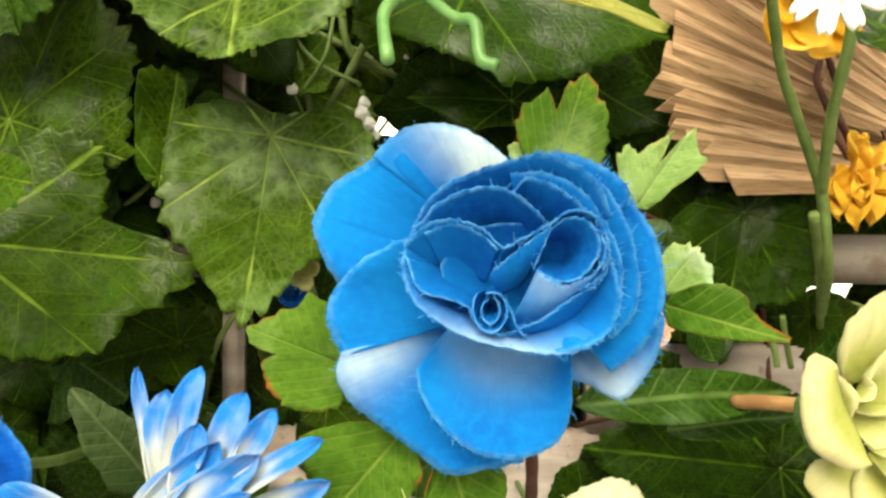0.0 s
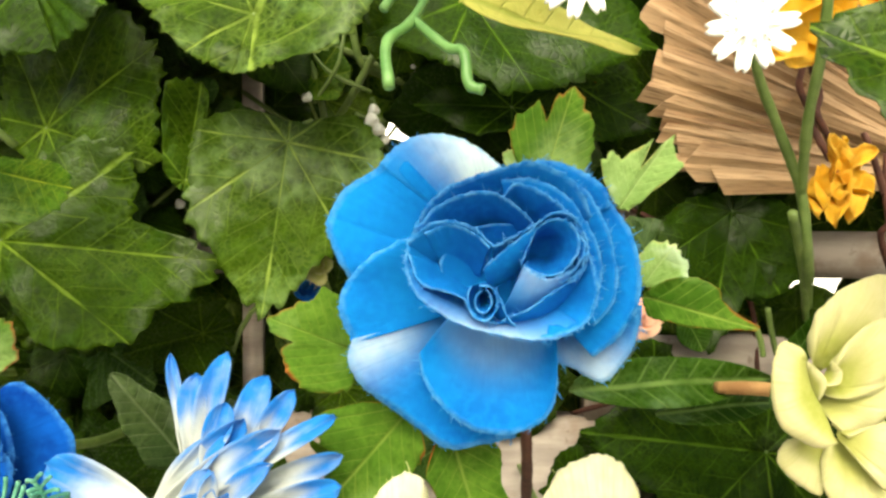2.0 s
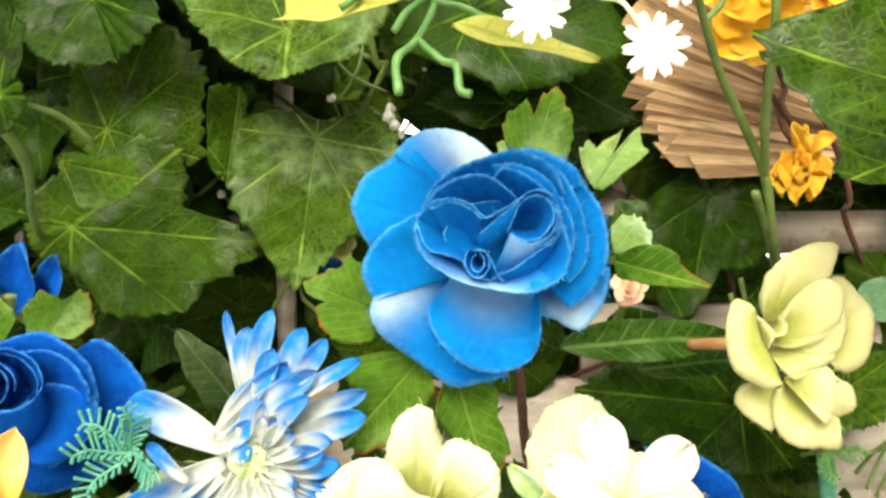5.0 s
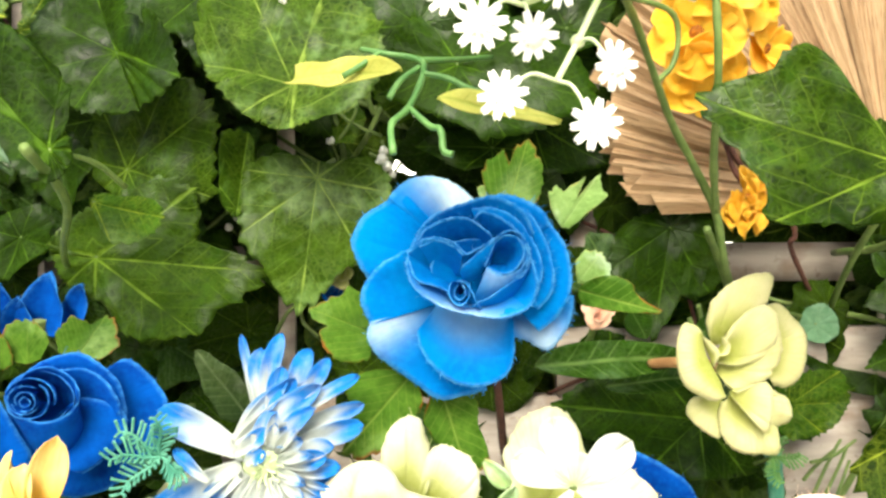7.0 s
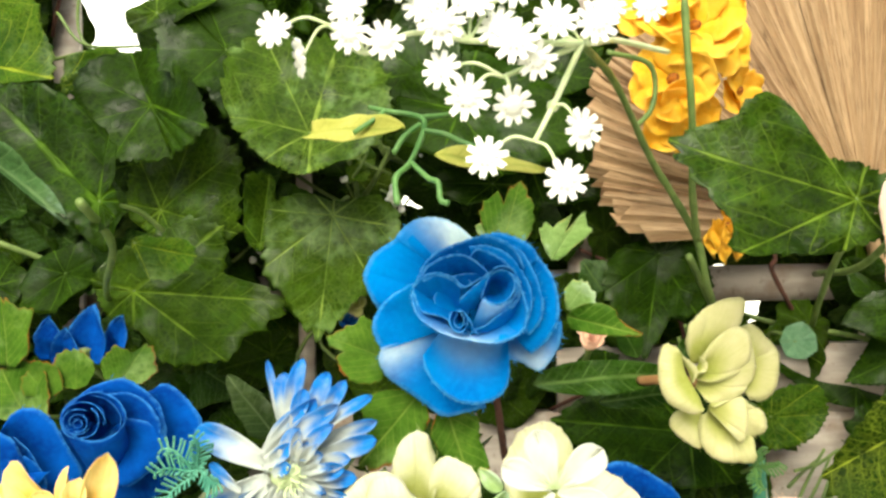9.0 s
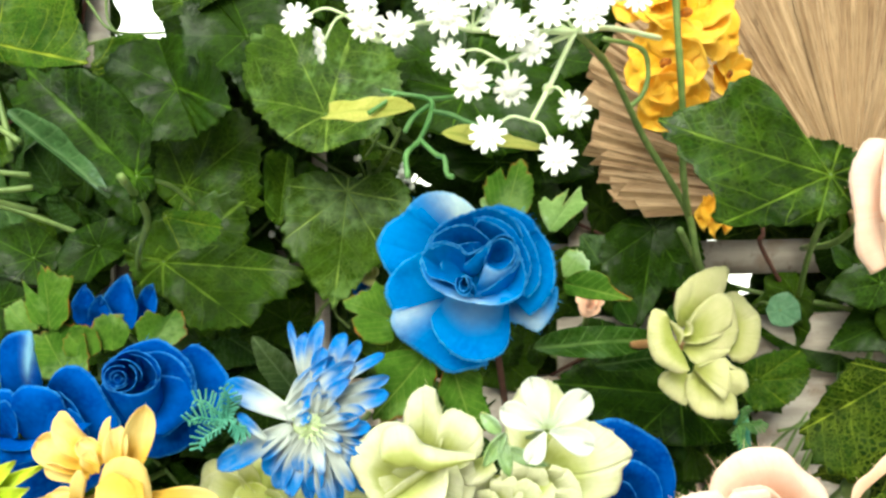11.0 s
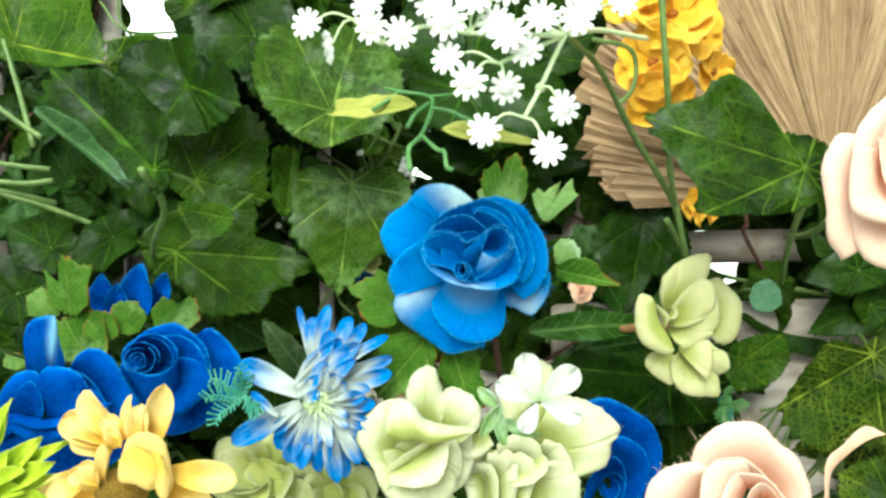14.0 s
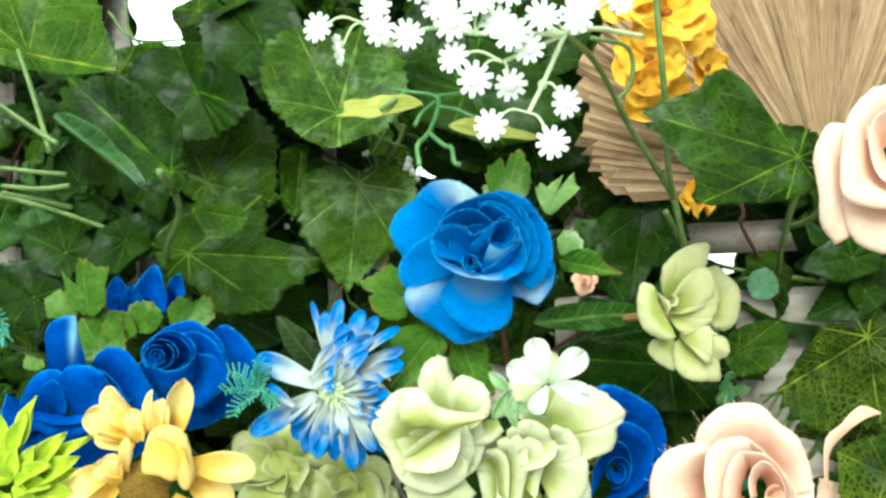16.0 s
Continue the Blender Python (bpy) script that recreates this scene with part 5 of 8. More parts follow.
sheet_petal(peach_b, ((-15.3, 11, 11.1), (-13.1, -5, 11.6), (-7.3, -13.6, 12.2), (4, -12.8, 11.6), (11.7, -4.9, 11.1)), ((0.5, 4.4, -5.1), (3, -0.7, -5.1), (9.5, -0.7, -5.1)), PEACH, bulge=0.07, lip=0.03)
sheet_petal(peach_b, ((-12.9, 7, 9.6), (-9.5, 16.1, 9.6), (0.4, 18.6, 9.6), (10.2, 12.4, 9.6), (12.7, -2.3, 9.6)), ((1.8, 3.1, -5.1), (6.9, 5.7, -5.1), (12, 1.9, -5.1)), PEACH, bulge=-0.04, lip=0.02)
sheet_petal(peach_b, ((20.7, 25.8, -2.5), (33.4, 7.9, -2.5), (33.4, -13.7, -2.5), (23.2, -35.4, -2.5)), ((20, 6, -17.7), (22.7, 0.7, -17.7), (20, -10, -17.7)), PEACH, bulge=0.15, lip=0.07)
curl_petal(peach_b, (5.8, 2.5), 6.6, 6.6, 30, 420, 10.6, PEACH)
finish_flower(peach_b, MQ, 0.0203, (0.215, 0.318, 1.30))
MR = frame_of((0.1957, 0.185, 1.1849), (0.078, -0.997, 0.005), (0.033, 0.007, 0.999))
peach_c = thing("rose", MR, "pale peach cloth rose behind net-veined leaves", "rose", "peach roses")
sheet_petal(peach_c, ((-14.8, -15, 1.4), (-14.2, 7.4, 1.4), (-5.2, 15.5, -0.7), (6.5, 23.9, -3.5), (17.9, 20.3, -5.6)), ((-11.6, -16.5, -1.0), (-10.6, 1.2, -1.0), (-2.7, 10.6, -1.4), (7.4, 17.5, -2.2), (15.9, 20.4, -3.0)), PEACH, bulge=0.06, lip=0.07, fray=14, white=(0.5, 0.9, 0.8, 0.15))
sheet_petal(peach_c, ((-12.6, -13.1, -5.6), (-14, -30.2, -5.6), (0.2, -45.9, -5.6), (20.2, -45.9, -5.6)), ((18.3, -21.6, -22.5), (21.3, -27.6, -22.5), (27.3, -27.6, -22.5)), PEACH, bulge=0.12, lip=0.07)
sheet_petal(peach_c, ((20.2, -45.9, -5.6), (43, -38.8, -5.6), (48.7, -15.9, -5.6), (43, 4, -5.6)), ((27.3, -27.6, -22.5), (33.2, -24.6, -22.5), (33.2, -18.7, -22.5)), PEACH, bulge=0.12, lip=0.07)
sheet_petal(peach_c, ((0.8, -20.2, -1.4), (3.6, -6.1, -1.4), (17.7, -0.4, -1.4), (31.8, -8.9, -1.4), (31.8, -25.8, -1.4), (17.7, -32.8, -1.4), (3.6, -28.6, -1.4)), ((22.5, -22.7, -16.9), (25.4, -21.2, -16.9), (28.4, -22.7, -16.9), (26.9, -25.6, -16.9)), PEACH, bulge=0.06, lip=0.07)
finish_flower(peach_c, MR, 0.0239, (0.21, 0.318, 1.15))


def loose_bloom(origin, facing, R, mat, label, spin=0.0, tiers=None, stem_to=None, group="pale green blooms"):
    """A soft open bloom: tiers of broad cupped cloth petals, the inner ones curled round each other."""
    m = frame_of(origin, facing)
    ob = thing("lisianthus", m, label, "flower", group)
    tiers = tiers or ((5, 1.0, -0.30, 46, 0.2, 0.16, 0.16, 0.4, 0.05), (4, 0.84, 0.0, 54, 0.2, 0.12, 0.26, 0.65, 0.12), (4, 0.60, 0.18, 56, 0.25, 0.04, 0.2, 0.7, 0.18), (3, 0.34, 0.16, 56, 0.3, 0.0, 0.1, 0.5, 0.18))
    for k, (n, rr, zr, half, ends, hump, curl, bulge, off) in enumerate(tiers):
        for i in range(n):
            az = spin + 360 * i / n + 31 * k + RNG.normal() * 9
            q = rr * (1 + RNG.normal() * 0.06)
            ch = petal((RNG.normal() * off, RNG.normal() * off), q, q * (1 + RNG.normal() * 0.1), az - half, az + half, zr + RNG.normal() * 0.10, (0, 0), 0.08, -0.5, bulge, hump, curl, ends, 2.6, 0.1,
                       [(0.5, 0.6, 0.6, 0.5)], 0.13, nu=30, nv=14, unit=R, creases=((0.3 + 0.4 * RNG.random(), 0.03),))
            pt = part("petal", ch, mat, ob)
            if k < 2:
                tagged(part("frayed_edge", threads(ch, 30, 14, 8, 0.0012), mat, pt), kind="stuff")
    part("petal", petal((0, 0), 0.36, 0.36, 0, 360, -0.2, (0, 0), 0.001, -0.34, 0.4, 0, 0, 1.0, 4, 0, None, 0.03, nu=30, nv=8, unit=R), mat, ob)
    part("flower_base", tube([(0, 0, -0.66 * R), (0, 0, -0.58 * R), (0, 0, -0.50 * R)], 0.08 * R, 0.2 * R, sides=10, n=4), STEM, ob)
    stem_back(ob, m, (0, 0, -0.64 * R), stem_to or (origin[0] * 0.9, 0.32, origin[2] - 0.03), 0.0018)
    return ob, m


ML = frame_of((-0.0129, 0.15, 1.2124), (0.078, -0.997, 0.005), (0.033, 0.007, 0.999))
lime_a = thing("lisianthus", ML, "pale green cloth bloom with wide soft petals", "flower", "pale green blooms")
sheet_petal(lime_a, ((-15.1, -0.3, -6.4), (-7, 5.7, -6.4), (9.3, 4.6, -6.4), (18, -5.7, -6.4), (15.3, -19.8, -6.4), (1.2, -25.2, -6.4), (-12.4, -19.8, -6.4)), ((-1.1, -8.9, -8), (1.1, -8.3, -8), (3.3, -9.4, -8), (2.5, -11, -8)), LIME, bulge=0.1)
sheet_petal(lime_a, ((-6.5, 14.3, -8), (-3, 27.1, -8), (3.3, 33.3, -8.3), (8.7, 31.8, -9.1), (11.5, 24.3, -8.3), (13.6, 13.2, -6.7)), ((-0.4, 2.2, -12.8), (5.1, 0.9, -12.8), (9.3, 0.9, -12.8)), LIME, bulge=0.14, lip=0.04, fray=12)
sheet_petal(lime_a, ((10.9, 20.3, -5.3), (16.9, 24.4, -4.8), (25, 21.3, -4.3), (30.1, 13.7, -4.3), (28.8, 5, -4.8), (22.8, -0, -5.3)), ((7.9, -0.5, -12.8), (13.4, -0.5, -12.8), (16.2, -3.3, -12.8)), LIME, bulge=0.14, lip=0.06, fray=12)
sheet_petal(lime_a, ((-1.2, 18.4, 2.7), (-10.5, 19.8, 2), (-20.4, 14.4, 1.3), (-27.6, 5, 0.7), (-25.3, -3.5, -0), (-19, -12.7, -0.7), (-14.2, -23.1, -1.3)), ((-0.2, -3.4, -8), (-7.1, -4.8, -8), (-8.4, -10.2, -8), (-3, -17, -8)), LIME, bulge=0.12, lip=0.07, fray=10)
sheet_petal(lime_a, ((-14.1, 10.6, 8), (-11.9, 18.7, 9.1), (-6.2, 21.7, 9.8), (-0.5, 19.9, 10.1), (4.7, 13.6, 9.4), (14.6, 10.1, 7.8), (27.2, 8.5, 5.3)), ((-10.7, 5.7, 12), (-5.5, 4.2, 13.5), (0.4, 4.8, 13.9), (6.8, 2.7, 13.4), (14.5, 3.7, 11.3), (25.1, 5.3, 5.3)), LIME, bulge=0.36, lip=0.00)
sheet_petal(lime_a, ((-10.7, -15.4, 11.2), (-0.9, -17.4, 11.5), (9.4, -15.3, 11.5), (14.3, -7.5, 10.9), (15.3, 2.5, 9.6), (14, 6.5, 8)), ((-11, -10.3, -1.6), (-4.6, -7.2, -2.1), (3.4, -2.6, -2.7), (9.9, 2.1, -3.2)), LIME, bulge=0.12, lip=0.03, fray=6)
sheet_petal(lime_a, ((-11.5, -9.1, 8), (-3.2, -2.6, 7.3), (5.4, 2.4, 6.2), (12.5, 5.2, 4.8)), ((-10.4, -16.8, -0), (-3.5, -11.1, -0.5), (4.5, -4.8, -1.1), (10.7, -0.4, -1.6)), LIME, bulge=0.12)
sheet_petal(lime_a, ((-19.6, -11, -1.3), (-15.2, -22.3, -0.5), (-6.7, -29, -0), (5.3, -30.6, 0), (16.3, -25.5, -0.5), (19.5, -16.4, -1.3)), ((-9.2, -13, -8), (-1.1, -13.8, -8), (9.3, -8.9, -8)), LIME, bulge=0.14, lip=0.07, fray=8)
sheet_petal(lime_a, ((16.3, -24.9, -5.3), (21.8, -13.5, -5.3), (20.7, -4.1, -5.3), (17.4, 1.3, -5.3)), ((7.9, -9.3, -9.6), (9.3, -6.6, -9.6), (9.3, -3.8, -9.6)), LIME, bulge=0.12, lip=0.04)
sheet_petal(lime_a, ((-12.5, -30.7, -8), (-4.3, -42.9, -8), (12, -44.3, -8), (22.9, -33.4, -8)), ((-1.7, -18, -11.2), (3.8, -18, -11.2), (9.3, -15.3, -11.2)), LIME, bulge=0.12, lip=0.04)
sheet_petal(lime_a, ((-15.3, -5.1, -2.1), (-12.1, -15.3, -2.1), (-2.7, -20.7, -2.1), (9.3, -17.4, -2.1), (14.7, -7.2, -2.1)), ((-7, -4.5, -6.9), (-2.9, -5.9, -6.9), (1.2, -5.9, -6.9), (6.6, -3.1, -6.9)), LIME, bulge=-0.05, lip=0.02)
sheet_petal(lime_a, ((24.6, 5.9, -9.1), (27.3, -6.4, -9.1), (24.6, -20.1, -9.1), (14.8, -28.8, -9.1)), ((9.3, -2.7, -16), (12.1, -11.1, -16), (9.3, -19.4, -16)), LIME, bulge=0.12, lip=0.05)
finish_flower(lime_a, ML, 0.0200, (-0.01, 0.318, 1.18))
MM = frame_of((0.042, 0.17, 1.2008), (0.078, -0.997, 0.005), (0.033, 0.007, 0.999))
lime_b = thing("lisianthus", MM, "pale green cloth bloom behind a small white flower", "flower", "pale green blooms")
sheet_petal(lime_b, ((9.3, 28.7, -2.8), (21.3, 26, -2.2), (31.5, 21.4, -1.6), (41.6, 12.1, -1.8), (39, 5, -2.4), (36.8, -3.8, -2.6), (31.1, -9.2, -2), (20.3, -12.4, -1.4)), ((-1.4, 4, -11.7), (1.5, -0.3, -11.7), (4.4, -4.6, -11.7), (5.8, -8.9, -11.7)), LIME, bulge=0.12, lip=0.06, fray=14)
sheet_petal(lime_b, ((-15.6, 12.3, -7), (-16.6, 27.7, -8.1), (-9.1, 38.9, -9.2), (1.2, 43.4, -9.7), (10.4, 38.8, -9.7), (16.1, 26.8, -9.7)), ((-2.6, 3.6, -13.4), (1.7, 3.6, -13.4), (6, 2.1, -13.4)), LIME, bulge=0.12, lip=0.03, fray=8)
sheet_petal(lime_b, ((-0.2, -2, 5.6), (13, -1.4, 5.8), (19.5, -7.9, 6), (21.5, -16.8, 5.7), (18, -28.9, 5), (6.3, -37.4, 4.2)), ((-6.2, -8.9, -6.7), (-4.8, -14.6, -6.7), (-2, -20.3, -6.7)), LIME, bulge=0.15, lip=0.07, fray=8)
sheet_petal(lime_b, ((-11, -12.9, 9.5), (-2.6, -11.1, 9.8), (3.7, -6.4, 9.5), (6, -0.7, 8.4)), ((-12.8, -11.1, 2.8), (-7.2, -5, 1.9), (-1.5, 0.3, 0.9), (2.2, 2.8, -0)), LIME, bulge=0.15)
sheet_petal(lime_b, ((-18.8, 6.4, 8.4), (-9.2, 11.8, 8.4), (0.4, 7.5, 7.6), (3.3, 0.3, 6.1)), ((-16.4, -7.9, -3.3), (-9.4, -6.5, -3.3), (-3.8, -6.5, -3.3)), LIME, bulge=0.09, lip=0.03)
sheet_petal(lime_b, ((-38, 10.6, 5.6), (-37.5, 3.7, 6.4), (-33.1, -0.5, 7.2), (-26, 0.5, 7), (-20, 6.5, 6.7)), ((-29.2, 9, -0.8), (-26.1, 10, -1.3), (-22.7, 10.7, -1.7)), LIME, bulge=0.19, lip=0.07)
sheet_petal(lime_b, ((-23.3, 1.8, 6.7), (-13.2, 3.8, 7), (-8.6, -4.3, 7.2), (-9, -18.8, 6.4), (-13.1, -34.1, 5.6)), ((-22.4, -11.7, -6.7), (-20.4, -17.4, -6.7), (-19, -25.9, -6.7)), LIME, bulge=0.14, lip=0.07, fray=6)
sheet_petal(lime_b, ((-41.2, -10.2, -1.4), (-34.5, -14.6, 0.5), (-31.2, -23.9, 0.9), (-29, -36.2, -0)), ((-22.3, -10.8, -8.4), (-21.7, -17.9, -8.4), (-21.2, -29.3, -8.4)), LIME, bulge=0.15, lip=0.07)
sheet_petal(lime_b, ((-29.1, -4.8, 2.8), (-22, -3.2, 3.5), (-17.5, -11.5, 3.3), (-17.4, -28.5, 2.2)), ((-22.6, -10.7, -3.3), (-22.6, -19.2, -3.3), (-22.1, -27.6, -3.3)), LIME, bulge=0.12, lip=0.07)
sheet_petal(lime_b, ((-30.4, -38.3, -5.6), (-13.4, -48.2, -5.6), (9.2, -42.5, -5.6)), ((-18.8, -24.2, -10), (-11.6, -27.1, -10), (-4.4, -24.2, -10)), LIME, bulge=0.12, lip=0.06)
sheet_petal(lime_b, ((-29.9, 4.6, -3.9), (-31, -10.9, -3.9), (-27.7, -27.8, -3.9), (-19.2, -39.1, -3.9)), ((-15.7, -1.9, -12.3), (-15.7, -13.4, -12.3), (-12.8, -24.9, -12.3)), LIME, bulge=0.12, lip=0.05, fray=6)
sheet_petal(lime_b, ((4.9, 7.1, 0.6), (13.8, 3.8, 0.6), (18.8, -5.4, 0.6), (13.8, -15.1, 0.6)), ((-1.6, -1.2, -9.5), (-0.2, -8.3, -9.5), (-0.2, -14, -9.5)), LIME, bulge=0.14, lip=0.05)
sheet_petal(lime_b, ((14.5, -13.6, -3.3), (22.9, -22, -3.3), (22.9, -36, -3.3), (11.7, -44.5, -3.3)), ((1.6, -19.2, -12.3), (3, -27.8, -12.3), (0.1, -36.4, -12.3)), LIME, bulge=0.12, lip=0.05, fray=6)
sheet_petal(lime_b, ((-13.2, 0.6, 7.2), (-6.4, 3.3, 7.2), (-0.4, -2.7, 7.2), (-0.9, -13, 7.2), (-5, -26.7, 7.2)), ((-12.6, -9.4, 1.1), (-10.7, -15, 1.1), (-9.9, -23.3, 1.1)), LIME, bulge=0.12, lip=0.05)
finish_flower(lime_b, MM, 0.0223, (0.045, 0.318, 1.17))
loose_bloom((-0.1014, 0.1900, 1.1815), (-0.1, -1, 0.3), 0.0307, LIME, "pale green cloth bloom below a blue-tipped flower", 33)
loose_bloom((-0.0604, 0.1900, 1.1701), (0.1, -1, 0.3), 0.0263, LIME, "small pale green cloth bloom below a blue-tipped flower", 50)

# pale yellow-green bloom seen from its side
GM = frame_of((0.1179, 0.195, 1.2575), (0.063, -0.998, 0.017), (0.002, 0.017, 1))
side_bloom = thing("lisianthus", GM, "pale yellow-green cloth bloom on a paper-wrapped stem", "flower", "pale green blooms")
sheet_petal(side_bloom, ((15.9, 23.2, -7.6), (22.1, 24.6, -7.6), (26.9, 19.9, -7.6), (32.5, 13.3, -7.6), (33.6, 5.5, -7.6), (31.4, -5.6, -7.6), (25.8, -10.5, -7.6), (19.2, -9.6, -7.6)), ((14.6, 12.1, -8.1), (15, 6.5, -8.1), (14.1, -1.2, -8.1)), CREAM, bulge=0.09, lip=0.08, fray=12)
sheet_petal(side_bloom, ((-10, 13.2, -2.2), (-10.1, 19.8, -0.7), (-7.8, 27.7, 0.7), (-0.9, 33.1, 2.2), (7.6, 36.7, 2.2), (15.1, 36.3, 1.8), (13.9, 28.1, 1.1), (11.5, 22.9, 0.4), (3, 17.7, 0), (-4.7, 10.8, -0)), ((-7.5, 8.6, -4), (-6.6, 8.1, -4), (-5.3, 7.7, -4), (-4, 8.6, -4)), CREAM, bulge=0.07, lip=0.03, fray=10)
sheet_petal(side_bloom, ((14.8, -6.7, -3.9), (19.6, -11.5, -3.9), (24, -14.2, -3.9), (25.1, -21.4, -3.9), (21.4, -24.7, -3.9), (15.2, -26.2, -3.9)), ((1.7, -10.9, -6.5), (3.9, -12.5, -6.5), (7.2, -15.3, -6.5)), CREAM, bulge=0.09, lip=0.04, fray=6)
sheet_petal(side_bloom, ((-4.3, -14.2, -1.1), (-5.6, -20.6, -0.5), (-4.3, -27.6, 0), (1.1, -34.1, -0), (11.9, -35.8, -0), (19.5, -34.8, -1.1), (18.8, -25.3, -2.2)), ((0.1, -12.5, -6.5), (3.9, -14.7, -6.5), (11.2, -20.4, -6.5)), CREAM, bulge=0.11, lip=0.06, fray=12)
sheet_petal(side_bloom, ((-10, -12.5, -3.2), (-15.2, -13.6, -3.2), (-17.4, -19.5, -3.2), (-11.7, -26, -3.2), (-4.7, -29.3, -3.2), (-3, -21.2, -3.2)), ((-9.3, -11.3, -4.9), (-6.7, -12.2, -4.9), (-3.6, -13.3, -4.9)), CREAM, bulge=0.12, lip=0.06, fray=8)
sheet_petal(side_bloom, ((17.7, 18.3, 0), (19.9, 7.6, 0), (17.7, -1.1, -0), (12.1, -6.7, -0), (2.3, -10.2, -0.4), (-3.4, -7.5, -1.1)), ((-4.1, 0.4, -4.9), (-4.9, -0.7, -4.9), (-5.4, -2.5, -4.9)), CREAM, bulge=0.09, lip=0.03, fray=4)
sheet_petal(side_bloom, ((-4.2, 10.5, 0.9), (0.5, 18.2, 1.2), (10, 24.1, 1.6), (16, 21.1, 1.7), (16.6, 10.6, 1.7), (11.3, 3.2, 1.6), (1.6, -0, 1.2), (-6.8, 1.4, 0.9)), ((-5.3, 3.3, -3.9), (-5.3, 2.5, -3.9), (-5.3, 1.6, -3.9)), CREAM, bulge=0.12, lip=0.03, fray=4)
sheet_petal(side_bloom, ((-0, -10.3, 2.6), (11.9, -5.9, 3), (13.9, -14.8, 3.5), (13, -23.5, 3), (11.1, -25.7, 2.6), (5.5, -20.4, 2.2), (-0.3, -13.5, 1.7)), ((-1, -9.8, -1.6), (-1.5, -10.5, -1.6), (-1, -11.5, -1.6)), CREAM, bulge=0.09, lip=0.03, fray=4)
sheet_petal(side_bloom, ((-16.6, 16.5, 5.2), (-21.5, 17.2, 5.7), (-24.4, 11.1, 6.3), (-24.5, 1, 6.5), (-21.5, -6.6, 6.5), (-16.4, -10, 6.3), (-10.5, -12.4, 5.7), (-6.5, -11.3, 5.2)), ((-14, 12.1, 3.9), (-13.8, 9.2, 4.4), (-12.6, 4.5, 4.7), (-10.1, -0.3, 4.7), (-7.4, -5.3, 4.4), (-5.7, -10, 3.9)), CREAM, bulge=0.22, lip=0.07, fray=6)
sheet_petal(side_bloom, ((-14.5, 13.1, 1.7), (-11.1, 11, 2), (-6.9, 6.3, 2), (-8.7, 0.3, 1.7)), ((-11.7, 8.9, -1), (-10.4, 5.9, -1), (-9.1, 2.9, -1), (-8.5, -0.1, -1)), CREAM, bulge=0.12)
sheet_petal(side_bloom, ((-6, 12, 3), (-2.7, 9, 3.3), (-3.3, 5.4, 3.2), (-6.7, 4.7, 2.6)), ((-5.3, 8.6, -0.6), (-6, 6.8, -0.6), (-6.2, 5.1, -0.6)), CREAM, bulge=0.12)
for b, t in (((0.1044, 0.2120, 1.2593), (0.1106, 0.2040, 1.2401)), ((0.1065, 0.2120, 1.2610), (0.1175, 0.2070, 1.2823))):
    part("sepal", blade(inside(GM, b), inside(GM, t), 0.0075, GM.to_3x3().inverted() @ Vector((-0.5, -1, 0)), "oval", 0.15, -0.05, 9, nu=13, nv=24), BLADE, side_bloom)
part("stem", tube([inside(GM, q) for q in ((0.1179, 0.2050, 1.2551), (0.1048, 0.2200, 1.2549), (0.0946, 0.2350, 1.2519))], 0.0026, 0.0022, n=8), WRAP, side_bloom, "paper-wrapped stem")
part("stem", tube([inside(GM, q) for q in ((0.0955, 0.2340, 1.2521), (0.0752, 0.2600, 1.2431), (0.0549, 0.3170, 1.2207))], 0.0012, 0.0011, n=8), TWIG, side_bloom, "thin brown wire stem")


def dome(r, h):
    u, v = np.meshgrid(np.linspace(0, TAU, 33), np.linspace(0.02, 1, 10))
    q = 1 + 0.05 * np.sin(u * 9) * v
    P = np.stack([r * v * np.cos(u) * q, r * v * np.sin(u) * q, h * (1 - v ** 2.2)], 2)
    return chunk(P, np.stack([u, v], 2), 0.0005)


CM = frame_of((-0.0573, 0.15, 1.2316), (0.081, -0.997, 0.014), (0.019, 0.015, 1))
corn = thing("cornflower", CM, "white cloth flower with many narrow blue-tipped petals", "flower")


def corn_petal(b, t, w, dyed):
    """A narrow spoon-shaped petal in millimetres; dyed: where along it the blue begins."""
    b, t = Vector(b) * 0.001, Vector(t) * 0.001
    part("petal", blade(b, t, w * 0.0011, (0.1 * RNG.normal(), 0.25 + 0.1 * RNG.normal(), 1.0), "tongue", 0.28, -0.05 - 0.08 * RNG.random(), 0, nu=11, nv=22, tipdye=dyed, twist=0.25 * RNG.normal(), wave=0.025, metric=True), WHITEBLUE, corn)


corn_petal((-5.3, 18.1, -7.7), (-12.1, 43.1, -14.1), 2.8, 0.55)
corn_petal((-3.2, 18.3, -6.4), (-5.4, 38.2, -12.9), 6.7, 0.5)
corn_petal((-2.8, 15.8, -5.7), (2.5, 44.1, -11.8), 6.4, 0.5)
corn_petal((1.1, 17.6, -2.6), (4.9, 32.1, -5.1), 6.2, 0.4)
corn_petal((7.4, 15.8, -5.7), (12.3, 38.4, -10.3), 7.7, 0.5)
corn_petal((8.6, 16, -4.6), (21, 35, -7.7), 5.7, 0.55)
corn_petal((4.9, 12.6, -1.5), (31.1, 30.5, -3.1), 5.1, 0.6)
corn_petal((7.2, 9.6, -3.6), (33.6, 18.9, -5.7), 5.7, 0.7)
corn_petal((9, 6, -2.1), (33.8, 12.3, -1.5), 7.2, 0.6)
corn_petal((-10.3, 6.4, -0), (18.5, 26.5, 0), 7.7, 0.62)
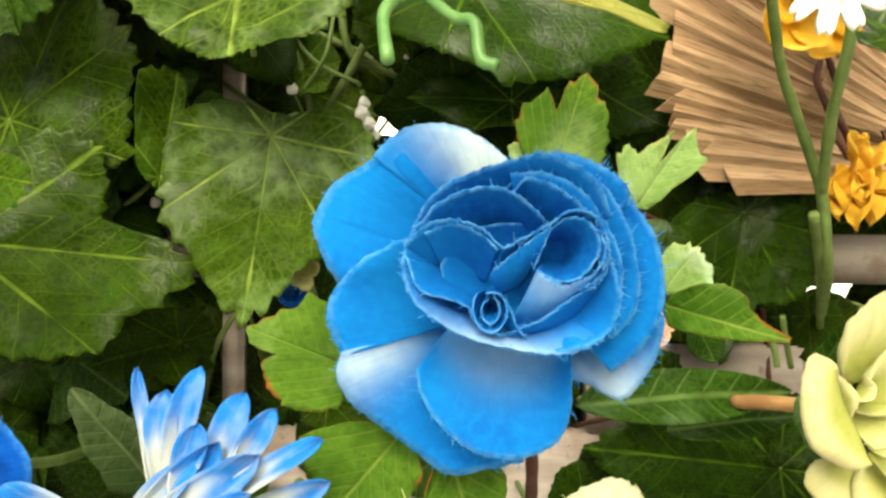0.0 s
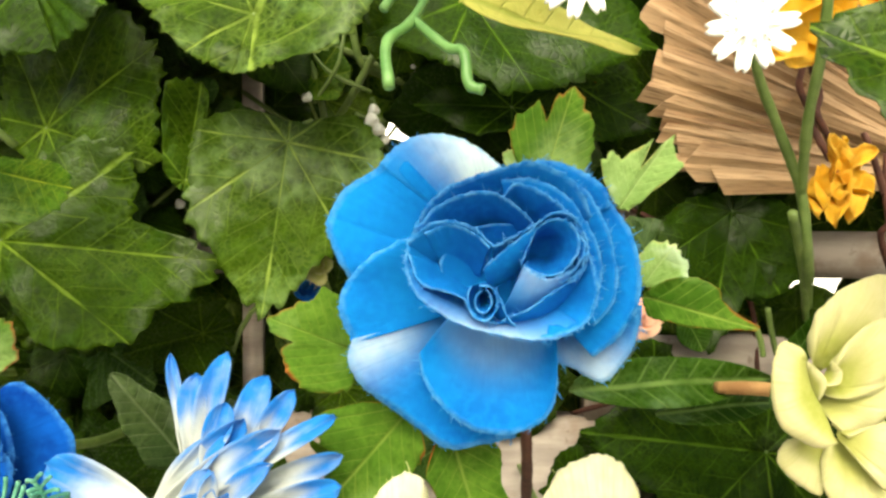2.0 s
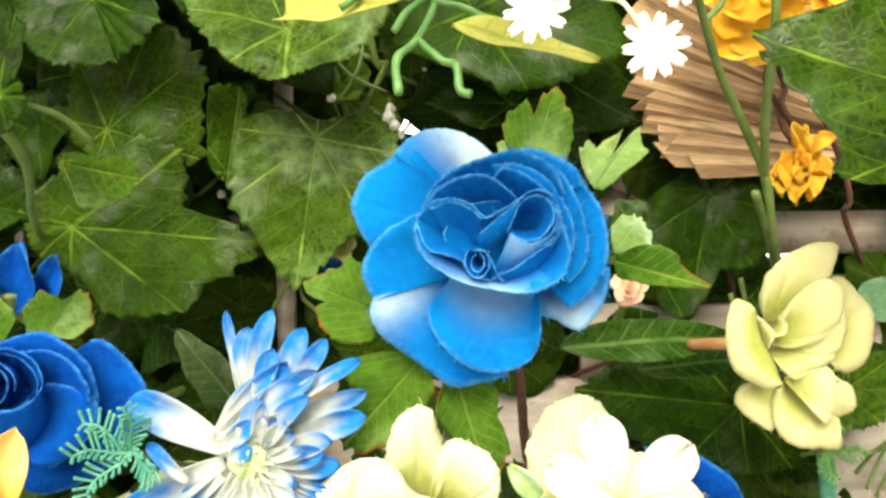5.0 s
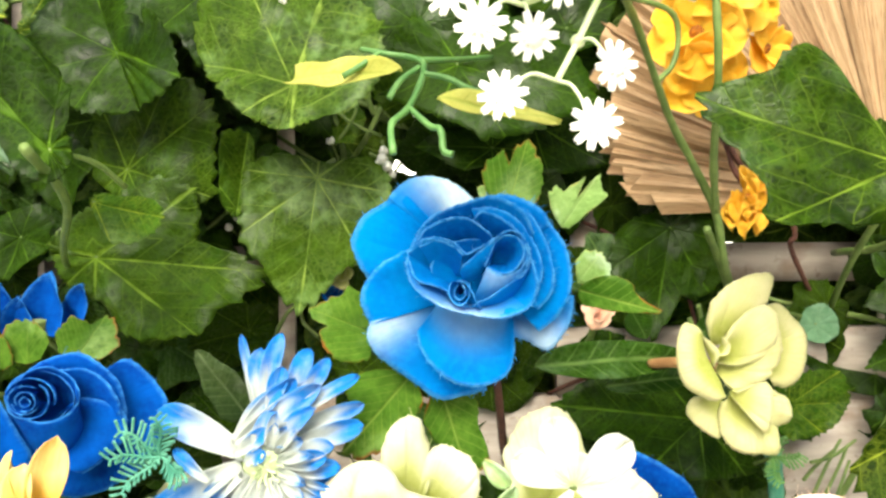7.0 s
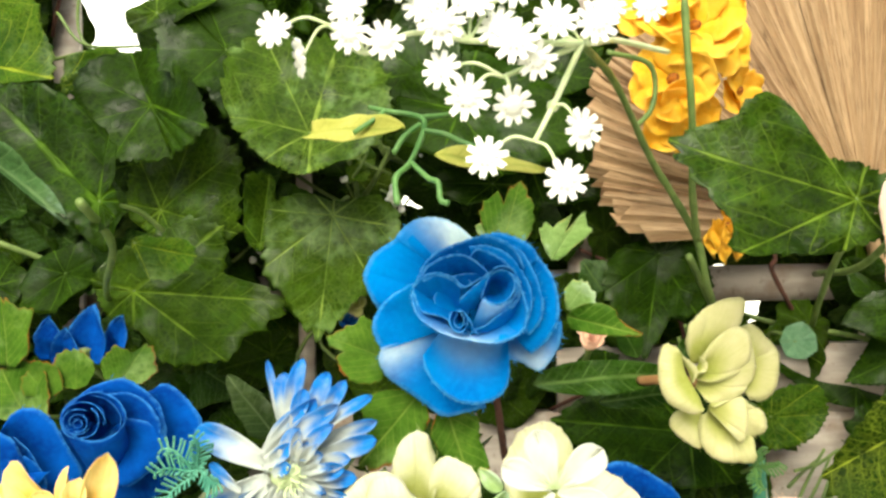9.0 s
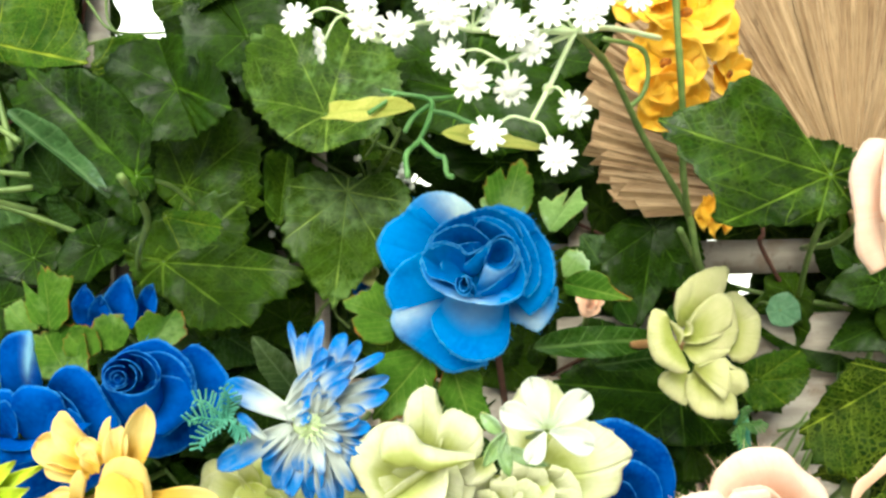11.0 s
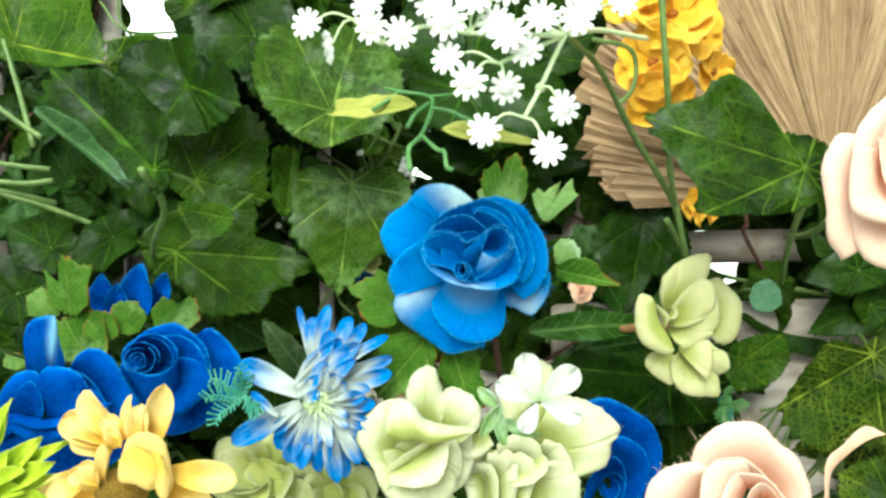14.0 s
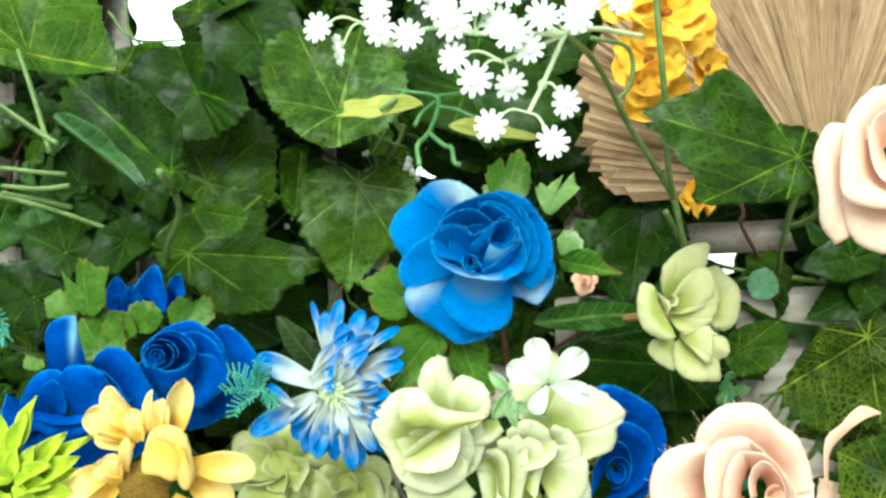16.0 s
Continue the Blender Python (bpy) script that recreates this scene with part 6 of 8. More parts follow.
corn_petal((-9.3, 8.7, -1.5), (9.8, 27.8, -3.6), 7.7, 0.55)
corn_petal((-10.8, 6.4, -0), (4.7, 25.4, -2.6), 7.2, 0.6)
corn_petal((0.3, 4.2, 1.5), (16.3, 19.8, 3.1), 5.7, 0.55)
corn_petal((-2.5, 4.5, 3.1), (2.5, 18.9, 5.7), 5.7, 0.6)
corn_petal((-9.6, 3.3, 3.6), (2.2, 12.5, 5.1), 5.1, 0.6)
corn_petal((0.6, 7.1, 3.6), (13, 9.4, 5.1), 3.1, 0.3)
corn_petal((-5.5, 1, 4.6), (1.1, 5.1, 6.2), 5.1, 0.4)
corn_petal((5.4, 1.1, 1.5), (23.4, 6.9, 2.6), 6.7, 0.8)
corn_petal((5.6, 0.7, 3.1), (21.7, 3, 5.7), 6.2, 0.6)
corn_petal((6.7, -1.4, 2.1), (26.5, -1.2, 2.6), 6.2, 0.6)
corn_petal((7.7, -3.3, -0), (28.8, -6.9, 0), 6.7, 0.5)
corn_petal((7.9, -4.8, 1.5), (24.6, -11.6, 2.1), 6.2, 0.55)
corn_petal((8, -6, 2.1), (22.9, -16.6, 2.6), 5.7, 0.6)
corn_petal((7, -6.1, 3.6), (19.5, -28.3, 4.1), 5.7, 0.75)
corn_petal((6.7, -7.4, 1.5), (16.1, -22.7, 1.5), 6.7, 0.55)
corn_petal((4.3, -7.1, 2.6), (8.5, -38.2, 2.1), 7.2, 0.62)
corn_petal((5.3, -7.5, 1), (13.4, -36.8, -0), 6.2, 0.5)
corn_petal((1.9, -6.1, 3.6), (2.6, -29.2, 3.1), 7.7, 0.6)
corn_petal((-0.2, -6.6, 1.5), (-1, -33.7, -0), 6.7, 0.55)
corn_petal((-1.9, -6.2, 1), (-9.8, -31.6, 0), 9.3, 0.5)
corn_petal((-3.9, -5.1, -0), (-15.9, -29.7, -2.1), 7.7, 0.45)
corn_petal((3.2, -6, 4.1), (-2.4, -20.9, 3.6), 6.7, 0.6)
corn_petal((-0.5, -5.7, 3.1), (-5.3, -20, 2.1), 6.2, 0.6)
corn_petal((-6.6, -4.1, -1), (-21.9, -23.4, -3.6), 7.7, 0.5)
corn_petal((-8.1, -5, 0.5), (-22.4, -14.9, -1), 6.2, 0.5)
corn_petal((-5.1, 2.6, 0), (-39.8, 17, -6.2), 10.3, 0.62)
corn_petal((-7.9, -1, -1), (-41.9, -20.5, -2.6), 9.8, 0.5)
corn_petal((-18.7, -6.6, 1.5), (-31.5, 4.3, -0.5), 4.1, 0.4)
corn_petal((10.1, -8.1, -1.5), (24.2, -32.4, -2.6), 5.7, 0.5)
finish_flower(corn, CM, 0.0090, (-0.06, 0.318, 1.2))
part("flower_centre", dome(0.0075, 0.004), PALESTEM, corn, "pale green flower heart").matrix_local = Matrix.Translation((0.0, 0.001, -0.0005))
for i in range(16):
    a = radians(-100 + 200 * RNG.random())
    d = Vector((math.cos(a), math.sin(a), 0.35 + 0.5 * RNG.random()))
    root = Vector((0.001 + 0.004 * math.cos(a), 0.005 * math.sin(a), 0.0015 + 0.001 * RNG.random()))
    part("petal", blade(root, root + d * 0.010 * (0.8 + 0.6 * RNG.random()), 0.0042, (0.1, 0.2, 1.0), "tongue", 0.3, -0.15, 0, nu=9, nv=14, tipdye=0.85, wave=0.03, metric=True), WHITEBLUE, corn)
for i in range(14):
    a, r = radians(i * 137.5), 0.0028 * math.sqrt(i / 5)
    root = Vector((0.0015 + 0.8 * r * math.cos(a), -0.001 + r * math.sin(a), 0.0035))
    part("stamen", tube([root, root + Vector((0.0015 * math.cos(a), 0.0015 * math.sin(a), 0.003)), root + Vector((0.003 * math.cos(a) + 0.001, 0.003 * math.sin(a), 0.0045))], 0.0005, 0.0004, sides=5, n=4), PALESTEM, corn)
DM = frame_of((-0.1528, 0.145, 1.1938), (0.078, -0.997, 0.005), (0.033, 0.007, 0.999))
daisy = thing("daisy", DM, "yellow cloth daisy with an ochre seed centre", "flower")


def daisy_petal(b, t, w, fc):
    b, t = Vector(b) * 0.001, Vector(t) * 0.001
    part("petal", blade(b, t, w * 0.00112, fc, "tongue", 0.35, -0.06, 0, nu=15, nv=24, wave=0.03, twist=0.15 * RNG.normal(), tipdye=0.5, metric=True), YELLOW, daisy)


daisy_petal((6.6, 18, -3.8), (3.8, 41.5, -2.7), 7.3, (-0.5, 0.1, 1))
daisy_petal((12.9, 13.9, -3.8), (21.4, 46.6, -1.6), 11.4, (0.4, 0.2, 1))
daisy_petal((10.2, 15.8, -1.6), (10.7, 37.9, 1.1), 10.3, (0, 0.2, 1))
daisy_petal((-0.8, 20.7, -3.8), (-17.8, 43.2, -2.2), 12.5, (-0.2, 0.3, 1))
daisy_petal((3.8, 21.7, 0), (-6.3, 32.1, 1.6), 8.1, (0.3, 0.6, 1))
daisy_petal((-4.1, 18.1, -3.3), (-26.6, 31.3, -1.6), 13.0, (-0.1, 0.4, 1))
daisy_petal((-2.4, 16.8, -1.1), (-21.7, 20.6, 1.1), 8.7, (0, -0.4, 1))
daisy_petal((1.5, 18.1, 1.6), (-0.8, 29, 4.3), 7.0, (0, 0.4, 1))
daisy_petal((22.5, 5.6, -2.2), (55.5, 2.1, -1.1), 13.0, (0.1, 0.5, 1))
daisy_petal((22.1, 0.3, -3.3), (43.4, -14.5, -2.7), 13.6, (0.1, 0.3, 1))
daisy_petal((-8.5, 4.6, -2.7), (-37.7, -7.7, -1.1), 12.5, (0, 0.6, 1))
daisy_petal((-8.4, 2.9, 0.5), (-20.9, 6.2, 2.7), 8.1, (0, 0.6, 1))
daisy_petal((-6.4, 2, 2.2), (-16.4, 10.1, 3.8), 9.2, (0.2, 0.7, 1))
daisy_petal((-11, -4.4, -2.7), (-31.2, -20.9, -1.6), 12.5, (0, 0.3, 1))
daisy_petal((-3.1, -13.2, -2.7), (-9.6, -36.1, -2.2), 12.5, (0, 0.2, 1))
daisy_petal((6.5, -14.5, -2.7), (14.9, -36.1, -2.2), 12.5, (0, 0.2, 1))
daisy_petal((14.7, -10.4, -2.7), (35.3, -26.6, -2.2), 12.5, (0, 0.2, 1))
sheet_petal(daisy, ((5, 17.2, 8.1), (7.9, 23.9, 8.7), (15.3, 27, 9.2), (23, 24.2, 8.7), (26.8, 15.8, 8.1), (28.4, 3.5, 6.8), (25.2, -4.9, 5.4)), ((8.6, 1.7, 1.1), (11.9, 7, 0.7), (15.9, 5.5, 0.4), (17.9, -1.4, -0)), YELLOW, bulge=0.15, lip=0.14)
sheet_petal(daisy, ((6.6, 15.1, 11.9), (6.6, 6.8, 13.1), (13.6, 5.1, 13.6), (19.3, 2.3, 12.9), (22.5, 2.7, 10.8)), ((7.8, 17.6, 9.8), (12, 20.8, 9.8), (18.1, 18.9, 9.8), (23.4, 13.6, 9.8)), YELLOW, bulge=0.15, lip=0.03)
sheet_petal(daisy, ((22.5, 8.7, 10.8), (24, -0.2, 11.6), (27.3, -1.7, 11.2), (28.9, 5.7, 9.8)), ((17.5, 17.2, 8.1), (21.5, 18.5, 8.1), (24.6, 15.8, 8.1)), YELLOW, bulge=0.12)
sheet_petal(daisy, ((-7.9, 8.7, 6.5), (-7, 16.9, 7.3), (-3.4, 21.1, 8.1), (-0.6, 16.9, 7.3), (-2, 8.7, 6.5)), ((-8.2, 0.3, 1.1), (-6, 1.7, 1.1), (-4.4, 1.7, 1.1)), YELLOW, bulge=0.12, lip=0.07)
sheet_petal(daisy, ((-15.6, 3.1, 5.4), (-12.6, 9.1, 6.1), (-7.2, 10.7, 6.1), (-5.4, 4.4, 5.4)), ((-12.7, -4.6, 0), (-9.8, -3.3, 0.5), (-7.1, -2.4, 1.1)), YELLOW, bulge=0.12, lip=0.07)
part("flower_centre", dome(0.0125, 0.006), SEED, daisy, "grainy ochre seed disc").matrix_local = Matrix.Translation((0.002, -0.004, -0.0005))
finish_flower(daisy, DM, 0.004, (-0.14, 0.318, 1.16))
KM = frame_of((-0.2097, 0.14, 1.1946), (0.078, -0.997, 0.005), (0.033, 0.007, 0.999))
chrys = thing("chrysanthemum", KM, "chartreuse cloth chrysanthemum with pointed petals", "flower")


def chrys_petal(b, t, w):
    b, t = Vector(b) * 0.001, Vector(t) * 0.001
    part("petal", blade(b, t, w * 0.00115, (0.1 * RNG.normal(), 0.4, 1.0), "oval", 0.3, -0.1, 0, nu=13, nv=22, wave=0.04, twist=0.2 * RNG.normal(), metric=True), CHARTREUSE, chrys)


chrys_petal((-1.6, 15.5, -2.7), (5, 40.8, -1.6), 7.6)
chrys_petal((-6.1, 13.2, -1.1), (2.7, 32.5, -0), 7.0)
chrys_petal((0.4, 2.2, -1.6), (19.7, 22.7, -1.1), 9.2)
chrys_petal((2.2, 3, -3.2), (31.4, 21.3, -3.2), 6.5)
chrys_petal((2.7, 0.5, -0), (27.1, 11.7, 1.1), 9.7)
chrys_petal((3.1, -2.2, -1.6), (28.7, 5.1, -1.1), 6.0)
chrys_petal((-0.4, 1.9, 1.6), (6.7, 17.4, 2.2), 7.0)
chrys_petal((2.7, -3.2, -0), (24.4, -5.4, 0), 9.2)
chrys_petal((-7.7, 4.9, -1.6), (-11.8, 32.1, -1.6), 8.1)
chrys_petal((-9.1, 2.2, -1.6), (-28.1, 23.9, -1.6), 8.7)
chrys_petal((-10.1, -1.7, -1.1), (-35.9, 5.1, -1.1), 8.7)
chrys_petal((-8.8, -5.8, -1.1), (-30.5, -16.6, -1.1), 8.7)
chrys_petal((-3.7, -8.7, -1.6), (-6.4, -33.1, -1.6), 8.7)
chrys_petal((2.1, -7.1, -1.1), (19.7, -22.1, -1.1), 8.7)
chrys_petal((-0.4, -10, -1.6), (9.9, -30.4, -1.6), 8.1)
chrys_petal((-0.8, 3.7, 3.2), (16.5, 9.7, 5.4), 7.0)
chrys_petal((1.9, 0.5, 3.2), (16.2, -0.6, 4.9), 7.0)
chrys_petal((-2.1, 3.7, 3.2), (-0.1, 17.4, 4.3), 6.5)
chrys_petal((-4.8, 1, 3.2), (-16.2, 6.7, 4.3), 6.5)
chrys_petal((-0.8, -3, 3.2), (10.6, -10.6, 4.3), 6.5)
chrys_petal((-3.5, -4.3, 3.2), (-8.1, -14.6, 4.3), 6.5)
chrys_petal((-0.3, 1, 4.9), (8.7, 6.1, 7.6), 4.9)
chrys_petal((-0.3, -0, 4.9), (7.1, -2.9, 7.6), 4.9)
chrys_petal((-1.9, 1.6, 4.9), (-5.1, 6.1, 7.6), 4.9)
finish_flower(chrys, KM, 0.005, (-0.2, 0.318, 1.16))

# small white flower on the pale green bloom
WM = frame_of((0.0409, 0.088, 1.2447), (0.0, -1, 0.15))
white_flower = thing("jasmine", WM, "small white five-petalled flower with fine stamens and green buds", "flower")
for az, L in ((107, 0.0180), (39, 0.0185), (-20, 0.0165), (-120, 0.0128), (156, 0.0168)):
    d = Vector((math.cos(radians(az)), math.sin(radians(az)), 0.12)).normalized()
    part("petal", blade(d * 0.001, d * L, L * 0.58, (0, 0, 1), "heart", 0.12, -0.06, nu=13, nv=18, thick=0.0005, metric=True), WHITE, white_flower)
for i in range(9):
    az = radians(25 + i * 17)
    d = Vector((math.cos(az) * 0.75, math.sin(az) * 0.75, 0.7))
    part("stamen", tube([d * 0.0005, d * 0.004, d * 0.0085 + Vector((0, 0, -0.001))], 0.00022, 0.0002, sides=5, n=4), PALESTEM, white_flower)
stem_back(white_flower, WM, (0, 0, 0), (0.03, 0.319, 1.2), 0.001)
for b, t in (((0.0268, 0.1000, 1.2403), (0.0188, 0.1000, 1.2287)), ((0.0256, 0.1000, 1.2381), (0.0277, 0.0970, 1.2260)), ((0.0252, 0.1000, 1.2404), (0.0182, 0.1020, 1.2470)), ((0.0265, 0.1000, 1.2346), (0.0419, 0.0980, 1.2295))):
    part("green_bud", blade(inside(WM, b), inside(WM, t), 0.0044, (0, 0, 1), "oval", 0.5, 0.05, thick=0.0006), SEPALPALE, white_flower, "small grey-green bud leaf")

# ---- spray of tiny white florets ----
SM = Matrix.Translation((0.0612, 0.1200, 1.3827))
spray = thing("gypsophila", SM, "white plastic gypsophila spray on pale green stems", "flower spray")


def floret_mesh():
    """A tiny round floret: ten notched petals in one moulded piece, with a low button."""
    u, v = np.meshgrid(np.linspace(0, TAU, 141), np.linspace(0.001, 1, 12))
    ph = np.mod(u / TAU * 10, 1.0) - 0.5
    lobe = np.clip(1.25 - np.abs(ph) * 2.9, 0, 1) ** 0.5 * (1 - 0.28 * np.exp(-(ph / 0.1) ** 2))
    r = 0.0030 + 0.0042 * lobe * (1 + 0.08 * np.sin(u * 3 + 1))
    rr = r * v
    z = 0.0011 * np.exp(-(rr / 0.0024) ** 4) + 0.0006 * (rr / 0.007) ** 2
    P = np.stack([rr * np.cos(u), rr * np.sin(u), z], 2)
    return mesh_of("floret", chunk(P, np.stack([u, v], 2), 0.0007), WHITEPLASTIC)


FLORET = floret_mesh()


def floret(p, facing, size=1.0, joint=None):
    head = part("floret", FLORET, None, spray)
    head.matrix_local = SM.inverted() @ frame_of(p, facing, (0.2, 0, 1)) @ Matrix.Scale(size, 4)
    if joint:
        a, b = Vector(joint), Vector(p)
        mid = (a + b) / 2 + Vector((0, 0.002, 0.004))
        part("stalk", tube([inside(SM, q) for q in (a, mid, b + Vector((0, 0.0012, 0)))], 0.0006, 0.0005, sides=6, n=5), PALESTEM, spray)


J1, J2, J3, J4, J5 = (0.0448, 0.1050, 1.3626), (0.0383, 0.0980, 1.3503), (0.0552, 0.1100, 1.3839), (0.0292, 0.1000, 1.3715), (-0.0176, 0.1120, 1.3845)
J6, J7 = (0.0184, 0.1000, 1.3835), (-0.0292, 0.1120, 1.3947)
floret((0.0232, 0.0850, 1.3440), (-0.1, -1, 0.1), 1.0, J2)
floret((0.0458, 0.0820, 1.3360), (0.05, -1, 0.0), 1.0, J2)
floret((0.0520, 0.0900, 1.3521), (0.5, -1, -0.1), 1.0, J1)
floret((0.0179, 0.0880, 1.3628), (-0.1, -1, -0.2), 1.1, J4)
floret((0.0098, 0.0950, 1.3731), (-0.3, -1, 0.2), 1.0, J4)
floret((0.0315, 0.0920, 1.3607), (0.2, -1, -0.5), 1.0, J4)
floret((0.0328, 0.0920, 1.3803), (0.0, -1, 0.1), 1.15, J3)
floret((0.0276, 0.1000, 1.3874), (-0.3, -1, 0.3), 1.1, J3)
floret((0.0392, 0.0950, 1.3752), (0.2, -1, -0.2), 1.0, J3)
floret((0.0452, 0.0950, 1.3869), (0.1, -1, 0.3), 1.1, J3)
floret((0.0582, 0.0980, 1.3865), (0.3, -1, 0.1), 1.1, J3)
floret((0.0637, 0.1100, 1.3960), (0.4, -1, 0.4), 1.0, J3)
floret((0.0100, 0.0920, 1.3867), (0.0, -1, -0.2), 1.2, J6)
floret((0.0042, 0.1000, 1.3958), (-0.2, -1, 0.3), 1.1, J6)
floret((0.0201, 0.0980, 1.3952), (0.1, -1, 0.4), 1.1, J6)
floret((-0.0085, 0.1000, 1.3848), (0.1, -1, -0.1), 1.0, J5)
floret((-0.0201, 0.1020, 1.3884), (-0.2, -1, -0.2), 1.05, J5)
floret((-0.0220, 0.1060, 1.3983), (-0.1, -1, 0.3), 1.05, J5)
floret((-0.0462, 0.1050, 1.3915), (-0.2, -1, 0.1), 1.0, J7)
floret((-0.0380, 0.1080, 1.3829), (-0.9, -0.5, -0.2), 1.0, J7)
floret((-0.0024, 0.1000, 1.4030), (0.0, -1, 0.2), 1.1, J6)
floret((0.0337, 0.1000, 1.3993), (0.0, -1, 0.2), 1.1, J6)
floret((0.0791, 0.1200, 1.3988), (0.3, -1, 0.1), 1.0, J3)
for pts, r in ((((0.1045, 0.2000, 1.4043), (0.0749, 0.1600, 1.3989), J3, J6), 0.0013), ((J3, J1, J2), 0.0011), ((J3, J4), 0.0010), ((J6, (-0.0001, 0.1050, 1.3884), J5, J7), 0.0010)):
    part("stem", tube([inside(SM, q) for q in pts], r, r * 0.8, n=8), PALESTEM, spray)
part("joint", dome(0.0016, 0.0014), PALESTEM, spray).matrix_local = SM.inverted() @ frame_of(J1, (0, -1, 0))
part("stem", tube([inside(SM, q) for q in (J3, (0.0769, 0.1750, 1.3851), (0.0992, 0.2180, 1.3597), (0.1134, 0.2350, 1.3426), (0.1287, 0.2500, 1.3202), (0.1363, 0.2600, 1.2932), (0.1625, 0.3180, 1.2657))], 0.0013, 0.0022, n=8, knots=0.2), STEM, spray, "green jointed plastic stem")
part("stem", tube([inside(SM, q) for q in ((0.1112, 0.1980, 1.4500), (0.1130, 0.2000, 1.4077), (0.1148, 0.2030, 1.3860), (0.1180, 0.2140, 1.3635), (0.1214, 0.2300, 1.3436), (0.1287, 0.2500, 1.3202))], 0.0016, 0.0018, n=8, knots=0.2), STEM, spray, "green jointed plastic stem")
part("stem", tube([inside(SM, q) for q in ((0.0764, 0.1900, 1.4026), (0.0961, 0.2050, 1.4013), (0.1008, 0.2100, 1.3921), (0.0983, 0.2100, 1.3804), (0.0906, 0.2050, 1.3724))], 0.0012, 0.0013, n=8), STEM, spray)

# ---- orange orchid sprays ----
OM = Matrix.Translation((0.1245, 0.2350, 1.3948))
orchid = thing("orchid_spray", OM, "orange-yellow cloth orchid spray with speckled centres on a brown twig", "flower spray")


def orchid_bloom(p, facing, R, spin=0.0, n=5):
    m = OM.inverted() @ frame_of(p, facing)
    for i in range(n):
        a = radians(spin + 360 * i / n)
        d = m.to_3x3() @ Vector((math.cos(a), math.sin(a), 0.15 + 0.25 * RNG.random()))
        b = m.translation
        part("petal", blade(b + d * R * 0.06, b + d * R, R * 1.25, m.to_3x3() @ Vector((0, 0, 1)), "round", 0.08 + 0.18 * RNG.random(), -0.05 - 0.12 * RNG.random(), nu=13, nv=16, wave=0.055, twist=RNG.normal() * 0.22, metric=True), ORANGE, orchid)
    lip = part("flower_centre", dome(R * 0.15, R * 0.16), SPECK, orchid, "brown-speckled centre")
    lip.matrix_local = m


orchid_bloom((0.1234, 0.2250, 1.4225), (-0.2, -1, 0.2), 0.0226, 20)
orchid_bloom((0.1131, 0.2250, 1.3979), (-0.4, -1, 0.0), 0.0210, 60)
orchid_bloom((0.1149, 0.2300, 1.3814), (0.1, -1, -0.4), 0.0190, 10)
orchid_bloom((0.1364, 0.2350, 1.4166), (0.4, -1, 0.2), 0.0182, 45)
orchid_bloom((0.1494, 0.2450, 1.3956), (0.7, -1, 0.0), 0.0152, 0)
orchid_bloom((0.1061, 0.2300, 1.4332), (-0.3, -1, 0.4), 0.0196, 0)
NODE = (0.1495, 0.269, 1.3284)
for tip, wide in (((0.1451, 0.262, 1.3435), 0.0090), ((0.1504, 0.264, 1.3428), 0.0080), ((0.1618, 0.262, 1.3381), 0.0130), ((0.1589, 0.268, 1.3339), 0.0100), ((0.1359, 0.264, 1.3195), 0.0130), ((0.1378, 0.258, 1.3127), 0.0130), ((0.1434, 0.254, 1.3087), 0.0140), ((0.1524, 0.256, 1.3126), 0.0140), ((0.1605, 0.262, 1.3194), 0.0120), ((0.145, 0.254, 1.3176), 0.0100)):
    b, t = inside(OM, NODE), inside(OM, tip)
    part("petal", blade(b + (t - b) * 0.05, t, wide, (0.5 * RNG.normal(), -1, 0.5 + 0.3 * RNG.normal()), "broad", 0.45, 0.12 * RNG.normal(), 9, nu=13, nv=18, wave=0.09, twist=0.5 * RNG.normal()), ORANGE, orchid)
lip = part("flower_centre", dome(0.0022, 0.0024), SPECK, orchid, "brown-speckled centre")
lip.matrix_local = OM.inverted() @ frame_of(NODE, (-0.5, -1, 0.1))
for pts in (((0.1375, 0.274, 1.3837), (0.1382, 0.272, 1.3723), (0.1364, 0.271, 1.363), (0.1422, 0.274, 1.3531), (0.1442, 0.272, 1.3436), (0.1498, 0.272, 1.3343)), ((0.1382, 0.27, 1.3753), (0.1442, 0.275, 1.3671), (0.1464, 0.275, 1.3601), (0.1429, 0.27, 1.3532), (0.1457, 0.271, 1.3476), (0.1511, 0.275, 1.3415), (0.1553, 0.276, 1.3334)), ((0.1642, 0.276, 1.3455), (0.1661, 0.275, 1.3403), (0.171, 0.278, 1.3312), (0.1763, 0.282, 1.3214)), ((0.1756, 0.28, 1.3379), (0.1758, 0.281, 1.3242), (0.1798, 0.285, 1.31), (0.1799, 0.2900, 1.3029), (0.2003, 0.3100, 1.2748))):
    part("twig", tube([inside(OM, q) for q in pts], 0.0012, 0.0014, n=7, knots=0.25), TWIG, orchid, "twisted brown twig")


# ---- dried palm fan ----
FM = Matrix.Translation((0.236, 0.296, 1.325))
fan = thing("palm_fan", FM, "dried tan palm fan with stiff pleats", "palm fan")


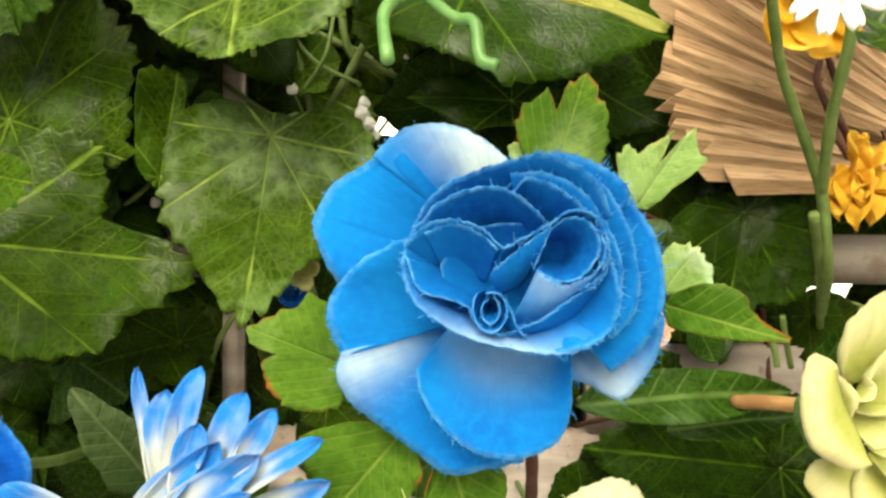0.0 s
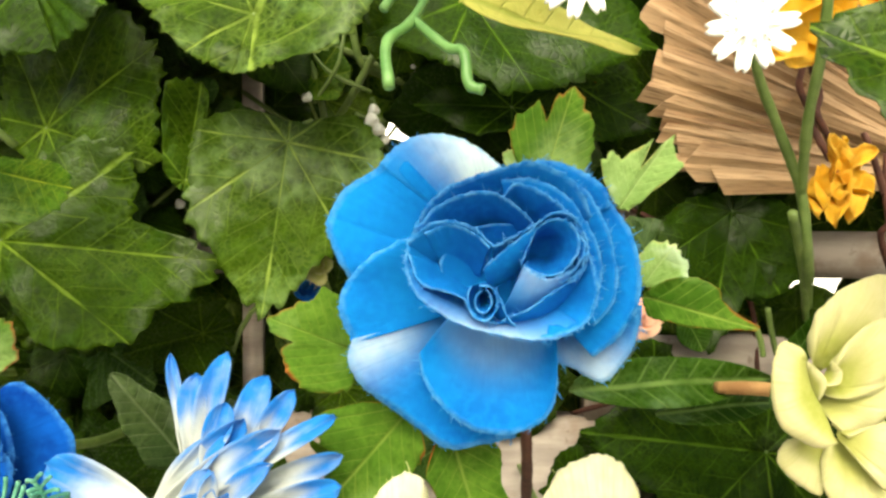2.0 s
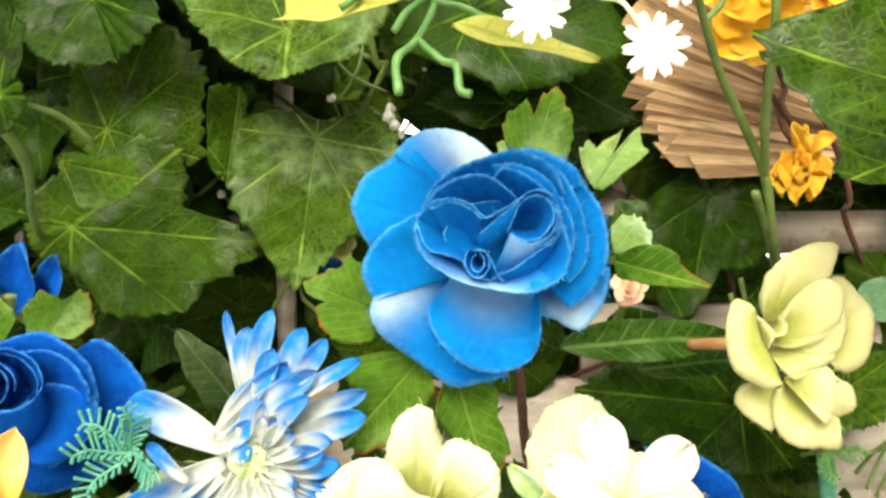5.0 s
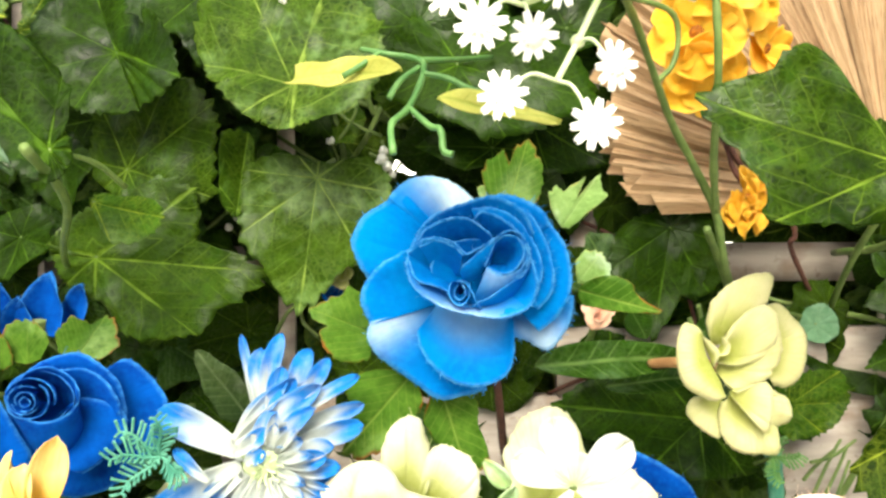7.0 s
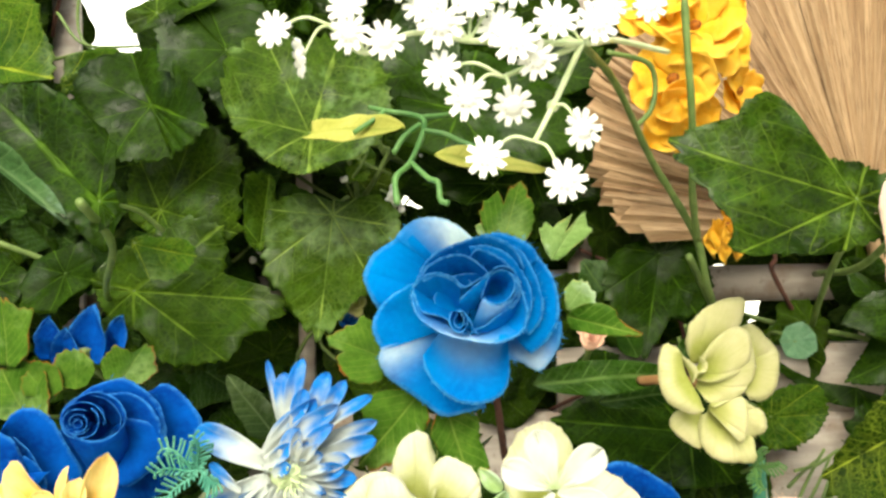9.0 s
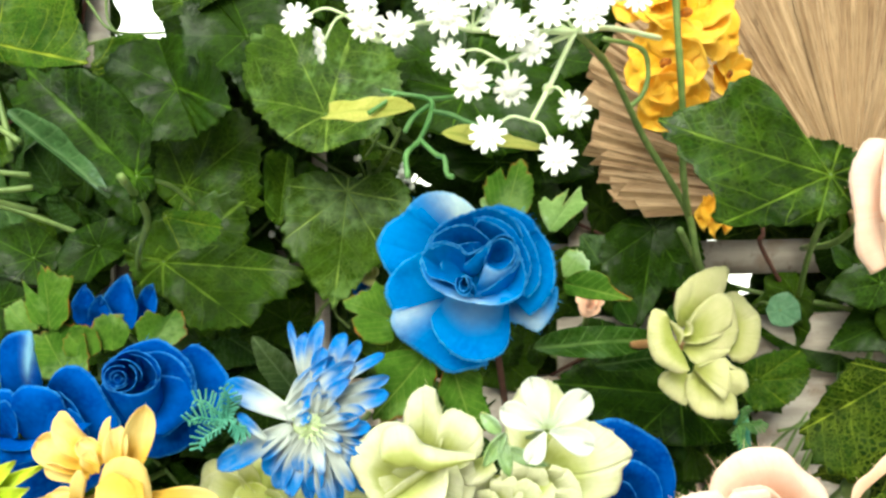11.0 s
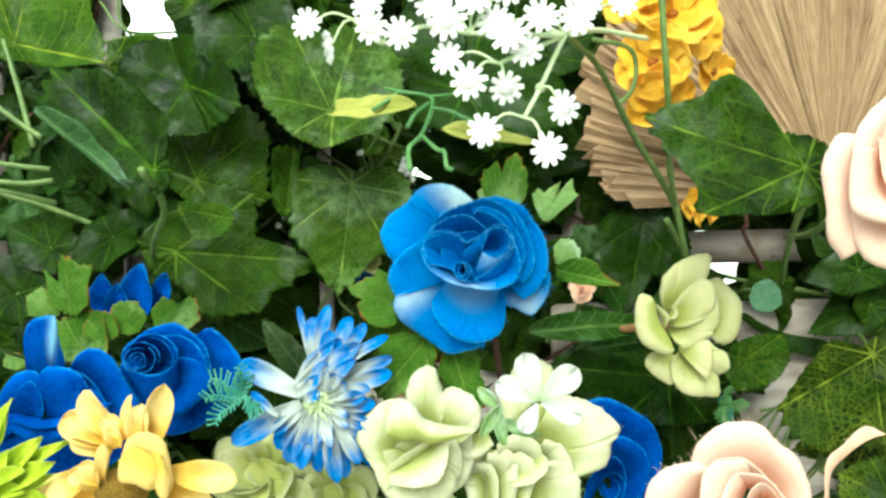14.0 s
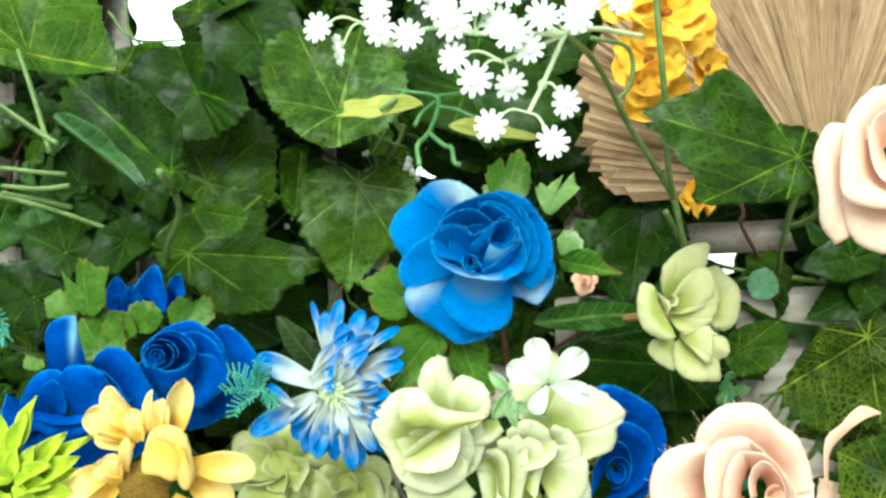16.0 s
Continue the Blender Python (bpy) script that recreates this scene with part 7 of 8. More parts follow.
def pleat(a0, a1, r0, r1, lift, sway, bow, slant=0.0):
    """One folded strip of the fan: a ridge along its ray with two sloping sides."""
    ts = (0, 0.3, 0.5, 0.7, 1)
    rows = []
    for q in np.linspace(0, 1, 12):
        r = r0 + (r1 - r0) * q
        w = 0.3 + 0.7 * q
        row = []
        for t, h in zip(ts, (-0.3, 0.35, 1.0, 0.35, -0.3)):
            a = a0 + (a1 - a0) * t + sway * q * q
            row.append((math.cos(a) * r * (1 - 0.012 * abs(t - 0.5) * q + slant * (t - 0.5) * q ** 6), -lift * w * h - 0.02 * q + bow * math.sin(math.pi * q), math.sin(a) * r))
        rows.append(row)
    P = np.array(rows)[:, ::-1]
    across = np.broadcast_to(np.linspace(0, 0.006, 5) + RNG.random(), P.shape[:2])
    along = np.broadcast_to(np.linspace(r0, r1, 12)[:, None], P.shape[:2])
    return chunk(P, np.stack([across, along], 2), 0.0005)


PLEATS = 62
for i in range(PLEATS):
    a0 = radians(182 - 124 * (i + 0.3 * RNG.random()) / PLEATS)
    a1 = radians(182 - 124 * (i + 2.0 + 0.9 * RNG.random()) / PLEATS)
    deg = math.degrees(a0)
    reach = 0.132 + 0.030 * min(1, (182 - deg) / 14) + 0.002 * math.sin(i * 1.9) + 0.0014 * RNG.normal() + (0.012 if deg < 158 else 0)
    reach = 0.20 if deg < 140 else 0.104 if 160.2 < deg < 163.6 else reach
    part("pleat", pleat(a1, a0, 0.012, reach, 0.0014 + 0.0018 * RNG.random(), RNG.normal() * 0.006, 0.0020 * RNG.normal(), RNG.normal() * 0.05), PALM, fan).data.polygons.foreach_set("use_smooth", [False] * 134)
part("stalk", tube([(0, 0, 0.0), (0.012, 0.012, -0.03), (0.02, 0.02, -0.08)], 0.004, 0.004), PALM, fan)

# ---- ivy and vine leaves ----


def vine(name, label, stems, category="ivy"):
    m = Matrix.Translation(stems[0][0])
    ob = thing(name, m, label, category)
    for pts in stems:
        part("stem", tube([inside(m, q) for q in pts], 0.0018, 0.0014, n=8, knots=0.15), STEM, ob)
    return ob, m


def leaf(v, c, tip, mat=IVY, aspect=0.8, facing=(0, -1, 0.15), cup=0.0, fold=0.1, petiole=None, label="", **kw):
    ob, m = v
    ch = lobed_leaf(inside(m, c), inside(m, tip), aspect, facing, cup, fold, **kw)
    lf = part("leaf", ch, mat, ob, label)
    back = Vector(petiole) if petiole else Vector(c) + (Vector(c) - Vector(tip)) * 0.35 + Vector((0, 0.03, 0))
    part("leaf_stalk", tube([inside(m, c), inside(m, (Vector(c) + back) / 2 + Vector((0, 0.004, 0.003))), inside(m, back)], 0.0009, 0.0012, sides=6, n=5), STEM, lf)
    return lf


def ivy_leaf(v, c, tip, mat, facing, nodes, fold=0.06, ripple=0.03, label=""):
    """A large ivy leaf with its own lobes, on a stalk that runs back into the vine."""
    ob, m = v
    lf = part("leaf", star_sheet(inside(m, c), inside(m, tip), facing, nodes, fold, 0.0, ripple), mat, ob, label)
    back = Vector(c) + (Vector(c) - Vector(tip)) * 0.2 + Vector((0, 0.035, 0))
    part("leaf_stalk", tube([inside(m, c), inside(m, (Vector(c) + back) / 2 + Vector((0, 0.004, 0.003))), inside(m, back)], 0.0009, 0.0012, sides=6, n=5), STEM, lf)
    return lf


def long_leaf(v, base, tip, width, mat=BLADE, shape="oval", facing=(0, -1, 0.2), cup=0.15, bend=0.0, label="", teeth=0, twist=0.0):
    ob, m = v
    return part("leaf", blade(inside(m, base), inside(m, tip), width, facing, shape, cup, bend, teeth, nu=11, nv=40, twist=twist), mat, ob, label)


left = vine("ivy_vine", "green cloth ivy vine with large sheen-painted leaves on the trellis", (
    ((-0.2086, 0.3150, 1.3746), (-0.1423, 0.3100, 1.3501), (-0.0890, 0.3100, 1.3241), (-0.0562, 0.3160, 1.3027)), ((-0.2951, 0.2500, 1.3446), (-0.2493, 0.2700, 1.3264), (-0.1848, 0.3000, 1.2911), (-0.1571, 0.3180, 1.2542)),
    ((-0.1288, 0.1300, 1.3389), (-0.1379, 0.1700, 1.3233), (-0.1788, 0.2400, 1.3001), (-0.2057, 0.3180, 1.2709))))
ivy_leaf(left, (-0.0618, 0.258, 1.3392), (-0.0677, 0.2442, 1.2731), IVYPALE, (0.1, -1, 0.2), ((-145, 0.15), (-121, 0.39), (-95, 0.54), (-55, 0.65), (-36, 0.70), (-22, 0.70), (-13, 0.82), (-7, 0.89), (0, 1.00), (10, 0.87), (24, 0.72), (41, 0.70), (62, 0.56), (95, 0.50), (120, 0.34), (165, 0.13)), ripple=0.02)
ivy_leaf(left, (-0.1689, 0.25, 1.3009), (-0.0844, 0.2559, 1.2937), IVY, (0.1, -1, 0.35), ((-171, 0.27), (-133, 0.25), (-74, 0.37), (-64, 0.55), (-43, 0.68), (-14, 0.58), (-6, 0.80), (0, 1.00), (10, 0.89), (20, 0.78), (32, 0.79), (59, 0.53), (73, 0.26), (128, 0.22)))
ivy_leaf(left, (-0.1432, 0.2, 1.3249), (-0.1126, 0.1973, 1.318), IVYBRIGHT, (0, -1, 0.4), ((-127, 0.10), (-19, 0.70), (-9, 0.95), (9, 1.05), (33, 0.88), (47, 0.65), (53, 0.30)), ripple=0.02)
ivy_leaf(left, (-0.1325, 0.15, 1.3405), (-0.1873, 0.1577, 1.3937), IVYDARK, (0.2, -1, 0.35), ((-146, 0.19), (-101, 0.16), (-64, 0.22), (-27, 0.43), (-20, 0.63), (-16, 0.84), (0, 1.00), (6, 0.86), (18, 0.72), (33, 0.51), (55, 0.32), (78, 0.11), (163, 0.13)), fold=0.12)
ivy_leaf(left, (-0.2509, 0.225, 1.4244), (-0.1982, 0.2276, 1.4113), IVYBRIGHT, (0.1, -1, 0.2), ((-153, 1.03), (-123, 1.14), (-94, 1.14), (-64, 1.06), (-36, 0.89), (-13, 0.94), (0, 1.00), (17, 0.60), (54, 0.20), (143, 0.32), (175, 0.76)))
ivy_leaf(left, (-0.1634, 0.272, 1.3461), (-0.1189, 0.2727, 1.3802), IVY, (-0.1, -1, 0.15), ((-149, 0.36), (-85, 0.66), (-54, 0.92), (-28, 1.03), (0, 1.00), (26, 0.88), (56, 0.91), (67, 0.71), (71, 0.38), (128, 0.29)))
ivy_leaf(left, (-0.1046, 0.266, 1.3247), (-0.1001, 0.2717, 1.3637), IVY, (0.4, -1, 0.1), ((-176, 0.11), (-84, 0.18), (-34, 0.51), (-20, 0.96), (-12, 1.01), (0, 1.00), (6, 0.94), (10, 0.58), (18, 0.22)), fold=0.2)
ivy_leaf(left, (-0.0653, 0.226, 1.3785), (-0.0538, 0.2478, 1.4344), IVYPALE, (-0.05, -1, 0.4), ((-159, 0.38), (-134, 0.42), (-102, 0.56), (-80, 0.81), (-57, 1.04), (-36, 1.09), (-17, 0.91), (0, 1.00), (38, 0.82), (76, 0.67), (112, 0.54), (128, 0.41), (166, 0.41)), fold=0.05)
ivy_leaf(left, (-0.1635, 0.262, 1.4035), (-0.184, 0.2769, 1.4396), IVYDARK, (-0.2, -1, 0.3), ((-140, 0.85), (-84, 0.85), (-34, 1.12), (0, 1.00), (36, 0.70), (114, 0.79), (147, 1.16), (173, 0.91)), fold=0.35)
ivy_leaf(left, (-0.1221, 0.268, 1.4345), (-0.097, 0.2652, 1.4086), IVYDARK, (0.2, -1, 0.3), ((-160, 1.32), (-120, 1.18), (-65, 0.79), (0, 1.00), (33, 1.39), (61, 0.80), (106, 1.02), (153, 1.13)))
ivy_leaf(left, (-0.0866, 0.335, 1.3653), (-0.0619, 0.335, 1.3651), IVYDARK, (0, -1, 0.1), ((-179, 0.53), (-125, 0.73), (-78, 0.79), (-28, 0.99), (3, 1.00), (41, 0.88), (105, 0.61)))
ivy_leaf(left, (-0.0600, 0.302, 1.3721), (-0.0440, 0.3028, 1.3755), IVYBRIGHT, (0, -1, 0.2), ((-146, 0.90), (-89, 0.82), (-46, 1.03), (0, 1.02), (59, 0.88), (135, 0.64)))
ivy_leaf(left, (-0.2287, 0.29, 1.4267), (-0.1838, 0.2926, 1.4399), IVYBRIGHT, (0, -1, 0.2), ((-86, 0.33), (-30, 0.57), (0, 1.00), (16, 1.00), (28, 0.77), (49, 0.40), (126, 0.15)))
long_leaf(left, (-0.1826, 0.138, 1.3692), (-0.1404, 0.142, 1.3314), 0.0100, LEAFBACK, "oval", (0.5, -1, 0.5), 0.7, label="pale silvery underside of a curled leaf edge", teeth=24, twist=0.3)
leaf(left, (-0.1755, 0.2850, 1.3767), (-0.1476, 0.2800, 1.4186), IVYDARK, 0.7, (0.3, -1, 0.1), fold=0.3)
leaf(left, (-0.1319, 0.2850, 1.4410), (-0.1515, 0.2800, 1.4768), IVYDARK, 0.9, (0, -1, 0.3))
leaf(left, (-0.2000, 0.2850, 1.4279), (-0.2253, 0.2800, 1.4212), IVYBRIGHT, 0.5, (0, -1, 0.2), lobes=((0, 1.0), (60, 0.6), (120, 0.3)))
leaf(left, (-0.1627, 0.2700, 1.4579), (-0.1223, 0.2700, 1.4647), IVY, 0.4, (0, -1, 0.5))
leaf(left, (-0.2615, 0.2700, 1.3049), (-0.2917, 0.2700, 1.3202), IVYDARK, 0.8, (0, -1, 0.4))
leaf(left, (-0.2785, 0.2600, 1.2767), (-0.3120, 0.2600, 1.2954), IVYDARK, 0.8, (0, -1, 0.3))
leaf(left, (-0.2195, 0.2700, 1.3111), (-0.2543, 0.2700, 1.2901), IVYDARK, 0.6, (0, -1, 0.4))
long_leaf(left, (-0.0755, 0.1900, 1.2378), (-0.0918, 0.1780, 1.2660), 0.0166, SAGE, "broad", (0.3, -1, 0.1), teeth=30, label="grey-green felt leaf")
for pts in (((-0.2244, 0.2000, 1.3606), (-0.2363, 0.2050, 1.3959), (-0.2472, 0.2100, 1.4226)), ((-0.2194, 0.2000, 1.3651), (-0.2336, 0.2000, 1.3748), (-0.2526, 0.2000, 1.3894)), ((-0.2215, 0.2100, 1.3491), (-0.2346, 0.2050, 1.3507), (-0.2539, 0.2000, 1.3539)), ((-0.2200, 0.2100, 1.3428), (-0.2349, 0.2050, 1.3413), (-0.2543, 0.2000, 1.3437)), ((-0.2251, 0.2200, 1.3307), (-0.2386, 0.2100, 1.3354), (-0.2544, 0.2000, 1.3400))):
    part("stem", tube([inside(left[1], q) for q in pts], 0.0017, 0.0013, n=8), STEM, left[0])

top = vine("ivy_vine", "dark green cloth ivy vine above the blue rose", (
    ((-0.0445, 0.3000, 1.4138), (-0.0421, 0.3000, 1.3863), (-0.0356, 0.3050, 1.3760), (-0.0077, 0.3160, 1.3690)), ((-0.0746, 0.3000, 1.4045), (-0.0629, 0.3000, 1.3816), (-0.0578, 0.3100, 1.3555), (-0.0575, 0.3160, 1.3247)),
    ((-0.0555, 0.3100, 1.3889), (-0.0366, 0.3120, 1.3812), (-0.0172, 0.3120, 1.3717), (0.0070, 0.3180, 1.3719)), ((-0.0339, 0.3000, 1.3818), (-0.0450, 0.3050, 1.3642), (-0.0568, 0.3180, 1.3519))))
leaf(top, (0.0079, 0.2620, 1.3947), (0.0784, 0.2580, 1.3732), IVYDARK, 0.7, (0.1, -1, 0.3))
leaf(top, (0.0248, 0.2780, 1.3555), (-0.0148, 0.2750, 1.3578), IVYDARK, 0.5, (0, -1, 0.4))
leaf(top, (0.0460, 0.2850, 1.3699), (0.0858, 0.2850, 1.3462), IVYDARK, 0.7, (0, -1, 0.2))
leaf(top, (-0.0204, 0.2900, 1.3839), (-0.0340, 0.2900, 1.4059), IVY, 0.8, (0, -1, 0.2))
leaf(top, (-0.0131, 0.2700, 1.4175), (-0.0191, 0.2700, 1.4594), IVYDARK, 0.8, (0, -1, 0.2))
leaf(top, (0.0635, 0.2800, 1.4166), (0.0881, 0.2800, 1.4295), IVYDARK, 0.8, (0, -1, 0.2))
long_leaf(top, (-0.0513, 0.1700, 1.3689), (-0.0079, 0.1400, 1.3638), 0.0128, YELLOWLEAF, "round", (0, -1, 0.5), label="pale yellow leaf", teeth=20)
long_leaf(top, (0.0054, 0.1150, 1.3497), (0.0445, 0.1420, 1.3465), 0.0107, YELLOWLEAF, "oval", (0.1, -1, 0.7), label="pale yellow frayed leaf", teeth=40)
TD = [((-0.0240, 0.1600, 1.3761), (-0.0167, 0.1550, 1.3735), (-0.0026, 0.1500, 1.3695), (-0.0007, 0.1400, 1.3619), (-0.0040, 0.1250, 1.3488), (-0.0085, 0.1180, 1.3425), (-0.0074, 0.1120, 1.3331)),
      ((-0.0040, 0.1250, 1.3488), (0.0027, 0.1200, 1.3423), (0.0061, 0.1170, 1.3405), (0.0071, 0.1150, 1.3343), (0.0098, 0.1140, 1.3329)),
      ((-0.0006, 0.1400, 1.3627), (0.0076, 0.1400, 1.3608), (0.0135, 0.1400, 1.3578), (0.0211, 0.1400, 1.3549)),
      ((-0.0022, 0.1450, 1.3658), (-0.0079, 0.1400, 1.3604), (-0.0111, 0.1350, 1.3538)), ((-0.0026, 0.1500, 1.3695), (0.0085, 0.1700, 1.3743), (0.0243, 0.2600, 1.3977)), ((-0.0167, 0.1550, 1.3735), (-0.0215, 0.1500, 1.3686), (-0.0288, 0.1500, 1.3643))]
for pts in TD:
    part("tendril", tube([inside(top[1], q) for q in pts], 0.0010, 0.0011, n=7), TENDRIL, top[0], "soft green plastic tendril")

right = vine("ivy_vine", "green cloth ivy vine with net-veined leaves by the palm fan", (
    ((0.1811, 0.1900, 1.3291), (0.1928, 0.2500, 1.3011), (0.2079, 0.3100, 1.2640), (0.2060, 0.3170, 1.2187)), ((0.2796, 0.3000, 1.2493), (0.2305, 0.3050, 1.2640), (0.1908, 0.3120, 1.2716), (0.1635, 0.3170, 1.2793)),
    ((0.1844, 0.3000, 1.1273), (0.2129, 0.2900, 1.1879), (0.2407, 0.2900, 1.2369), (0.2746, 0.3160, 1.2991)), ((0.1214, 0.2400, 1.3128), (0.1391, 0.2700, 1.2885), (0.1623, 0.3160, 1.2559))))
ivy_leaf(right, (0.1684, 0.168, 1.3337), (0.0991, 0.1814, 1.3621), IVY, (-0.05, -1, 0.35), ((-134, 0.24), (-85, 0.34), (-48, 0.70), (-32, 0.65), (-15, 0.79), (0, 1.00), (15, 0.77), (35, 0.71), (42, 0.55), (46, 0.27), (116, 0.24), (169, 0.20)))
ivy_leaf(right, (0.1176, 0.288, 1.3141), (0.106, 0.2793, 1.256), IVYDARK, (0, -1, 0.15), ((-117, 0.33), (-91, 0.44), (-61, 0.59), (-39, 0.65), (-15, 0.61), (0, 1.00), (12, 0.91), (33, 0.71), (53, 0.61), (72, 0.50), (99, 0.30), (163, 0.15)))
ivy_leaf(right, (0.2125, 0.2, 1.242), (0.1686, 0.2047, 1.2145), GRAPE, (-0.2, -1, 0.15), ((-167, 0.56), (-126, 0.68), (-85, 0.77), (-61, 0.87), (-45, 0.87), (-32, 1.08), (-12, 1.11), (0, 1.00), (20, 0.62), (55, 0.38), (76, 0.11), (165, 0.35)))
ivy_leaf(right, (0.2095, 0.18, 1.1768), (0.1877, 0.1832, 1.1875), GRAPE, (0, -1, 0.3), ((-147, 1.12), (-91, 1.18), (-56, 1.17), (0, 1.00), (39, 0.79), (93, 0.95), (148, 1.10)))
ivy_leaf(right, (0.166, 0.26, 1.228), (0.1958, 0.2604, 1.2294), IVYBRIGHT, (0, -1, 0.3), ((-114, 0.35), (-51, 0.68), (-29, 1.01), (0, 1.00), (42, 0.68), (105, 0.57), (148, 0.39)))
ivy_leaf(right, (0.1833, 0.27, 1.2655), (0.1936, 0.2701, 1.266), TEALCLOTH, (0, -1, 0.2), ((-171, 0.78), (-114, 0.88), (-66, 1.11), (-25, 1.12), (25, 1.11), (74, 0.95), (128, 0.90)), label="small teal-green leaf")
leaf(right, (0.2247, 0.2300, 1.1935), (0.1814, 0.2250, 1.1858), GRAPE, 0.5, (0, -1, 0.5))
leaf(right, (0.2280, 0.3000, 1.2357), (0.1760, 0.3000, 1.2509), IVYDARK, 0.35, (0, -1, 0.6))
leaf(right, (0.2434, 0.2800, 1.2794), (0.2104, 0.2800, 1.2732), IVYDARK, 0.6, (0, -1, 0.4))
leaf(right, (0.2521, 0.2850, 1.2582), (0.2152, 0.2850, 1.2415), IVYDARK, 0.5, (0, -1, 0.4))
leaf(right, (0.2348, 0.2900, 1.2896), (0.2182, 0.2900, 1.3075), IVYDARK, 0.6, (0, -1, 0.4))
leaf(right, (0.1280, 0.2750, 1.2171), (0.0521, 0.2700, 1.2262), IVYDARK, 0.6, (0, -1, 0.4))
long_leaf(right, (0.0421, 0.2250, 1.2529), (0.1154, 0.2400, 1.2545), 0.0188, BLADE, "oval", (0, -1, 0.6), label="dark green pointed leaf")
long_leaf(right, (0.0762, 0.2450, 1.2398), (0.1221, 0.2500, 1.2440), 0.0140, BLADE, "oval", (0, -1, 0.7))
long_leaf(right, (0.0932, 0.2700, 1.2733), (0.1009, 0.2700, 1.2586), 0.0147, BLADE, "oval")
for pts in (((0.1247, 0.2800, 1.2680), (0.1271, 0.2800, 1.2615), (0.1283, 0.2800, 1.2550)), ((0.1277, 0.2750, 1.2752), (0.1318, 0.2800, 1.2637), (0.1360, 0.2850, 1.2541))):
    part("stem", tube([inside(right[1], q) for q in pts], 0.0012, 0.0012, n=7), STEM, right[0])
for pts in (((0.1831, 0.272, 1.181), (0.1942, 0.282, 1.1925), (0.2058, 0.292, 1.2028)),
            ((0.1871, 0.272, 1.1775), (0.1989, 0.282, 1.1889), (0.2092, 0.292, 1.1991)),
            ((0.1783, 0.272, 1.1881), (0.1893, 0.282, 1.1926), (0.2021, 0.292, 1.1971)),
            ((0.1898, 0.272, 1.167), (0.2003, 0.282, 1.18), (0.2104, 0.292, 1.1918)),
            ((0.1819, 0.272, 1.1967), (0.1974, 0.282, 1.1971), (0.2135, 0.292, 1.2026))):
    part("stem", tube([inside(right[1], q) for q in pts], 0.0010, 0.0008, n=7), STEM, right[0])

TS = Matrix.Translation((0.1547, 0.25, 1.2072))
teal_stem = thing("flower_stem", TS, "thick teal plastic stem below the yellow-green bloom", "stem")
part("stem", tube([inside(TS, q) for q in ((0.1547, 0.25, 1.2072), (0.1566, 0.252, 1.1937), (0.1616, 0.262, 1.169), (0.1782, 0.3, 1.1306))], 0.0036, 0.0034, sides=12, n=8, knots=0.08), TEAL, teal_stem)
part("stem_joint", tube([(0, 0, -0.001), (0, 0.0002, 0.0015), (0, 0, 0.003)], 0.0043, 0.0030, sides=12, n=5), TEAL, teal_stem)

# ---- dense foliage against the trellis, shade put into its dark greens ----
BM = Matrix.Translation((0.0, 0.317, 1.3))
thicket = thing("ivy_thicket", BM, "dense cloth ivy leaves in shade-dark and sunlit-pale greens pressed against the trellis", "ivy")
FILL = []
for i, mat in enumerate((IVYDARK, IVYDARK, IVY, IVYDARK, IVY, BLADE, IVYBRIGHT, IVYPALE)):
    ch = lobed_leaf((0, 0, 0), (0, 1.0, 0), 0.7 + 0.06 * i, (0, 0, 1), 0.1 * (i % 3 - 1), 0.12 * (i % 2), nr=5, nt=60, teeth=20, thick=0.008, ripple=0.06, lobes=((0, 1.0), (62, 0.8), (122, 0.55)) if i != 5 else ((0, 1.0), (60, 0.35), (120, 0.3)))
    FILL.append((ch, mesh_of("leaf", ch, mat), mat))
# back layer: paler leaf colours stand in for sunlight on foliage behind
FILL_BACK, FILL = FILL[6:], FILL[:6]
REST = {}
HOLES = (((-0.0370, 0.3100, 1.3540), 0.007), ((-0.0270, 0.3100, 1.3640), 0.007), ((-0.2131, 0.3100, 1.4743), 0.034), ((-0.2076, 0.3100, 1.4303), 0.002), ((0.1762, 0.3100, 1.2886), 0.012))
GAPS = HOLES + (((0.1664, 0.3000, 1.3017), 0.012), ((0.2013, 0.3000, 1.3009), 0.014), ((-0.0871, 0.3000, 1.2509), 0.010), ((0.1197, 0.3000, 1.2534), 0.015), ((0.1297, 0.3000, 1.2207), 0.02), ((0.1293, 0.3000, 1.2187), 0.011), ((0.1960, 0.3000, 1.1891), 0.012),
                ((0.2140, 0.3000, 1.2287), 0.009), ((-0.0932, 0.3000, 1.3652), 0.004), ((-0.0443, 0.3000, 1.3725), 0.012), ((-0.0535, 0.3000, 1.3540), 0.004), ((0.0313, 0.3000, 1.2002), 0.014), ((-0.1119, 0.3000, 1.2976), 0.005), ((0.0772, 0.3000, 1.3112), 0.005))
frng = random.Random(5)
placed = singles = 0
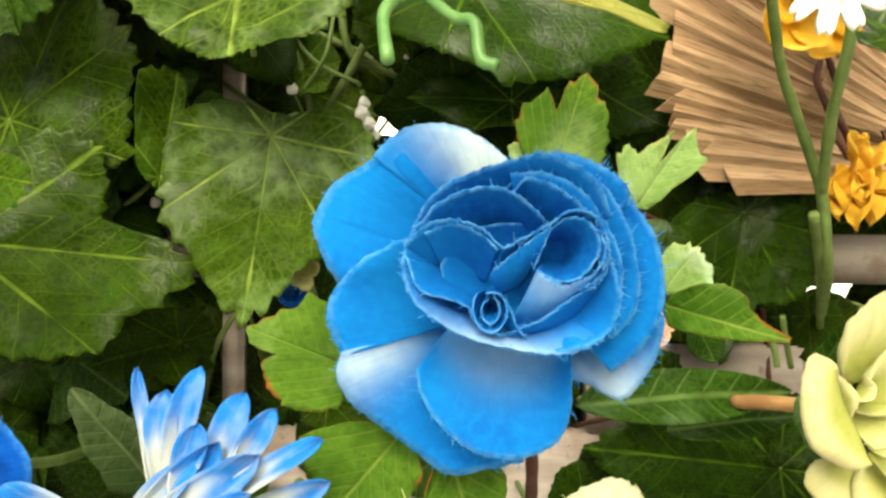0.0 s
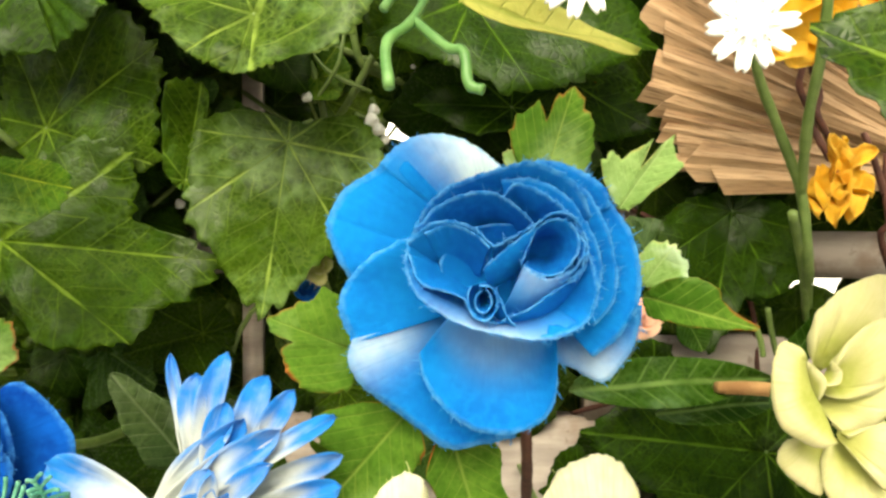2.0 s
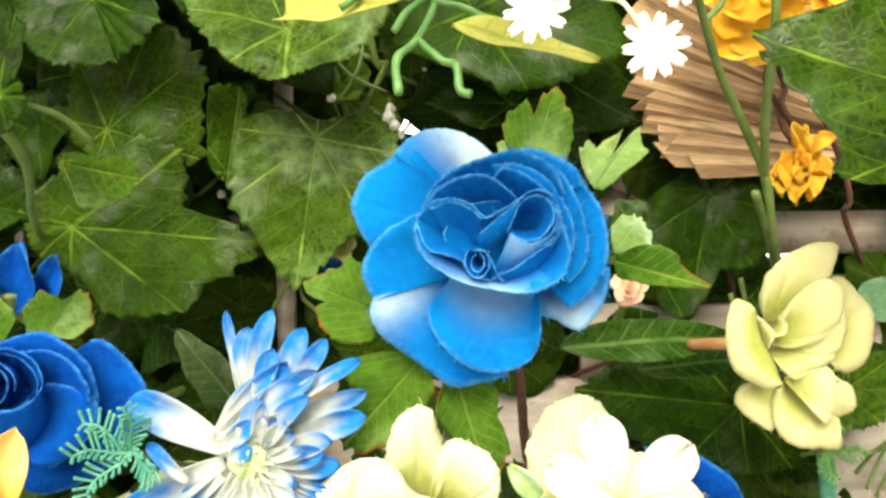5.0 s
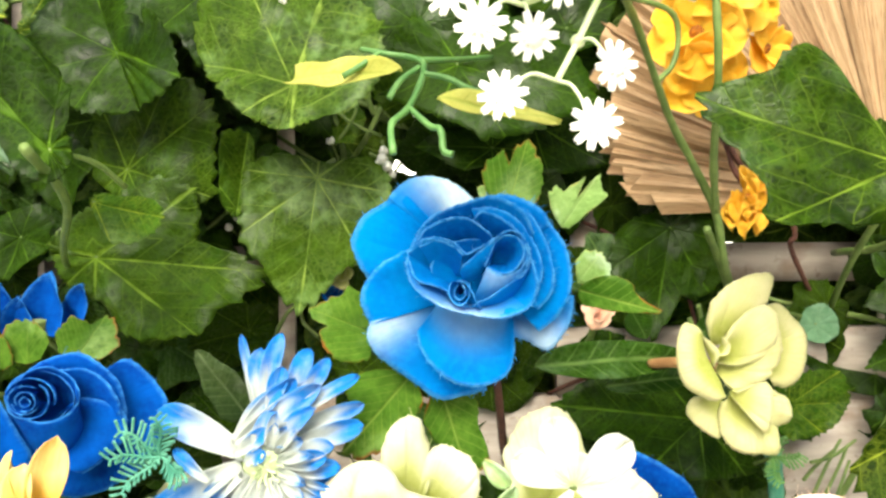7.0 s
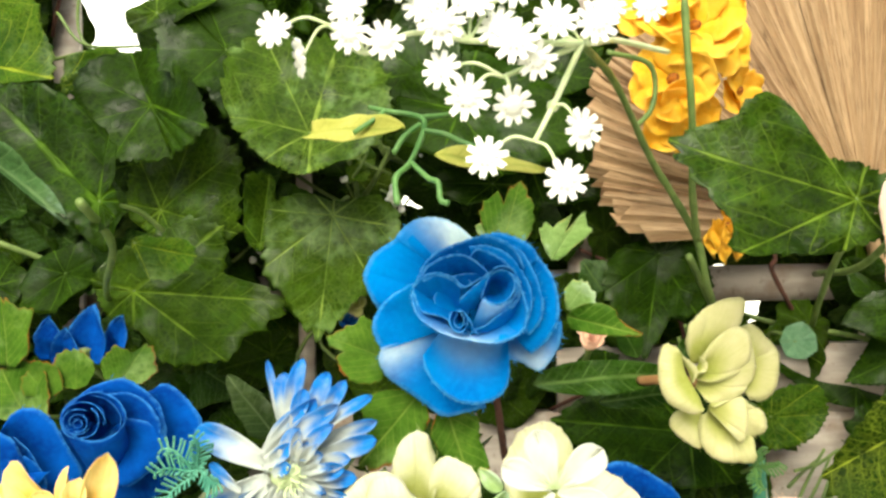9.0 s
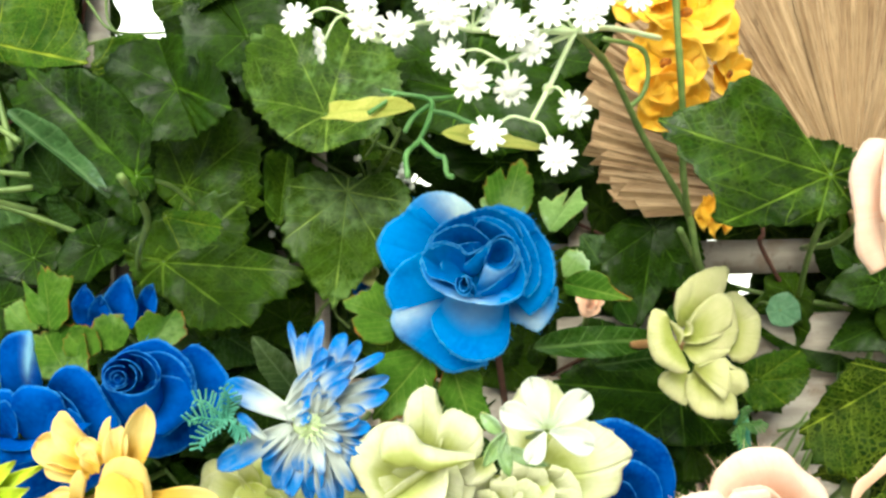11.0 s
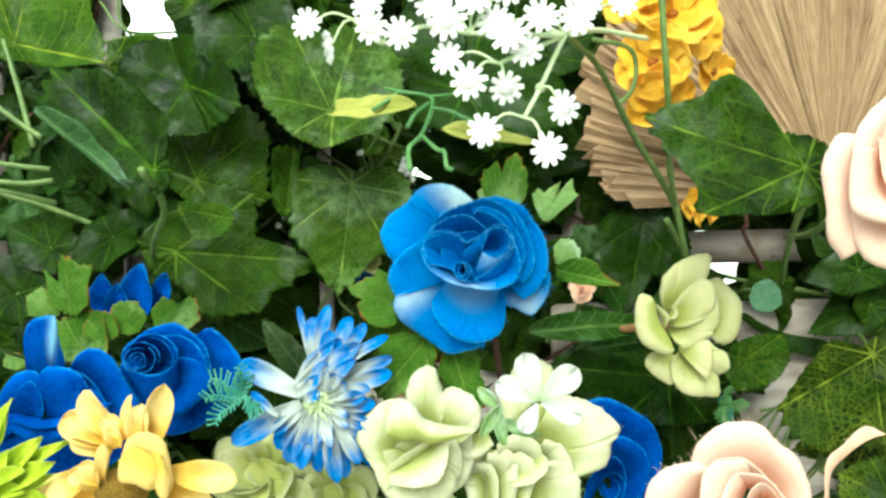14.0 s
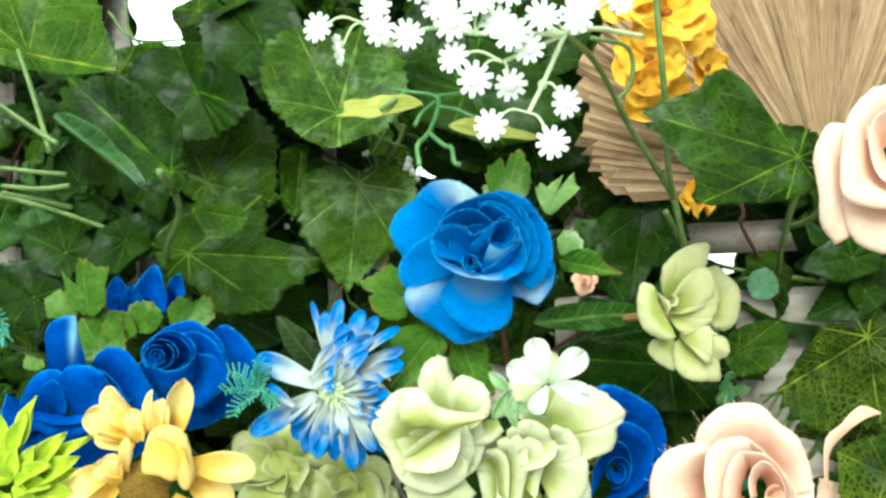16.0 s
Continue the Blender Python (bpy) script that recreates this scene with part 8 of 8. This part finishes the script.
while placed < 1500:
    x, z, ln = frng.uniform(-0.36, 0.36), frng.uniform(1.10, 1.54), frng.uniform(0.018, 0.036)
    spin, lean, yaw = frng.uniform(0, 360), frng.uniform(-38, 38), frng.uniform(-38, 38)
    y = frng.uniform(0.304, 0.314) if x > 0.06 and z > 1.31 else frng.uniform(0.286, 0.313)
    mid = Vector((x, 0, z)) + Vector((-math.sin(radians(spin)), 0, math.cos(radians(spin)))) * ln * 0.25
    if placed < 480:
        x, z, ln = -0.37 + 0.74 * (placed % 24 + frng.random()) / 24, 1.08 + 0.48 * (placed // 24 + frng.random()) / 20, frng.uniform(0.040, 0.048)
        y = frng.uniform(0.338, 0.36)
        mid = Vector((x, 0, z))
    if any((Vector((g[0], 0, g[2])) - mid).length < r + ln * 0.5 for g, r in (HOLES if y > 0.33 else GAPS)):
        ln = 0.0
    placed += 1
    if ln:
        ch, me, mat = frng.choice(FILL if y < 0.33 else FILL_BACK)
        m = BM.inverted() @ pose(x, y, z, 90 + lean, 0, yaw) @ pose(0, 0, 0, 0, 0, spin) @ Matrix.Scale(ln, 4)
        if y < 0.33 and singles < 300 and -0.27 < x < 0.27 and 1.16 < z < 1.46:
            part("leaf", me, None, thicket).matrix_local = m
            singles += 1
        else:
            mm = np.array(m)
            REST.setdefault(mat.name, (mat, []))[1].append((ch[0] @ mm[:3, :3].T + mm[:3, 3],) + tuple(ch[1:]))
for mat, chunks in REST.values():
    tagged(part("leaf_mass", join(chunks), mat, thicket), "massed ivy leaves in shade-dark and sunlit-pale greens", kind="stuff")
for pts in (((-0.2400, 0.3000, 1.4719), (-0.2214, 0.2980, 1.4508), (-0.1841, 0.3000, 1.4486)), ((-0.2251, 0.3000, 1.4906), (-0.2272, 0.3020, 1.4600), (-0.2118, 0.3000, 1.4410)), ((-0.2451, 0.3000, 1.4427), (-0.2104, 0.2960, 1.4458), (-0.1784, 0.3000, 1.4394))):
    part("stem", tube([inside(BM, q) for q in pts], 0.0011, 0.0009, sides=6, n=8), STEM, thicket)
for pts in (((-0.0419, 0.3000, 1.3564), (-0.0324, 0.2990, 1.3529), (-0.0210, 0.3000, 1.3566)), ((-0.0349, 0.3000, 1.3634), (-0.0314, 0.3000, 1.3519), (-0.0348, 0.3000, 1.3403)), ((-0.0676, 0.3000, 1.3908), (-0.0532, 0.2980, 1.3743), (-0.0350, 0.3000, 1.3657)), ((-0.0467, 0.3000, 1.3932), (-0.0496, 0.2970, 1.3764), (-0.0609, 0.3020, 1.3612))):
    part("stem", tube([inside(BM, q) for q in pts], 0.0009, 0.0008, sides=6, n=8), STEM, thicket)
for i in range(16):
    x, z = frng.uniform(-0.36, 0.36), frng.uniform(1.1, 1.5)
    p = [Vector((x, 0.311, z)), Vector((x + frng.uniform(-0.04, 0.04), 0.300, z + 0.05)), Vector((x + frng.uniform(-0.08, 0.08), 0.308, z + 0.1)), Vector((x + frng.uniform(-0.12, 0.12), 0.314, z + 0.15))]
    part("stem", tube([inside(BM, q) for q in p], 0.0013, 0.0011, sides=6, n=6), STEM if i % 3 else TWIG, thicket)

# ---- small white bud shapes deep in the foliage ----


def bud_mesh():
    """A closed bud: five lapped lobes drawn to a blunt tip."""
    u, v = np.meshgrid(np.linspace(0, TAU, 41), np.linspace(0.01, 0.99, 14))
    r = np.sin(np.pi * v) ** 0.7 * (1 + 0.10 * np.cos(3 * u + 2 * v)) * (1.05 - 0.35 * v)
    return mesh_of("bud", chunk(np.stack([r * np.cos(u), r * np.sin(u), 2.4 * (v - 0.5)], 2), np.stack([u, v], 2), 0.02), WHITEPLASTIC)


BUD = bud_mesh()


def white_dot_sprig(label, buds, root):
    m = Matrix.Translation(root)
    ob = thing("white_dot_sprig", m, label, "flower bud")
    for p, r in buds:
        b = part("bud", BUD, None, ob)
        b.matrix_local = m.inverted() @ frame_of(p, (0.3 * RNG.normal(), -1, 0.4 * RNG.normal())) @ Matrix.Scale(r * 0.72, 4)
        part("stalk", tube([inside(m, Vector(p) + Vector((0, 0.001, 0))), inside(m, (Vector(p) + Vector(root)) / 2 + Vector((0.002, 0.002, -0.003))), (0, 0, 0)], 0.0006, 0.0008, sides=6, n=5), STEM, ob)


# this cluster is added to look like bright gaps through the ivy
white_dot_sprig("cluster of small white bud shapes standing in for bright gaps beside the blue rose", (((-0.0327, 0.285, 1.3514), 0.0047), ((-0.0296, 0.283, 1.3473), 0.0041), ((-0.0352, 0.286, 1.3477), 0.0041), ((-0.0325, 0.288, 1.3561), 0.0038), ((-0.0279, 0.288, 1.3435), 0.0032), ((-0.0358, 0.29, 1.3432), 0.0030), ((-0.0162, 0.29, 1.3741), 0.0026),), (-0.032, 0.317, 1.345))
white_dot_sprig("single small white bud shape on a thin green stalk", (((-0.0634, 0.3, 1.3638), 0.0039),), (-0.062, 0.317, 1.35))
white_dot_sprig("pair of small white buds between ivy leaves", (((-0.121, 0.302, 1.3164), 0.0034), ((-0.117, 0.304, 1.3221), 0.0031),), (-0.119, 0.317, 1.312))
white_dot_sprig("small white bud shape above the rose's sepals", (((0.0519, 0.305, 1.3399), 0.0044), ((0.048, 0.307, 1.3416), 0.0029),), (0.054, 0.317, 1.342))
white_dot_sprig("small white buds under the bright gap in the ivy", (((-0.2052, 0.3, 1.4295), 0.0045), ((-0.1964, 0.298, 1.4262), 0.0041),), (-0.195, 0.317, 1.43))

# ---- small blooms deep in the foliage ----
loose_bloom((-0.0494, 0.255, 1.2914), (0.1, -1, 0.2), 0.0058, CREAM, "tiny cream bloom deep in the ivy", 10, tiers=((5, 1.0, -0.2, 50, 0.3, 0.1, 0.1, 0.35, 0.05), (3, 0.6, 0.1, 60, 0.5, 0.0, 0.1, 0.5, 0.1)))
cloth_rose((-0.0584, 0.275, 1.2824), (0.1, -1, 0.2), 0.0062, DEEPBLUE, "small deep blue cloth bloom deep in the ivy", 10, outer=4, mid=3, inner=2, fray=0, group="blue roses")
cloth_rose((0.0752, 0.2620, 1.2726), (-0.3, -1, 0.3), 0.008, PEACH, "small peach cloth bud beside dark leaves", 40, outer=3, mid=3, inner=2, fray=0, group="peach roses")

# ---- teal fern sprigs ----


def fern(origin, dirs, length, label, mat=TEAL):
    m = Matrix.Translation(origin)
    ob = thing("fern_sprig", m, label, "fern")
    for d in dirs:
        d = Vector(d).normalized()
        side = d.cross(Vector((0, -1, 0.2))).normalized()
        lift = side.cross(d)
        bow = [d * length * q + side * length * 0.42 * math.sin(2.4 * q) * q + lift * 0.002 * q for q in (0.0, 0.25, 0.5, 0.75, 1.0)]
        out = [tube(bow, 0.0007, 0.0005, sides=6, n=6)]
        line = spline(bow, 8)
        for i in range(9):
            k = int(3 + (len(line) - 4) * i / 8)
            p, along = Vector(line[k]), (Vector(line[k]) - Vector(line[k - 1])).normalized()
            out_way = along.cross(lift).normalized()
            for s, share in ((1, 0.36), (-1, 0.17)):
                w = (out_way * s + along * 0.55 + lift * RNG.normal() * 0.2).normalized()
                ln = length * share * (0.75 + 0.35 * math.sin(math.pi * i / 8))
                out.append(tube([p, p + w * ln * 0.6, p + w * ln + lift * 0.0008], 0.00045, 0.00058, sides=6, n=3))
        part("frond", join(out), mat, ob)
    part("stem", tube([(0, 0, 0), (0.004, 0.05, -0.02), inside(m, (origin[0] * 0.9, 0.319, origin[2] - 0.04))], 0.0009, 0.0012, n=7), STEM, ob)


fern((-0.0927, 0.1480, 1.2340), ((-1, -0.2, 0.35), (-0.75, -0.5, -0.2), (-0.4, -0.6, -0.9), (-0.2, -0.3, 0.8), (0.6, -0.4, 0.1)), 0.0155, "teal plastic fern sprig between blue flowers")
fern((-0.2412, 0.1700, 1.2606), ((0.6, -0.4, 0.5), (0.7, -0.5, -0.3), (0.2, -0.4, 1)), 0.018, "teal plastic fern sprig at the edge of the blue roses")
fern((0.1500, 0.2400, 1.2081), ((0.5, -0.5, 0.5), (-0.3, -0.5, 0.6), (0.2, -0.6, -0.5)), 0.013, "light green plastic sprig under the yellow-green bloom", TENDRIL)
